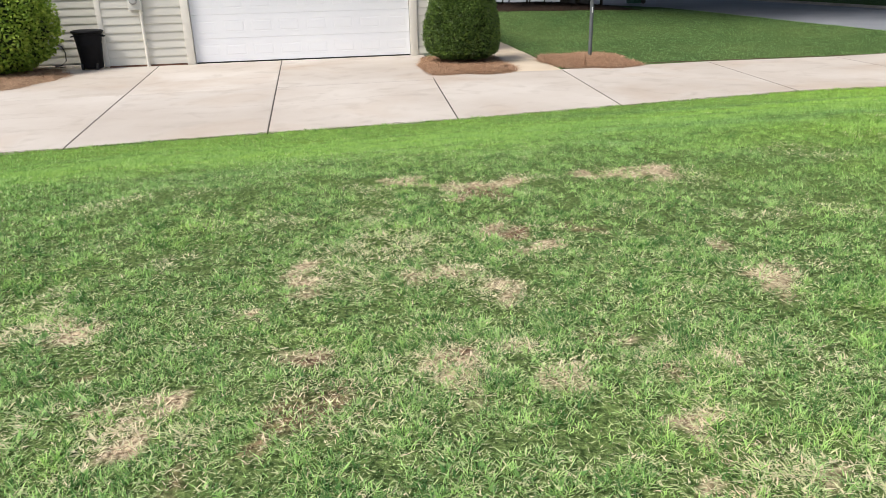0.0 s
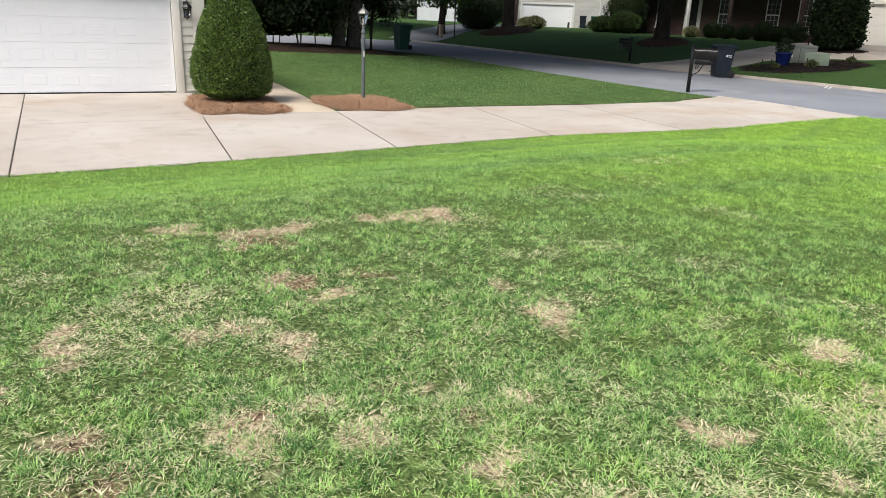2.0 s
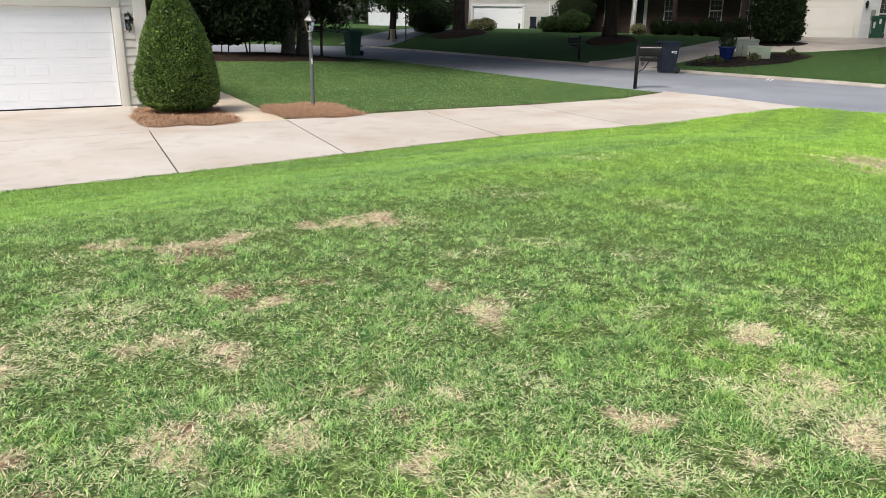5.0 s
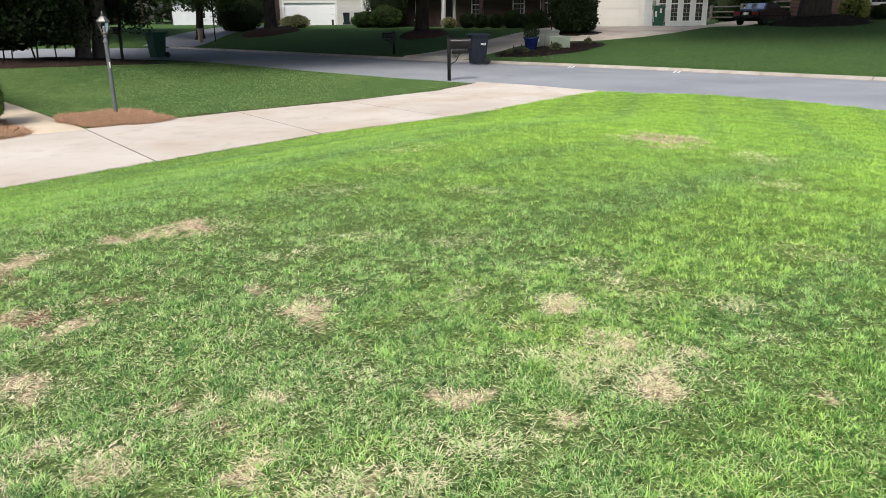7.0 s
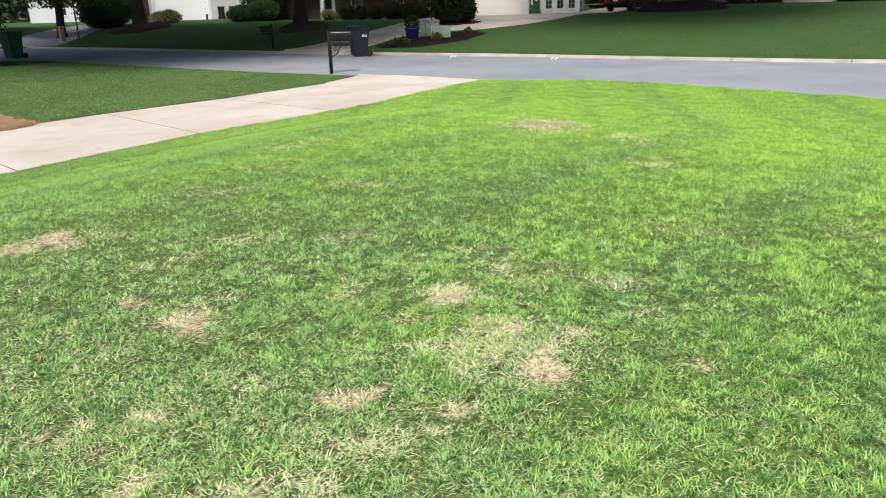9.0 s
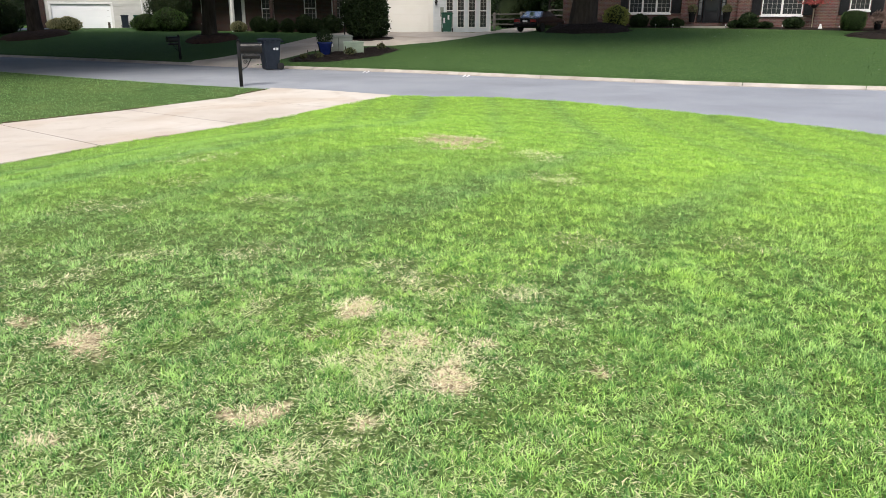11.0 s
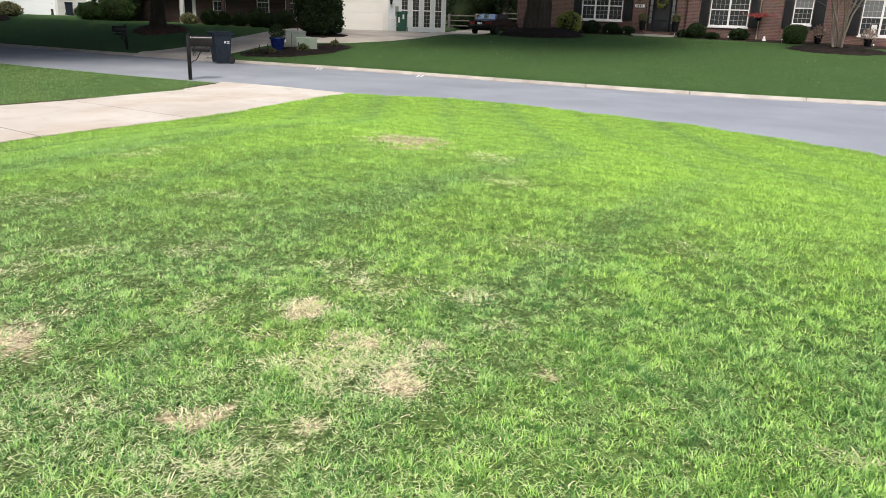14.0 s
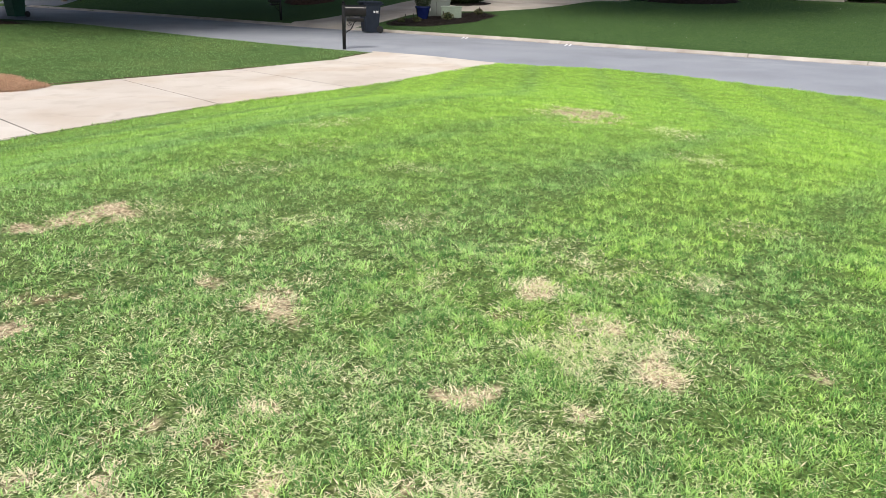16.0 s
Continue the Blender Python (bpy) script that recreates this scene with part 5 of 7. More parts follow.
pale_bush_leaf = leaf_mat("pale_tan_green_shrub", (0.24, 0.24, 0.12), (0.40, 0.38, 0.22), 0.6, 0.3, 0.2)
# far woods coloured near black, their shade put into the leaves
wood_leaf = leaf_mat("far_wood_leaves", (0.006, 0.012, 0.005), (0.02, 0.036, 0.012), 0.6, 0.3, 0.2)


def window_glass(name, tint):
    m, n, l, p = nodes_of(name)
    p.inputs["Base Color"].default_value = (*tint, 1)
    p.inputs["Roughness"].default_value, p.inputs["Specular IOR Level"].default_value = 0.06, 0.6
    return m


bar_paint = mat("greyed_bar_paint", (0.30, 0.30, 0.30), (0.42, 0.42, 0.42), 3, 0.5, 0.05, 50, 0.3)
pane_dark = window_glass("dark_window_glass", (0.03, 0.036, 0.04))
pane_bright = window_glass("sky_reflecting_glass", (0.55, 0.58, 0.62))
pane_bright.node_tree.nodes["Principled BSDF"].inputs["Metallic"].default_value = 0.8
pane_curtain = window_glass("curtained_window_glass", (0.16, 0.17, 0.18))


def window(house, x0, x1, z0, z1, cols, rows, units=1, curtain=False, sill=True, proud=0.03, depth=0.0):
    """A sash window in the front plane of a house (local y 0): frame, upper and lower panes, bars."""
    w = (x1 - x0) / units
    zm = (z0 + z1) / 2
    win = part("window", one_box(x0, x1, -proud + depth, 0.05 + depth, z1 - 0.07, z1), white_paint, house, "white-framed sash window")
    part("frame_foot", one_box(x0, x1, -proud + depth, 0.05 + depth, z0, z0 + 0.07), white_paint, win)
    for u in range(units + 1):
        cx = x0 + w * u
        part("frame_post", one_box(max(x0, cx - 0.05), min(x1, cx + 0.05), -proud - 0.004 + depth, 0.052 + depth, z0, z1), white_paint, win)
    for u in range(units):
        a, b = x0 + w * u + 0.05, x0 + w * (u + 1) - 0.05
        part("meeting_rail", one_box(a, b, -proud * 0.6 + depth, 0.04 + depth, zm - 0.03, zm + 0.03), white_paint, win)
        part("pane", one_box(a, b, 0.012 + depth, 0.03 + depth, z0 + 0.07, zm - 0.03), pane_dark, win)
        part("pane", one_box(a, b, -0.002 + depth, 0.03 + depth, zm + 0.03, z1 - 0.07), pane_curtain if curtain else pane_dark, win)
        bars = bmesh.new()
        for lo, hi, back in ((z0 + 0.07, zm - 0.03, 0.0), (zm + 0.03, z1 - 0.07, -0.012)):
            for c in range(1, cols):
                xx = a + (b - a) * c / cols
                box(bars, xx - 0.007, xx + 0.007, back - 0.004 + depth, back + 0.02 + depth, lo, hi)
            for r in range(1, rows):
                zz = lo + (hi - lo) * r / rows
                box(bars, a, b, back - 0.002 + depth, back + 0.018 + depth, zz - 0.007, zz + 0.007)
        if len(bars.verts):
            part("glazing_bar", bars, bar_paint, win)
        else:
            bars.free()
    if sill:
        part("sill", one_box(x0 - 0.06, x1 + 0.06, -0.08, 0.04, z0 - 0.09, z0 - 0.002, 0.006), white_paint, win)
    return win


def shutter(house, x0, x1, z0, z1):
    bm = box(bmesh.new(), x0, x1, -0.045, -0.005, z0, z1, 0.004)
    z = z0 + 0.08
    while z < z1 - 0.1:
        if abs(z - (z0 + z1) / 2) > 0.07:
            box(bm, x0 + 0.05, x1 - 0.05, -0.056, -0.04, z, z + 0.03)
        z += 0.06
    part("shutter", bm, shutter_black, house, "black louvred shutter")


def hip_roof(house, x0, x1, y0, y1, z, rise, material=None):
    bm = bmesh.new()
    c = [bm.verts.new(p) for p in ((x0, y0, z), (x1, y0, z), (x1, y1, z), (x0, y1, z))]
    o = [bm.verts.new((v.co.x, v.co.y, z + 0.16)) for v in c]
    d = min(x1 - x0, y1 - y0) / 2
    ym = (y0 + y1) / 2
    r = [bm.verts.new((x0 + d, ym, z + rise)), bm.verts.new((x1 - d - 0.01, ym, z + rise))]
    bm.faces.new(c)
    for k in range(4):
        bm.faces.new((c[k], c[(k + 1) % 4], o[(k + 1) % 4], o[k]))
    bm.faces.new((o[0], o[1], r[1], r[0]))
    bm.faces.new((o[1], o[2], r[1]))
    bm.faces.new((o[2], o[3], r[0], r[1]))
    bm.faces.new((o[3], o[0], r[0]))
    part("roof", bm, material or roof_far, house)


def shell(house, x0, x1, depth, h, openings, material, name="wall"):
    """Front wall with openings cut through, plus the other three sides."""
    bm = bmesh.new()
    xs = sorted({x0, x1, *[o[0] for o in openings], *[o[1] for o in openings]})
    for a, b in zip(xs, xs[1:]):
        zs = [-0.6]
        cut = sorted((o[2], o[3]) for o in openings if o[0] <= a + 1e-6 and o[1] >= b - 1e-6)
        for lo, hi in cut:
            if lo > zs[-1]:
                box(bm, a, b, 0.0, 0.2, zs[-1], lo)
            zs.append(hi)
        box(bm, a, b, 0.0, 0.2, zs[-1], h)
    box(bm, x0, x0 + 0.2, 0.2, depth, -0.6, h)
    box(bm, x1 - 0.2, x1, 0.2, depth, -0.6, h)
    box(bm, x0, x1, depth, depth + 0.2, -0.6, h)
    bmesh.ops.remove_doubles(bm, verts=bm.verts, dist=1e-5)
    return part(name, bm, material, house)


def boards(house, x0, x1, z0, z1, material, expose=0.18, skip=()):
    one = None
    z = z0
    while z < z1:
        if any(lo - 0.02 < z < hi for lo, hi in skip):
            z += expose
            continue
        if one is None:
            one = o = part("siding_board", lap_board(x1 - x0, expose), material, house)
        else:
            o = one.copy()
            scene.collection.objects.link(o)
        o.location = (x0, 0.0, z)
        z += expose


def plain_garage_door(house, x0, x1, h, material, sections=4):
    d = part("garage_door", one_box(x0, x1, 0.1, 0.13, 0.02, h), material, house, "sectional garage door")
    for i in range(sections):
        s = (h - 0.02) / sections
        bm = one_box(x0 + 0.005, x1 - 0.005, 0.055, 0.1, 0.02 + s * i + 0.006, 0.02 + s * (i + 1) - 0.006, 0.008)
        for zz in (0.36, 0.7):
            box(bm, x0 + 0.05, x1 - 0.05, 0.0525, 0.056, 0.02 + s * (i + zz) - 0.025, 0.02 + s * (i + zz) + 0.025)
        finish("door_section", bm, material, d, flat=True)


# ---- brick house across the street ----
BX, BY, BZ = 45.5, 20.0, 1.42
bh = thing("brick_house", (BX, BY, BZ), "red-brown brick house with white windows and black shutters", "house", "houses", rz=-90)
H1 = 3.1
ops = [(2.89, 5.44, 0.85, 2.5), (6.95, 8.62, 0.3, 2.62), (10.51, 12.58, 0.72, 2.5), (14.82, 15.75, 0.95, 2.6), (18.07, 19.9, 0.5, 2.3)]
shell(bh, -1.5, 25, 9, H1, ops, brick_red)
hip_roof(bh, -2, 25.5, -0.5, 9.7, H1, 3.4)
window(bh, 2.89, 5.44, 0.85, 2.5, 3, 3, 3)
shutter(bh, 2.36, 2.84, 0.85, 2.5)
shutter(bh, 5.5, 6.05, 0.85, 2.5)
window(bh, 10.51, 12.58, 0.72, 2.5, 4, 3, 2)
shutter(bh, 9.98, 10.46, 0.72, 2.5)
shutter(bh, 12.64, 13.08, 0.72, 2.5)
window(bh, 14.82, 15.75, 0.95, 2.6, 4, 3, 1, True)
shutter(bh, 14.34, 14.78, 0.72, 2.6)
shutter(bh, 15.8, 16.36, 0.72, 2.6)
window(bh, 18.07, 19.9, 0.5, 2.3, 4, 3, 2, True)
shutter(bh, 17.45, 18.02, 0.5, 2.3)
part("pier", one_box(6.15, 6.9, -0.25, -0.001, -0.5, H1), brick_red, bh, "brick porch pier")
part("pier", one_box(9.3, 9.95, -0.25, -0.001, -0.5, H1), brick_red, bh, "brick porch pier")
part("chimney_breast", one_box(13.24, 14.3, -0.22, -0.001, -0.5, H1), brick_red, bh, "projecting brick bay")
part("brick_apron", one_box(17.0, 20.5, -0.12, -0.001, -0.5, 0.4), brick_red, bh, "low brick base course")
fd = part("front_door", one_box(7.32, 8.26, 0.05, 0.1, 0.32, 2.5), shutter_black, bh, "black front door with a wreath")
part("door_panel", one_box(7.45, 8.13, 0.035, 0.052, 0.95, 2.3), pane_dark, fd, "dark storm-door glass")
part("door_panel", one_box(7.45, 8.13, 0.035, 0.052, 0.42, 0.85, 0.006), shutter_black, fd)
for a, b in ((7.02, 7.27), (8.31, 8.56)):
    part("sidelight", one_box(a, b, 0.06, 0.1, 0.35, 2.5), shutter_black, bh)
    for k in range(5):
        part("sidelight_pane", one_box(a + 0.05, b - 0.05, 0.04, 0.062, 0.75 + 0.34 * k, 1.05 + 0.34 * k), pane_curtain, bh)
part("step", one_box(6.5, 9.0, -1.3, -0.26, -0.4, 0.14, 0.01), kerb_concrete, bh, "concrete porch step")
part("porch_floor", one_box(6.95, 9.25, -0.255, 0.3, -0.4, 0.29, 0.01), brick_red, bh, "brick porch floor")
part("doormat", one_box(7.4, 8.2, -0.2, -0.02, 0.292, 0.305), black_rubber, bh)
part("downspout", tube(bmesh.new(), [(13.15, -0.08, -0.2), (13.15, -0.08, 3.0)], 0.035, 8), path_concrete, bh, "beige downspout")
plate = part("number_plate", one_box(6.24, 6.82, -0.275, -0.252, 1.62, 1.78, 0.004), white_paint, bh, "pale house plate with dark bars")
for k in range(4):
    part("bar", one_box(6.34 + 0.1 * k, 6.4 + 0.1 * k, -0.28, -0.276, 1.66, 1.74), shutter_black, plate)
part("door_light", lathe(bmesh.new(), [(0.03, 0), (0.07, 0.05), (0.08, 0.2), (0.02, 0.3)], 8, (6.52, -0.34, 2.0)), black_metal, bh)
part("paper_notice", one_box(18.6, 18.85, -0.05, -0.045, 0.6, 1.05), white_paint, bh, "pale paper notice in the window")
wreath = thing("wreath", (BX - 0.08, BY - 7.79, BZ + 1.95), "yellow-green wreath on the black front door", "wreath", rz=-90)
g = np.random.default_rng(71)
a = g.uniform(0, 6.283, 500)
r = 0.26 + g.normal(0, 0.05, 500)
leaves("wreath_leaves", np.stack([r * np.cos(a), g.normal(-0.03, 0.03, 500), r * np.sin(a)], 1), 0.09, wreath_leaf, wreath, g)
part("ring", tube(bmesh.new(), [(0.26 * math.cos(q), -0.01, 0.26 * math.sin(q)) for q in np.linspace(0, 6.283, 25)], 0.02, 6), bark, wreath)


def at_brick(lx, out):
    """World place in front of the brick house: local x, metres out from the wall."""
    x, y = BX - out, BY - lx
    return x, y, ground(x, y)


# ---- white house with the garage ----
GXX, GYY, GZ, GTURN = 35.31, 30.95, 1.1, -57
wh = thing("white_house", (GXX, GYY, GZ), "white sided house with a cream double garage door", "house", "houses", rz=GTURN)
H2 = 3.3
wins = [(6.05, 6.5), (6.72, 7.17), (7.39, 7.84), (8.06, 8.51)]
shell(wh, -0.4, 8.7, 8, H2, [(0.35, 5.0, -0.05, 2.13)] + [(a, b, 0.3, 2.3) for a, b in wins] + [(a, b, 2.4, 3.1) for a, b in wins], white_siding)
hip_roof(wh, -1, 9.2, -0.5, 8.6, H2, 2.6)
plain_garage_door(wh, 0.35, 5.0, 2.13, cream_door)
part("door_casing", one_box(5.0, 5.3, -0.05, 0.15, -0.1, 2.2, 0.008), cream_door, wh)
part("door_casing", one_box(0.05, 0.35, -0.05, 0.15, -0.1, 2.2, 0.008), cream_door, wh)
part("door_head", one_box(0.05, 5.35, -0.06, 0.15, 2.13, 2.42, 0.008), cream_door, wh)
for a, b in wins:
    window(wh, a, b, 0.3, 2.3, 2, 4, 1, False, False)
    window(wh, a, b, 2.4, 3.1, 2, 2, 1, False, False)
gaps = [5.3] + [v for w in wins for v in w] + [8.7]
for a, b in zip(gaps[::2], gaps[1::2]):
    boards(wh, a, b, 0.05, H2 - 0.15, white_siding)
part("corner_board", one_box(8.62, 8.74, -0.03, 0.1, -0.1, H2), white_paint, wh)
part("meter_box", one_box(5.72, 5.92, -0.14, -0.03, 0.95, 1.5, 0.01), box_grey, wh)
part("conduit", tube(bmesh.new(), [(5.8, -0.08, 0.96), (5.8, -0.08, -0.05)], 0.03, 8), box_grey, wh)
wall_lantern(tuple((Matrix.Translation((GXX, GYY, GZ)) @ pose(0, 0, 0, 0, 0, GTURN) @ Vector((5.48, -0.2, 1.62)))), GTURN, "black wall lantern on white siding")

# ---- house with a pale garage beyond the bend ----
gh = thing("grey_sided_house", (35.6, 64.4, 1.02), "pale grey sided house with a white garage door", "house", "houses", rz=-31)
shell(gh, -0.35, 9.6, 8, 3.6, [(0.1, 4.75, -0.05, 2.13)], grey_siding)
hip_roof(gh, -1, 10.2, -0.5, 8.6, 3.6, 2.6)
plain_garage_door(gh, 0.1, 4.75, 2.13, white_door)
part("door_casing", one_box(-0.1, 0.1, -0.05, 0.15, -0.1, 2.2), white_paint, gh)
part("door_casing", one_box(4.75, 4.95, -0.05, 0.15, -0.1, 2.2), white_paint, gh)
part("door_head", one_box(-0.1, 4.95, -0.05, 0.15, 2.13, 2.32), white_paint, gh)
boards(gh, 4.95, 9.55, 0.05, 3.4, grey_siding, 0.19)
boards(gh, -0.1, 4.95, 2.33, 3.4, grey_siding, 0.19)
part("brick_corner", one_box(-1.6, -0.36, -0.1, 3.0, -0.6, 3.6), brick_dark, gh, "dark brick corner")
part("downspout", tube(bmesh.new(), [(7.3, -0.08, -0.2), (7.3, -0.08, 3.5)], 0.05, 8), white_paint, gh)

# ---- dark brick house in the shade ----
dh = thing("shaded_brick_house", (35.0, 50.0, 1.05), "dark brick house in deep tree shade", "house", "houses", rz=-90)
dops = [(6.2, 7.1, 0.6, 2.4), (9.1, 10.6, 0.1, 2.5), (12.2, 13.3, 0.6, 2.4), (16.0, 17.0, 0.6, 2.4), (18.3, 19.2, 0.6, 2.4)]
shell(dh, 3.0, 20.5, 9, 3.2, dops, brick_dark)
hip_roof(dh, 2.4, 21.1, -1.6, 9.7, 3.2, 3.0)
for a, b, lo, hi in dops:
    if lo > 0.3:
        window(dh, a, b, lo, hi, 3, 3)
part("front_door", one_box(9.4, 10.3, 0.05, 0.1, 0.1, 2.3), shutter_black, dh)
part("door_surround", one_box(9.1, 9.38, -0.05, 0.12, 0.1, 2.5), white_paint, dh)
part("door_surround", one_box(10.32, 10.6, -0.05, 0.12, 0.1, 2.5), white_paint, dh)
for lx in (8.8, 11.0, 14.6, 19.8):
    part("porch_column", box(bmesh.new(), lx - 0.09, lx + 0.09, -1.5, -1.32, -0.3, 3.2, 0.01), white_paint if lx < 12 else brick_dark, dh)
part("porch_floor", one_box(8.4, 11.3, -1.6, -0.01, -0.5, 0.06, 0.01), kerb_concrete, dh)

# ---- white house far behind the left trees ----
fh = thing("far_white_house", (32.6, 83.7, 1.05), "small pale house far behind trees", "house", "houses", rz=-20)
shell(fh, 0, 4.6, 7, 3.0, [(2.5, 3.4, 0.8, 2.2)], white_siding)
hip_roof(fh, -0.5, 5.1, -0.5, 7.6, 3.0, 2.2)
window(fh, 2.5, 3.4, 0.8, 2.2, 2, 2)

# ---- driveway across the street ----
def draped(name, left, right, material, label, lift=0.045, steps=64, across=22):
    def at(line, u):
        k = u * (len(line) - 1)
        i = min(int(k), len(line) - 2)
        f = k - i
        return tuple(line[i][c] + (line[i + 1][c] - line[i][c]) * f for c in (0, 1))
    v, f = [], []
    for i in range(steps + 1):
        a, b = at(left, i / steps), at(right, i / steps)
        for k in range(across + 1):
            w = k / across
            x, y = a[0] + (b[0] - a[0]) * w, a[1] + (b[1] - a[1]) * w
            edge = -0.06 if k in (0, across) or i == 0 else 0.0
            v.append((x, y, max(ground(x, y), ROAD_Z) + lift + edge))
    n = across + 1
    for i in range(steps):
        for k in range(across):
            f.append((i * n + k, i * n + k + 1, (i + 1) * n + k + 1, (i + 1) * n + k))
    return tagged(mesh_of(name, v, f, material, None, None, True), label, "driveway", kind="structure")


drive_mid = mat("worn_drive_concrete", (0.40, 0.35, 0.30), (0.58, 0.53, 0.475), 1.0, 0.9, 0.3, 60, 0.2, depth=0.004)
draped("driveway_far", [(20.3, 22.5), (23.0, 23.4), (25.2, 24.1), (27.2, 23.7), (28.6, 22.0), (31.0, 21.3), (34.0, 21.4), (37.4, 22.1)],
       [(19.9, 26.3), (22.4, 26.6), (24.5, 26.9), (27.0, 27.2), (29.5, 27.8), (32.5, 29.4), (35.1, 30.6), (38.15, 26.2)], drive_mid, "worn concrete driveway to the cream garage")
stain(drive_mid, (0.22, 0.17, 0.13), 0.3, 0.46, 0.66, 0.5)
draped("driveway_spur", [(37.3, 22.1), (41.0, 22.5), (44.0, 22.8), (50.0, 22.8)], [(37.7, 23.4), (41.0, 24.2), (44.0, 25.2), (50.0, 25.8)], drive_mid, "concrete parking strip beside the house")
draped("driveway_bend", [(19.2, 46.0), (24.0, 52.0), (35.5, 63.0)], [(17.5, 50.5), (21.0, 55.0), (33.0, 66.0)], asphalt, "grey drive beyond the bend")

# ---- bins across the street ----
street_bin = wheelie_bin((19.75, 20.85, ROAD_Z + 0.03), -114, grey_plastic, "charcoal wheeled bin standing in the gutter", 1.0)
for y0, y1, z0, z1 in ((0.03, 0.1, 0.78, 0.86), (0.13, 0.17, 0.82, 0.86), (0.19, 0.24, 0.82, 0.86), (0.13, 0.24, 0.77, 0.8)):
    part("marking", one_box(0.272, 0.288, y0 * 0.9, y1 * 0.9, z0 * 0.9, z1 * 0.9), white_mark, street_bin, "pale printed mark")
wheelie_bin((13.4, 36.3, ROAD_Z + 0.02), -70, green_plastic, "dark green wheeled bin with a pale lid at the roadside", 1.08)
wheelie_bin((37.6, 25.1, ground(37.6, 25.1) + 0.045), -60, green_plastic, "green wheeled bin on the far driveway", 1.0, ((-0.2, -0.1, 0.5, 0.8), (0.05, 0.15, 0.7, 0.95)))
wheelie_bin((40.1, 60.7, ground(40.1, 60.7)), -31, grey_plastic, "grey wheeled bin against grey siding", 1.0)
wheelie_bin((41.0, 60.2, ground(41.0, 60.2)), -31, green_plastic, "green wheeled bin against grey siding", 1.0)
mailbox((21.1, 27.9, ground(21.1, 27.9) - 0.02), 170, "dark mailbox on a thin post under the shade tree").scale = (0.85, 0.85, 0.82)
mailbox((16.6, 51.6, ground(16.6, 51.6)), 200, "dark mailbox beyond the bend")


# ---- planting bed with pot and utility boxes ----
blob_bed("bark_bed", 24.9, 21.75, 2.9, 1.55, 0.05, dark_mulch, "dark bark bed near the kerb", 8, ground, 2.2, needles=3500, needle_mat=bark_chip, litter="loose bark chips", long=0.5)
pot = thing("glazed_pot", (24.3, 22.4, ground(24.3, 22.4) + 0.04), "cobalt blue glazed pot with a green plant", "pot")
part("pot", lathe(bmesh.new(), [(0.2, 0), (0.22, 0.03), (0.3, 0.42), (0.34, 0.47), (0.34, 0.52), (0.3, 0.52), (0.28, 0.46), (0.01, 0.45)], 22), cobalt, pot)
g = np.random.default_rng(81)
d = g.normal(size=(900, 3))
d /= np.linalg.norm(d, axis=1)[:, None]
leaves("plant", d * g.uniform(0.2, 0.36, 900)[:, None] * np.array([1, 1, 0.95]) + np.array([0, 0, 0.72]), 0.08, shade_leaf, pot, g)


def utility_box(loc, w, d, h, material, label, louvres, rz):
    t = thing("utility_box", loc, label, "utility box", "utility boxes", rz=rz)
    bm = box(bmesh.new(), -w / 2, w / 2, -d / 2, d / 2, -0.05, h * 0.86, 0.015)
    part("cabinet", bm, material, t)
    part("lid", loft(bmesh.new(), [(-w / 2 - 0.02, w / 2 + 0.02, -d / 2 - 0.02, d / 2 + 0.02, h * 0.86), (-w / 2 - 0.02, w / 2 + 0.02, -d / 2 - 0.02, d / 2 + 0.02, h * 0.95), (-w / 2 + 0.05, w / 2 - 0.05, -d / 2 + 0.05, d / 2 - 0.05, h)]), material, t)
    for k in range(louvres):
        z = 0.06 + (h * 0.7) * k / max(1, louvres)
        part("louvre", one_box(-w / 2 + 0.05, w / 2 - 0.05, -d / 2 - 0.018, -d / 2 + 0.01, z, z + 0.022), material, t)
    if not louvres:
        part("door_seam", one_box(-0.008, 0.008, -d / 2 - 0.006, -d / 2 + 0.01, 0.02, h * 0.84), black_rubber, t)
        part("warning_label", one_box(-w * 0.35, -w * 0.2, -d / 2 - 0.006, -d / 2 + 0.01, h * 0.3, h * 0.5), white_mark, t)
    return t


utility_box((25.8, 22.95, ground(25.8, 22.95)), 1.2, 0.9, 0.70, box_grey, "grey-green transformer cabinet in the bark bed", 0, -50)
utility_box((25.36, 21.72, ground(25.36, 21.72)), 0.85, 0.5, 0.52, box_green, "pale green louvred utility cabinet", 6, -48)
low_leaf = leaf_mat("faded_plant_leaves", (0.05, 0.075, 0.025), (0.17, 0.16, 0.075), 0.6, 0.3, 0.2)
for i, (x, y, s) in enumerate(((24.75, 21.4, 0.24), (23.4, 21.9, 0.17), (27.1, 21.6, 0.2), (23.0, 22.4, 0.15))):
    shrub("low_plant", (x, y, ground(x, y) + 0.02), [(0.0, 0.6 * s), (0.5 * s, s), (1.0 * s, 0.8 * s), (1.3 * s, 0.15 * s)], 220, 0.075, low_leaf, "low faded leafy plant in dark bark", 90 + i, 0.12, 0.6, "plant", "low plants", 1, 0.2)


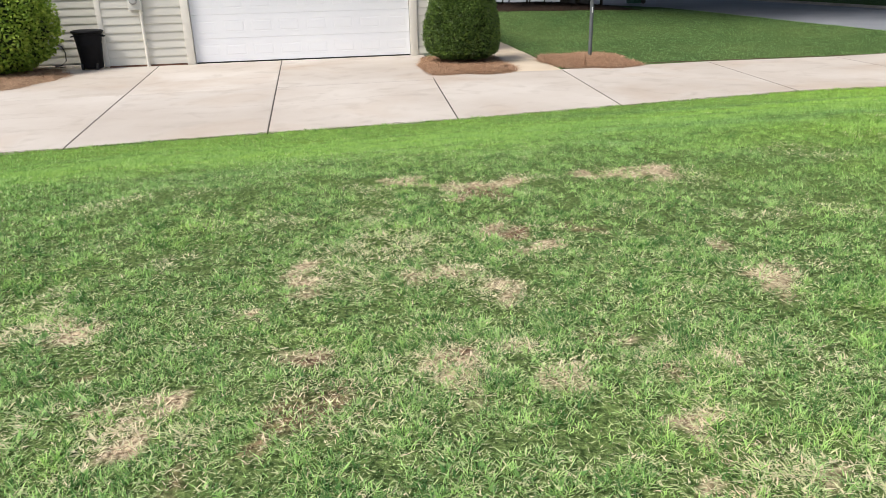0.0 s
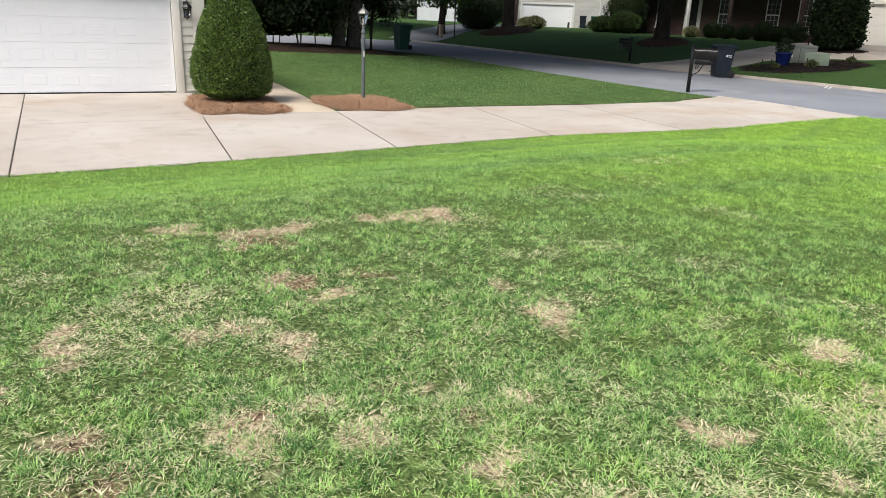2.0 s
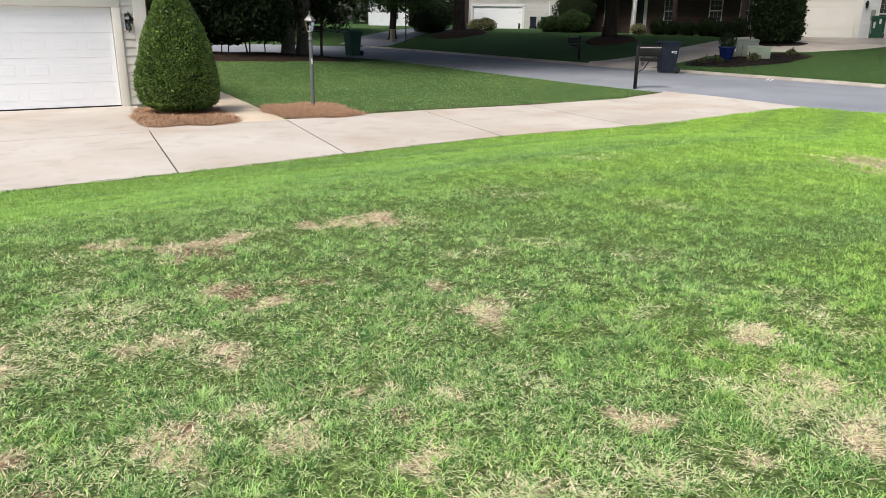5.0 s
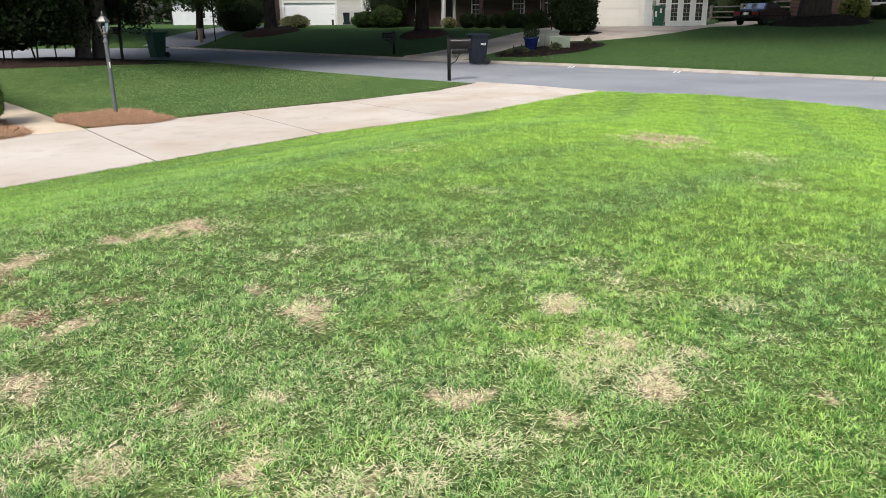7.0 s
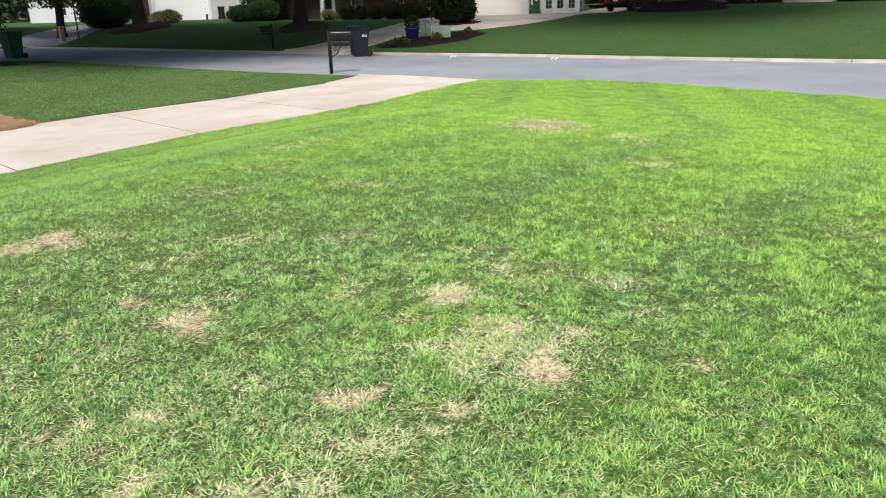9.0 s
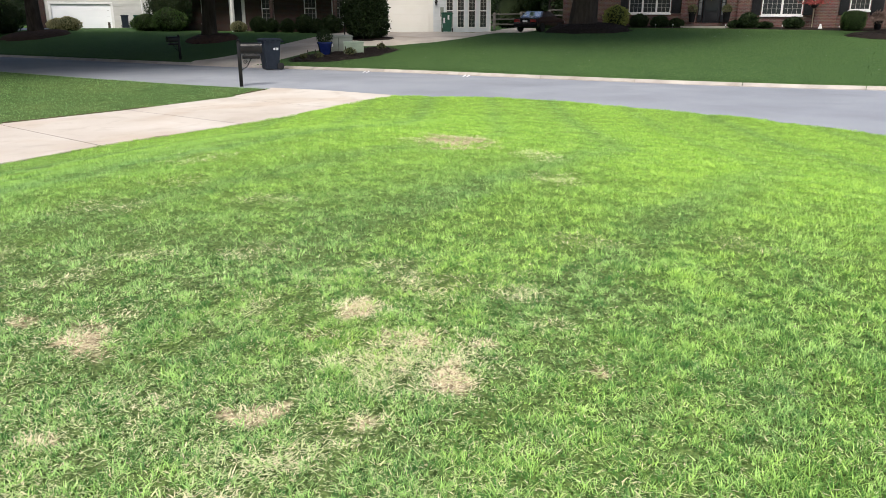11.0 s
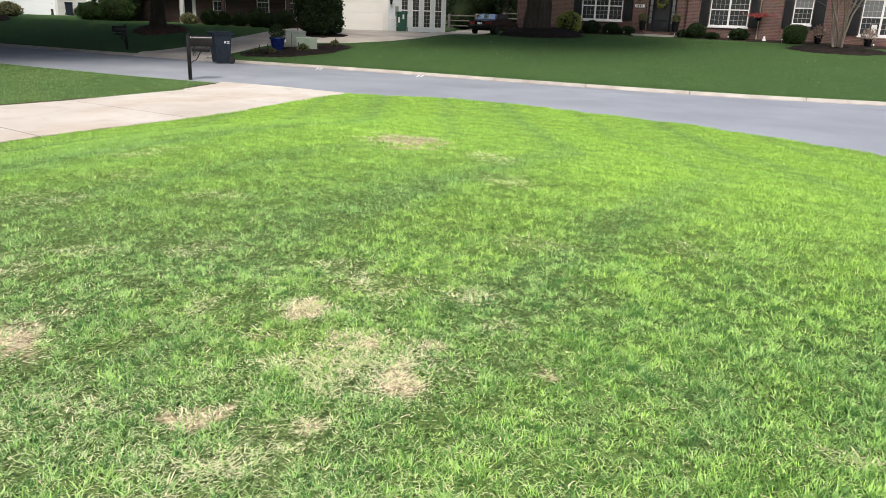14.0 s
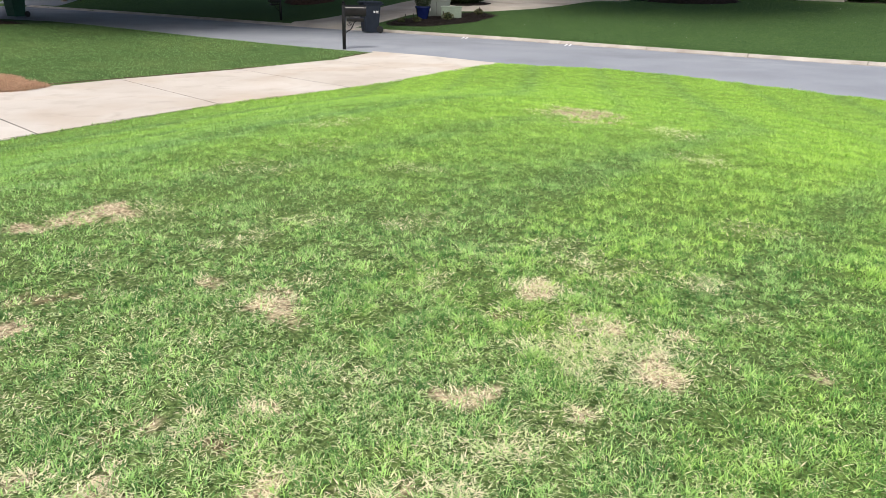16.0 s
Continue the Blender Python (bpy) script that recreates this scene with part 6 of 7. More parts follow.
# ---- trees ----
def tree(loc, r, h, crown_r, crown_z, label, seed, leaf, n_leaves=5000, size=0.28, lean=(0, 0), flare=1.7, trunk_mat=None, trunks=1, name="tree", clumps=16, flat=0.55, low=3.3, shade_shift=(0, 0)):
    t = thing(name, loc, label, "tree", "trees")
    rng = random.Random(seed)
    tips = []
    for k in range(trunks):
        off = (0.5 * r * math.cos(2.4 * k + seed), 0.5 * r * math.sin(2.4 * k + seed)) if trunks > 1 else (0, 0)
        spread = (0.16 if trunks < 5 else 0.27) if trunks > 1 else 0.0
        lx, ly = lean[0] + spread * math.cos(2.4 * k + seed), lean[1] + spread * math.sin(2.4 * k + seed)
        rr = r if trunks == 1 else r * 0.45
        bm = bmesh.new()
        zs = [-0.15, 0.0, 0.12, 0.35, 0.8, 1.6, 2.8, h * 0.55, h * 0.8]
        fl = [flare, flare, 1 + (flare - 1) * 0.55, 1 + (flare - 1) * 0.22, 1.03, 0.95, 0.88, 0.6, 0.3]
        sway = 0.05 if trunks < 5 else 0.13
        pts = [(off[0] + lx * z + sway * math.sin(z * 1.3 + seed + 2 * k), off[1] + ly * z + sway * math.cos(z * 1.5 + 2 * k), z) for z in zs]
        tube(bm, pts, [rr * q for q in fl], 16)
        for v in bm.verts:
            a = math.atan2(v.co.y - off[1], v.co.x - off[0])
            q = 1 + 0.09 * math.sin(5 * a + seed) * max(0.15, 1 - v.co.z) + 0.03 * math.sin(9 * a + v.co.z * 3)
            v.co.x, v.co.y = off[0] + lx * v.co.z + (v.co.x - off[0] - lx * v.co.z) * q, off[1] + ly * v.co.z + (v.co.y - off[1] - ly * v.co.z) * q
        part("trunk", bm, trunk_mat or bark, t)
        for i in range(5 if trunks == 1 else 3):
            z0 = h * rng.uniform(0.35, 0.7)
            a, ln = rng.uniform(0, 6.28), crown_r * rng.uniform(0.5, 0.85)
            p0 = Vector((off[0] + lx * z0, off[1] + ly * z0, z0))
            p2 = p0 + Vector((ln * math.cos(a), ln * math.sin(a), ln * rng.uniform(0.2, 0.6)))
            p1 = (p0 + p2) / 2 + Vector((0, 0, 0.1 * ln))
            part("limb", tube(bmesh.new(), [p0, p1, p2], [rr * 0.35, rr * 0.22, rr * 0.08], 7), trunk_mat or bark, t)
            tips.append(p2)
    g = np.random.default_rng(seed)
    cc = [np.array(p) for p in tips]
    # the offset moves an unseen crown to where its shade is wanted
    while len(cc) < clumps:
        d = g.normal(size=3)
        d /= np.linalg.norm(d)
        cc.append(np.array([lean[0] * h * 0.7 + shade_shift[0], lean[1] * h * 0.7 + shade_shift[1], crown_z]) + d * crown_r * np.array([0.8, 0.8, flat]) * g.uniform(0.4, 1.0))
    per = n_leaves // len(cc)
    pts = np.concatenate([c + g.normal(size=(per, 3)) * crown_r * g.uniform(0.16, 0.3) * np.array([1, 1, 0.7]) for c in cc])
    pts = pts[pts[:, 2] > low]
    leaves("crown", pts, size, leaf, t, g, 0.5, 0.55)
    return t


def on(x, y, dz=0.0):
    return (x, y, ground(x, y) + dz)


ring_mulch = mat("reddish_bark_mulch", (0.05, 0.03, 0.024), (0.14, 0.085, 0.066), 7, 0.95, 0.9, 45, 0.1, depth=0.03)
# crown pushed off its trunk, above view, to shade street and far lawn
tree(on(26.9, 33.0), 0.36, 15, 11.0, 7.8, "tall shade tree in a bark ring", 11, tree_leaf, 18000, 0.6, (-0.01, 0.0), clumps=70, flat=0.4, low=3.8, shade_shift=(-8.5, -4.5))
blob_bed("bark_ring", 26.7, 32.7, 1.25, 1.5, 0.3, ring_mulch, "brown bark ring round the shade tree", 12, ground, 2.0, needles=900, needle_mat=bark_chip, litter="loose bark chips", long=0.5)
# unseen crown pushed streetward to shade the lawn before the brick house
tree(on(40.9, 18.0), 0.74, 18, 9.5, 9.5, "massive old tree with a flared trunk in a bark mound", 13, tree_leaf, 14000, 0.55, (0.0, 0.01), 1.5, clumps=50, flat=0.4, low=4.6, shade_shift=(-8.5, -5.0))
blob_bed("bark_mound", 40.9, 17.7, 2.2, 2.35, 0.42, dark_mulch, "dark bark mound round the old tree", 14, ground, 2.0, needles=2500, needle_mat=bark_chip, litter="loose bark chips", long=0.5)
# crown set away from the trunk, out of view, to shade the bend
tree(on(25.9, 48.6), 0.42, 14, 9.5, 8.4, "dark-trunked tree by the bend", 15, shade_leaf, 14000, 0.58, clumps=50, low=5.2, shade_shift=(-9, -7))
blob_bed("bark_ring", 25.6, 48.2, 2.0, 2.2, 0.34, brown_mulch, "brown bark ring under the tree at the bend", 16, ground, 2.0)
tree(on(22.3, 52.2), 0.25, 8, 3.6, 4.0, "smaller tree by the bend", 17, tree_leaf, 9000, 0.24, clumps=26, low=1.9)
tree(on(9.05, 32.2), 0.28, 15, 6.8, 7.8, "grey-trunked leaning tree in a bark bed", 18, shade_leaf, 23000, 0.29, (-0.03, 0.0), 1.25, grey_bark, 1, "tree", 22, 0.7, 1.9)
# unseen crown spread towards the street to darken the road
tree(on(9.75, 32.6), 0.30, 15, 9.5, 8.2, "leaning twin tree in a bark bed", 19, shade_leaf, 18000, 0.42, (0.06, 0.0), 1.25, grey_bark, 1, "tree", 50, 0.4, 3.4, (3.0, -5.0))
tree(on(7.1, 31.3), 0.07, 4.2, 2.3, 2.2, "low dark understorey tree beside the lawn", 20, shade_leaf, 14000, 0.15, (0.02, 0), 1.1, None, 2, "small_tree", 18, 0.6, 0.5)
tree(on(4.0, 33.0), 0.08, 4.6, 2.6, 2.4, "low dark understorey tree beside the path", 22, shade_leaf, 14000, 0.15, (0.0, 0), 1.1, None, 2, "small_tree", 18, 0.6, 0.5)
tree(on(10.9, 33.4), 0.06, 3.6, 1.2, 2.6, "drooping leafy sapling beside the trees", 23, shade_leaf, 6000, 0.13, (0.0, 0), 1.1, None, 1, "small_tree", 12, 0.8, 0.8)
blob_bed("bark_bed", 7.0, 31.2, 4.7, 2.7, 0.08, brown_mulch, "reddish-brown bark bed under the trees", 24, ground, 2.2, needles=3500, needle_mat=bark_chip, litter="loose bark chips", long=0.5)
tree(on(41.0, 2.5), 0.1, 4.8, 2.5, 4.6, "multi-stemmed tree with smooth pale bark", 25, tree_leaf, 6000, 0.13, (0, 0), 1.2, pale_bark, 7, "crape_myrtle", 30, 0.6, 2.7)
blob_bed("bark_ring", 40.7, 2.5, 1.9, 2.2, 0.16, dark_mulch, "dark bark ring under the pale-barked tree", 26, ground, 2.0, needles=1500, needle_mat=bark_chip, litter="loose bark chips", long=0.5)
# the first four crowns are widened to shade the grass by the bend
for i, (x, y, r, h) in enumerate(((16.5, 56.5, 0.22, 9), (13.5, 60.0, 0.3, 10), (28.0, 60.0, 0.25, 9), (9.0, 62.0, 0.25, 9), (46.5, 33.5, 0.25, 10), (55.0, 27.0, 0.28, 10), (58.5, 23.0, 0.2, 9), (53.5, 20.5, 0.16, 8))):
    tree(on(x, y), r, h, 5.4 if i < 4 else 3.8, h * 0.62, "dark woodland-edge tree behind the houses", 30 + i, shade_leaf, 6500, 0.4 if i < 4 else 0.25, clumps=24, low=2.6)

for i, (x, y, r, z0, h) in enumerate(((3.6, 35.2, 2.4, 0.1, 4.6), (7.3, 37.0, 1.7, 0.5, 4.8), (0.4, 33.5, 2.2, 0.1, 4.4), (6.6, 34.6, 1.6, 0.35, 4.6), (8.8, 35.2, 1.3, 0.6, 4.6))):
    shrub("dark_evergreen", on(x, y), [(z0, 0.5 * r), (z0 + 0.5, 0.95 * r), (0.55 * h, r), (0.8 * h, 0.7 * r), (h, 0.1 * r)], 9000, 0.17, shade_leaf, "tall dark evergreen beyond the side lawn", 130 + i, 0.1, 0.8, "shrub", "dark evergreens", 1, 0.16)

for i, (x, y) in enumerate(((57.5, 26.0), (56.5, 21.0), (58.0, 31.0))):
    shrub("dark_evergreen", on(x, y), [(0.05, 2.0), (0.8, 3.0), (2.6, 3.2), (4.2, 2.2), (5.4, 0.3)], 4000, 0.3, shade_leaf, "tall dark evergreen behind the rail fence", 140 + i, 0.12, 0.88, "shrub", "dark evergreens", 1, 0.12)

# ---- shrubs across the street ----
big = shrub("tall_evergreen", on(30.0, 24.9), [(0.0, 0.45), (0.25, 0.9), (0.8, 1.1), (1.6, 1.1), (2.4, 0.98), (3.1, 0.7), (3.6, 0.1)], 9000, 0.16, shade_leaf, "tall dark glossy evergreen by the garage", 41, 0.09, 0.72, fuzz=0.16)
blob_bed("bark_ring", 30.2, 24.7, 1.5, 1.3, 0.08, dark_mulch, "dark bark under the evergreen", 42, ground, 2.0)
for i, (x, y, r, h, leaf, text) in enumerate((
        (33.1, 36.1, 0.5, 0.95, shade_leaf, "rounded dark shrub by the shaded porch"), (33.0, 34.8, 0.42, 0.8, shade_leaf, "small rounded dark shrub by the porch"), (33.2, 33.7, 0.45, 0.8, shade_leaf, "rounded dark foundation shrub by brick"),
        (33.1, 32.2, 0.55, 1.05, shade_leaf, "clipped dark foundation shrub by brick"), (32.8, 30.9, 0.45, 0.8, shade_leaf, "rounded dark shrub by the wall"), (32.4, 29.4, 0.6, 1.0, shade_leaf, "dark spreading shrub by the wall"),
        (33.0, 37.8, 0.5, 0.65, pale_bush_leaf, "pale flowering shrub by the porch"), (32.0, 43.4, 1.1, 1.5, tree_leaf, "loose green shrub by the house"), (31.6, 45.3, 1.0, 1.1, tree_leaf, "spreading green shrub by the house"), (33.0, 44.6, 1.4, 3.2, shade_leaf, "tall dark evergreen shrub beside grey siding"),
        (29.6, 51.3, 0.8, 0.95, pale_bush_leaf, "pale rounded shrub on the rise"), (29.1, 51.7, 0.65, 0.85, pale_bush_leaf, "pale low shrub on the rise"), (26.5, 54.6, 1.9, 2.6, shade_leaf, "broad dark shrub beyond the bend"), (17.5, 62.5, 1.6, 1.4, tree_leaf, "green shrub before the far house"),
        (43.3, 17.0, 0.75, 1.3, gold_leaf, "yellow-green shrub by the brick wall"), (44.4, 16.0, 0.55, 0.75, shade_leaf, "small dark shrub under the window"), (44.5, 14.8, 0.5, 0.65, shade_leaf, "low green shrub under the window"), (44.6, 13.9, 0.4, 0.5, shade_leaf, "small dark shrub by the step"),
        (44.4, 9.9, 0.5, 0.85, shade_leaf, "green shrub by the porch pier"), (44.5, 10.6, 0.35, 0.4, shade_leaf, "low dark shrub by the step"), (44.5, 7.6, 0.5, 0.6, shade_leaf, "spreading green shrub under the window"), (44.4, 9.0, 0.4, 0.35, shade_leaf, "low dark groundcover shrub"))):
    shrub("foundation_shrub", on(x, y), [(0.02, 0.55 * r), (0.25 * h, 0.95 * r), (0.55 * h, r), (0.8 * h, 0.75 * r), (h, 0.12 * r)], int(900 + 900 * r * h), 0.12, leaf, text, 50 + i, 0.09, 0.8, "shrub", "foundation shrubs", 2, 0.12)
shrub("boxwood", on(44.0, 4.75), [(0.05, 0.45), (0.2, 0.56), (0.65, 0.6), (0.88, 0.48), (0.96, 0.15)], 2600, 0.06, tree_leaf, "clipped rounded boxwood by the wall", 85, 0.03, 0.9)
bed = draped("foundation_bed", [(44.0, 18.3), (43.9, 14.0), (44.0, 13.3)], [(45.49, 18.3), (45.49, 14.0), (45.49, 13.3)], dark_mulch, "dark bark strip along the brick wall", 0.03)
bed = draped("foundation_bed", [(44.0, 10.9), (43.7, 6.0), (43.6, -3.0)], [(45.49, 10.9), (45.49, 6.0), (45.49, -3.0)], dark_mulch, "dark bark strip along the brick wall", 0.03)


def planter(lx, out, leaf, label, seed, h=0.45, size=0.3, dz=0.0):
    x, y, z = at_brick(lx, out)
    t = thing("planter", (x, y, z + dz), label, "planter", "planters")
    part("pot", lathe(bmesh.new(), [(0.13, 0.0), (0.15, 0.02), (0.2, h), (0.23, h + 0.01), (0.23, h + 0.05), (0.19, h + 0.05), (0.01, h + 0.02)], 16), black_plastic, t)
    g = np.random.default_rng(seed)
    d = g.normal(size=(420, 3))
    d /= np.linalg.norm(d, axis=1)[:, None]
    leaves("plant", d * g.uniform(0.5, 1.0, 420)[:, None] * size + np.array([0, 0, h + 0.2]), 0.1, leaf, t, g)
    return t


planter(6.95, 0.75, low_leaf, "black planter with green plant on the porch step", 91, 0.5, 0.3, 0.28)
planter(8.85, 0.75, low_leaf, "black planter with green plant on the porch step", 92, 0.5, 0.3, 0.28)
planter(16.3, 0.9, flower_pale, "dark planter with faded flowers", 93, 0.4, 0.4)
planter(18.6, 0.9, flower_pale, "dark planter with faded flowers", 94, 0.35, 0.4)
basket = thing("hanging_basket", (BX - 0.55, BY - 13.2, BZ + 1.25), "dark hanging basket of red flowers on a hook", "hanging basket")
part("basket", lathe(bmesh.new(), [(0.06, -0.2), (0.16, -0.14), (0.22, 0.0), (0.2, 0.0), (0.02, -0.02)], 14), black_metal, basket)
g = np.random.default_rng(95)
leaves("flowers", g.normal(size=(260, 3)) * np.array([0.16, 0.36, 0.06]) + np.array([0, 0, 0.1]), 0.1, flower_red, basket, g)["kind"] = "stuff"
part("hook", tube(bmesh.new(), [(0.0, 0.0, 0.0), (0.0, 0.0, 0.75), (0.15, 0, 0.85), (0.33, 0, 0.82)], 0.01, 5), black_metal, basket)
figure = thing("garden_ornament", at_brick(13.7, 1.0), "small white garden ornament by the brick wall", "ornament")
part("body", lathe(bmesh.new(), [(0.07, 0), (0.10, 0.03), (0.085, 0.10), (0.05, 0.16), (0.06, 0.2), (0.04, 0.25), (0.01, 0.27)], 12), white_paint, figure)
for i, (lx, out) in enumerate(((5.2, 1.7), (6.2, 1.7), (9.1, 1.7), (12.0, 1.8), (14.7, 1.9), (18.9, 1.9))):
    t = thing("path_light", at_brick(lx, out), "small pale garden path light", "path light", "path lights")
    part("stake", tube(bmesh.new(), [(0, 0, -0.05), (0, 0, 0.17)], 0.01, 6), grey_metal, t)
    part("cap", lathe(bmesh.new(), [(0.02, 0.16), (0.03, 0.2), (0.035, 0.22), (0.01, 0.24)], 10), white_paint, t)

# ---- lamp on a thin pole by the evergreen ----
lit = bpy.data.materials.new("lit_globe")
lit.use_nodes = True
lit.node_tree.nodes["Principled BSDF"].inputs["Emission Color"].default_value = (1, 0.93, 0.8, 1)
lit.node_tree.nodes["Principled BSDF"].inputs["Emission Strength"].default_value = 2.0
yl = thing("yard_lamp", on(29.35, 25.75), "thin dark yard lamp with a small lit globe", "lamp post")
part("pole", tube(bmesh.new(), [(0, 0, -0.1), (0, 0, 1.6)], 0.028, 8), black_metal, yl)
part("globe", lathe(bmesh.new(), [(0.02, 1.6), (0.07, 1.66), (0.085, 1.72), (0.06, 1.79), (0.01, 1.82)], 12), lit, yl, "small lit globe")
part("cap", lathe(bmesh.new(), [(0.09, 1.81), (0.06, 1.86), (0.01, 1.9)], 10), black_metal, yl)
wp = thing("marker_post", on(20.9, 49.0), "short pale wooden marker post on the verge", "post")
part("post", box(bmesh.new(), -0.13, 0.13, -0.13, 0.13, -0.1, 0.85, 0.02), post_wood, wp)
part("cap", box(bmesh.new(), -0.17, 0.17, -0.17, 0.17, 0.85, 0.93, 0.02), post_wood, wp)
sp = thing("street_sign", on(21.6, 48.3), "thin dark sign pole on the verge", "sign")
part("pole", tube(bmesh.new(), [(0, 0, -0.1), (0, 0, 2.9)], 0.04, 8), black_metal, sp)
part("blade", one_box(-0.02, 0.02, -0.4, 0.4, 2.6, 2.8), black_metal, sp)

# ---- rail fence ----
fence = thing("rail_fence", (50.5, 18.0, 0), "weathered three-rail wooden fence", "fence")
for i in range(8):
    y = 2.3 * i
    z = ground(50.5, 18 + y)
    part("post", box(bmesh.new(), -0.08, 0.08, y - 0.08, y + 0.08, z - 0.2, z + 1.2, 0.015), rail_wood, fence)
    if i < 7:
        for k in range(3):
            bm = bmesh.new()
            tube(bm, [(0, y + 0.04, z + 0.3 + 0.36 * k), (0.01, y + 1.15, z + 0.29 + 0.36 * k), (0, y + 2.26, z + 0.3 + 0.36 * k)], [0.05, 0.065, 0.05], 6)
            part("rail", bm, rail_wood, fence)


# ---- parked car ----
def sedan(loc, rz, label):
    """A notchback saloon, nose towards local plus x, 4.6 long."""
    t = thing("parked_car", loc, label, "car", rz=rz)
    W = 0.86
    bm = bmesh.new()
    side = [(-2.25, 0.42, 0.96), (-2.28, 0.62, 0.98), (-2.2, 0.93, 0.95), (-1.45, 0.99, 0.95), (-0.9, 0.99, 0.97), (0.75, 0.97, 0.97), (1.5, 0.9, 0.94), (2.15, 0.76, 0.9), (2.28, 0.55, 0.92), (2.22, 0.32, 0.9), (1.4, 0.24, 0.95), (-1.4, 0.24, 0.95), (-2.1, 0.3, 0.93)]
    l_ = [bm.verts.new((x, -W * k, z)) for x, z, k in side]
    r_ = [bm.verts.new((x, W * k, z)) for x, z, k in side]
    n = len(side)
    for k in range(n):
        bm.faces.new((l_[k], l_[(k + 1) % n], r_[(k + 1) % n], r_[k]))
    bm.faces.new(l_)
    bm.faces.new(r_)
    bmesh.ops.bevel(bm, geom=list(bm.edges), offset=0.045, segments=2, affect="EDGES")
    part("body", bm, car_paint, t)
    bm = bmesh.new()
    a = [bm.verts.new(p) for p in ((-1.5, -0.78, 0.97), (1.0, -0.78, 0.96), (1.0, 0.78, 0.96), (-1.5, 0.78, 0.97))]
    b = [bm.verts.new(p) for p in ((-0.95, -0.6, 1.38), (0.25, -0.6, 1.4), (0.25, 0.6, 1.4), (-0.95, 0.6, 1.38))]
    for k in range(4):
        bm.faces.new((a[k], a[(k + 1) % 4], b[(k + 1) % 4], b[k]))
    bm.faces.new(b)
    bmesh.ops.bevel(bm, geom=list(bm.edges), offset=0.03, segments=2, affect="EDGES")
    cabin = part("cabin", bm, car_paint, t)

    def pane(quad, name):
        bm = bmesh.new()
        q = [Vector(p) for p in quad]
        nr = (q[1] - q[0]).cross(q[2] - q[0]).normalized() * 0.008
        f, k = [bm.verts.new(p + nr) for p in q], [bm.verts.new(p - nr) for p in q]
        bm.faces.new(f)
        bm.faces.new(k)
        for i in range(4):
            bm.faces.new((f[i], f[(i + 1) % 4], k[(i + 1) % 4], k[i]))
        part(name, bm, pane_bright if name == "rear_window" else pane_dark, cabin)

    pane([(-1.43, -0.66, 1.02), (-1.43, 0.66, 1.02), (-1.02, 0.52, 1.345), (-1.02, -0.52, 1.345)], "rear_window")
    pane([(0.92, -0.66, 1.02), (0.92, 0.66, 1.02), (0.34, 0.52, 1.36), (0.34, -0.52, 1.36)], "windscreen")
    for s in (-1, 1):
        pane([(-1.15, s * 0.755, 1.03), (-0.35, s * 0.755, 1.03), (-0.35, s * 0.622, 1.35), (-0.86, s * 0.622, 1.35)], "side_window")
        pane([(-0.27, s * 0.755, 1.03), (0.72, s * 0.755, 1.03), (0.2, s * 0.622, 1.35), (-0.27, s * 0.622, 1.35)], "side_window")
        part("tail_lamp", one_box(-2.29, -2.22, s * 0.38, s * 0.78, 0.66, 0.84, 0.015), tail_red, t)
        part("head_lamp", one_box(2.16, 2.25, s * 0.45, s * 0.76, 0.58, 0.7, 0.015), white_mark, t)
        part("mirror", box(bmesh.new(), 0.55, 0.68, s * 0.84, s * 0.98, 0.98, 1.08, 0.02), car_paint, t)
        for x in (-1.38, 1.4):
            bm = lathe(bmesh.new(), [(0.19, -0.1), (0.3, -0.1), (0.315, -0.07), (0.315, 0.07), (0.3, 0.1), (0.19, 0.1)], 22)
            bm.transform(Matrix.Translation((x, s * 0.76, 0.315)) @ pose(0, 0, 0, 90, 0, 0))
            wheel = part("wheel", bm, black_rubber, t)
            bm = lathe(bmesh.new(), [(0.195, -0.09), (0.19, 0.095), (0.06, 0.1), (0.01, 0.105)], 18)
            bm.transform(Matrix.Translation((x, s * 0.76, 0.315)) @ pose(0, 0, 0, 90 if s < 0 else -90, 0, 0))
            part("rim", bm, chrome, wheel)
    part("rear_bumper", box(bmesh.new(), -2.36, -2.2, -0.8, 0.8, 0.36, 0.56, 0.03), black_plastic, t)
    part("licence_plate", one_box(-2.31, -2.27, -0.16, 0.16, 0.66, 0.8), white_mark, t, "pale plate without writing")
    part("side_strip", one_box(-2.0, 2.0, -0.86, -0.835, 0.58, 0.62), black_plastic, t)
    return t


cx, cy = 42.9, 21.75
sedan((cx, cy, ground(cx, cy) + 0.03), 2, "dark plum saloon parked beyond the old tree").scale = (0.93, 0.92, 0.86)

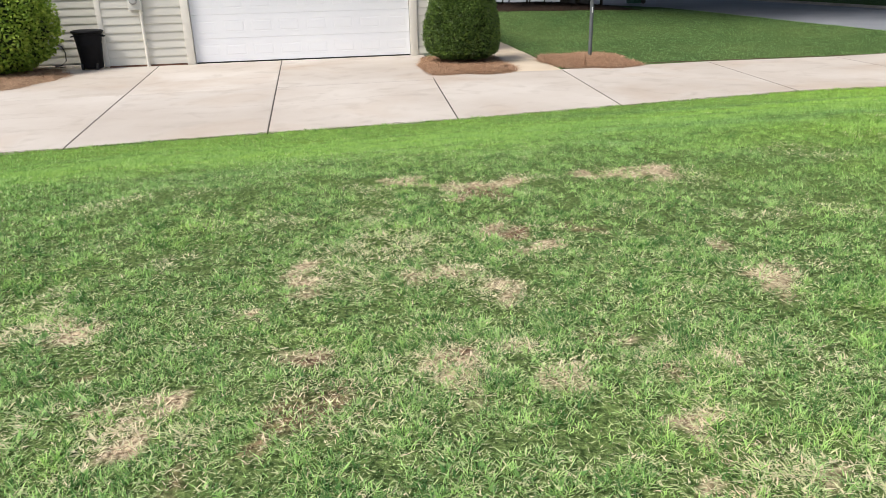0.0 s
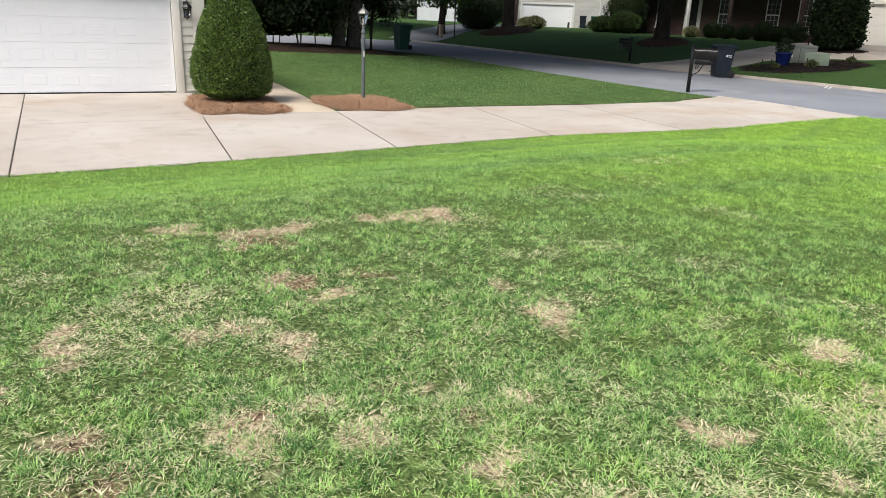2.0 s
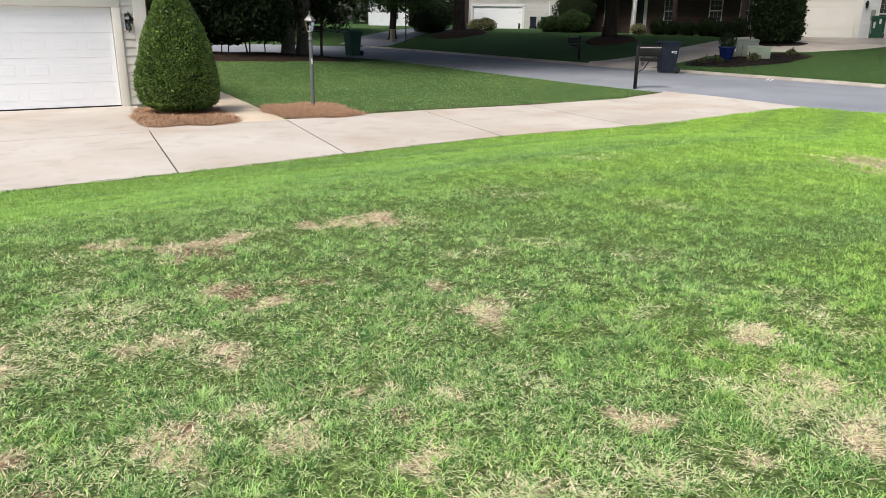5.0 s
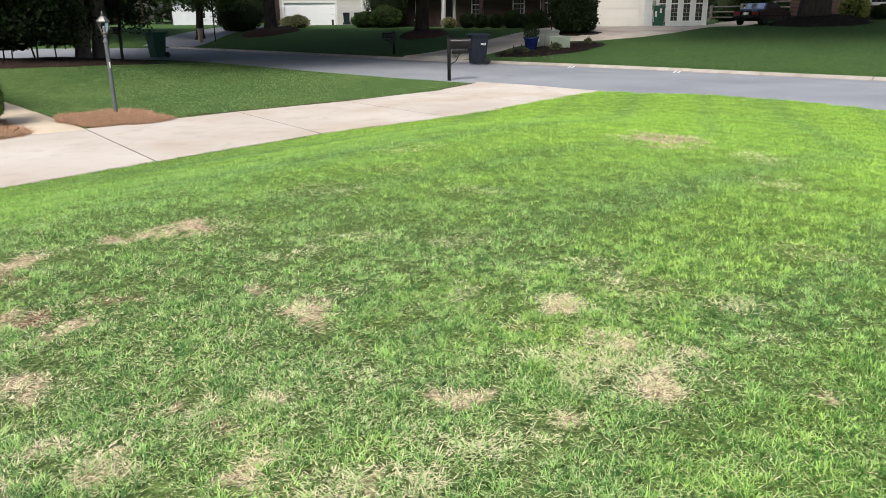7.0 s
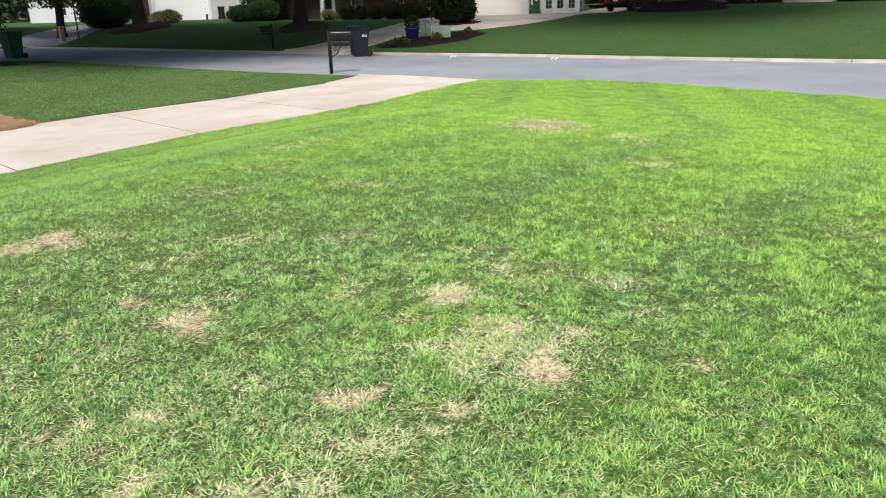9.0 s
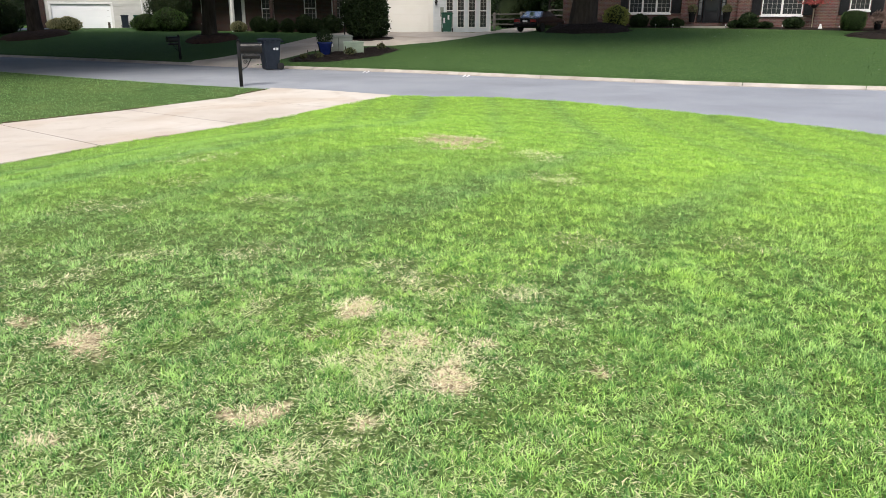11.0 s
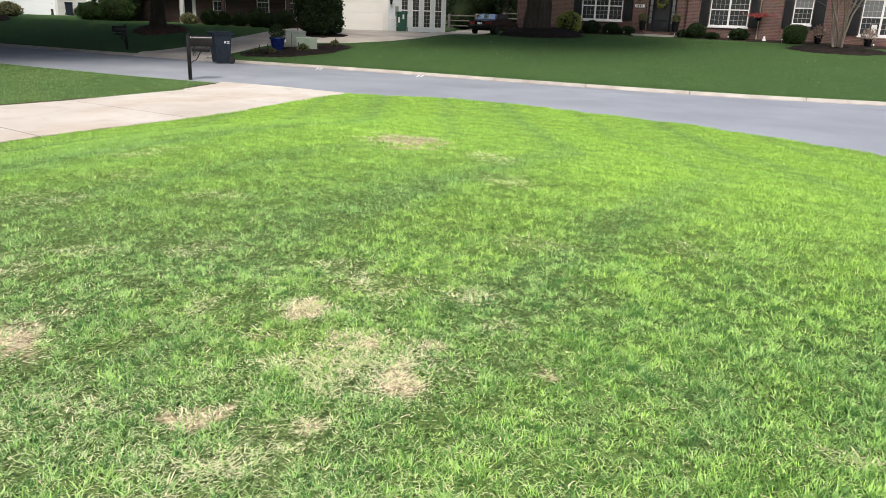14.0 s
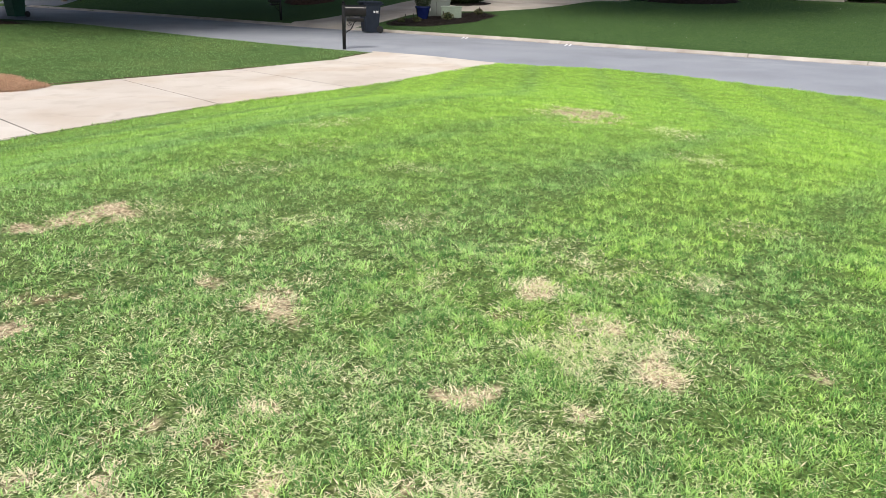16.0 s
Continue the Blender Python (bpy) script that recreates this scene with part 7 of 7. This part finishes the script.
# ---- paint marks across the gutter ----
for y, rz in ((17.45, 34), (13.45, 27)):
    marks = thing("paint_mark", (bend(KERB_FAR, y) - 0.2, y, ROAD_Z + 0.014), "pair of white paint strokes across the gutter", "paint mark", "paint marks", "structure", rz)
    for k in (0, 1):
        part("stroke", one_box(-0.85, 0.1, 0.13 * k, 0.13 * k + 0.05, -0.014, 0.003), white_mark, marks)

# ---- fallen petals on the far lawn ----
g = np.random.default_rng(111)
n = 70
px, py = g.uniform(24, 43, n), g.uniform(0, 20, n)
c = np.stack([px, py, [ground(a, b) + 0.04 for a, b in zip(px, py)]], 1)
v = np.stack([c + np.array(o) * g.uniform(0.18, 0.45, n)[:, None] for o in ((-0.035, -0.03, 0), (0.035, -0.02, 0.02), (0.03, 0.035, 0.03), (-0.03, 0.03, 0.01))], 1).reshape(-1, 3)
petals = mesh_of("fallen_petals", v, np.arange(n)[:, None] * 4 + np.array([[0, 1, 2, 3]]), white_mark)
tagged(petals, "scattered pale petals and leaf bits on the far lawn", "petals", kind="stuff")

# ---- woods behind the houses ----
g = np.random.default_rng(121)
n = 26000
ang = g.uniform(radians(-6), radians(100), n)
dist = np.where(np.abs(ang - radians(69)) < radians(8), g.uniform(97, 112, n), g.uniform(78, 105, n))
wx, wy = dist * np.cos(ang), dist * np.sin(ang) + 4
wz = 1.0 + g.uniform(0, 1, n) ** 1.2 * (11 + 3 * np.sin(ang * 17) + 2 * np.sin(ang * 41))
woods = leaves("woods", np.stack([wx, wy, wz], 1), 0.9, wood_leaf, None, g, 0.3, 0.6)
tagged(woods, "dark far woods closing the view", "woods", kind="stuff")
bm = bmesh.new()
for i in range(60):
    a = radians(-6 + 106 * i / 60)
    d = 76 + 6 * math.sin(i * 2.3) + (22 if abs(a - radians(69)) < radians(8) else 0)
    tube(bm, [(d * math.cos(a), d * math.sin(a) + 4, 0.8), (d * math.cos(a) + 0.2, d * math.sin(a) + 4, 9)], [0.22, 0.12], 7)
tagged(finish("wood_trunks", bm, bark), "dark trunks at the woods' edge", "woods", kind="stuff")
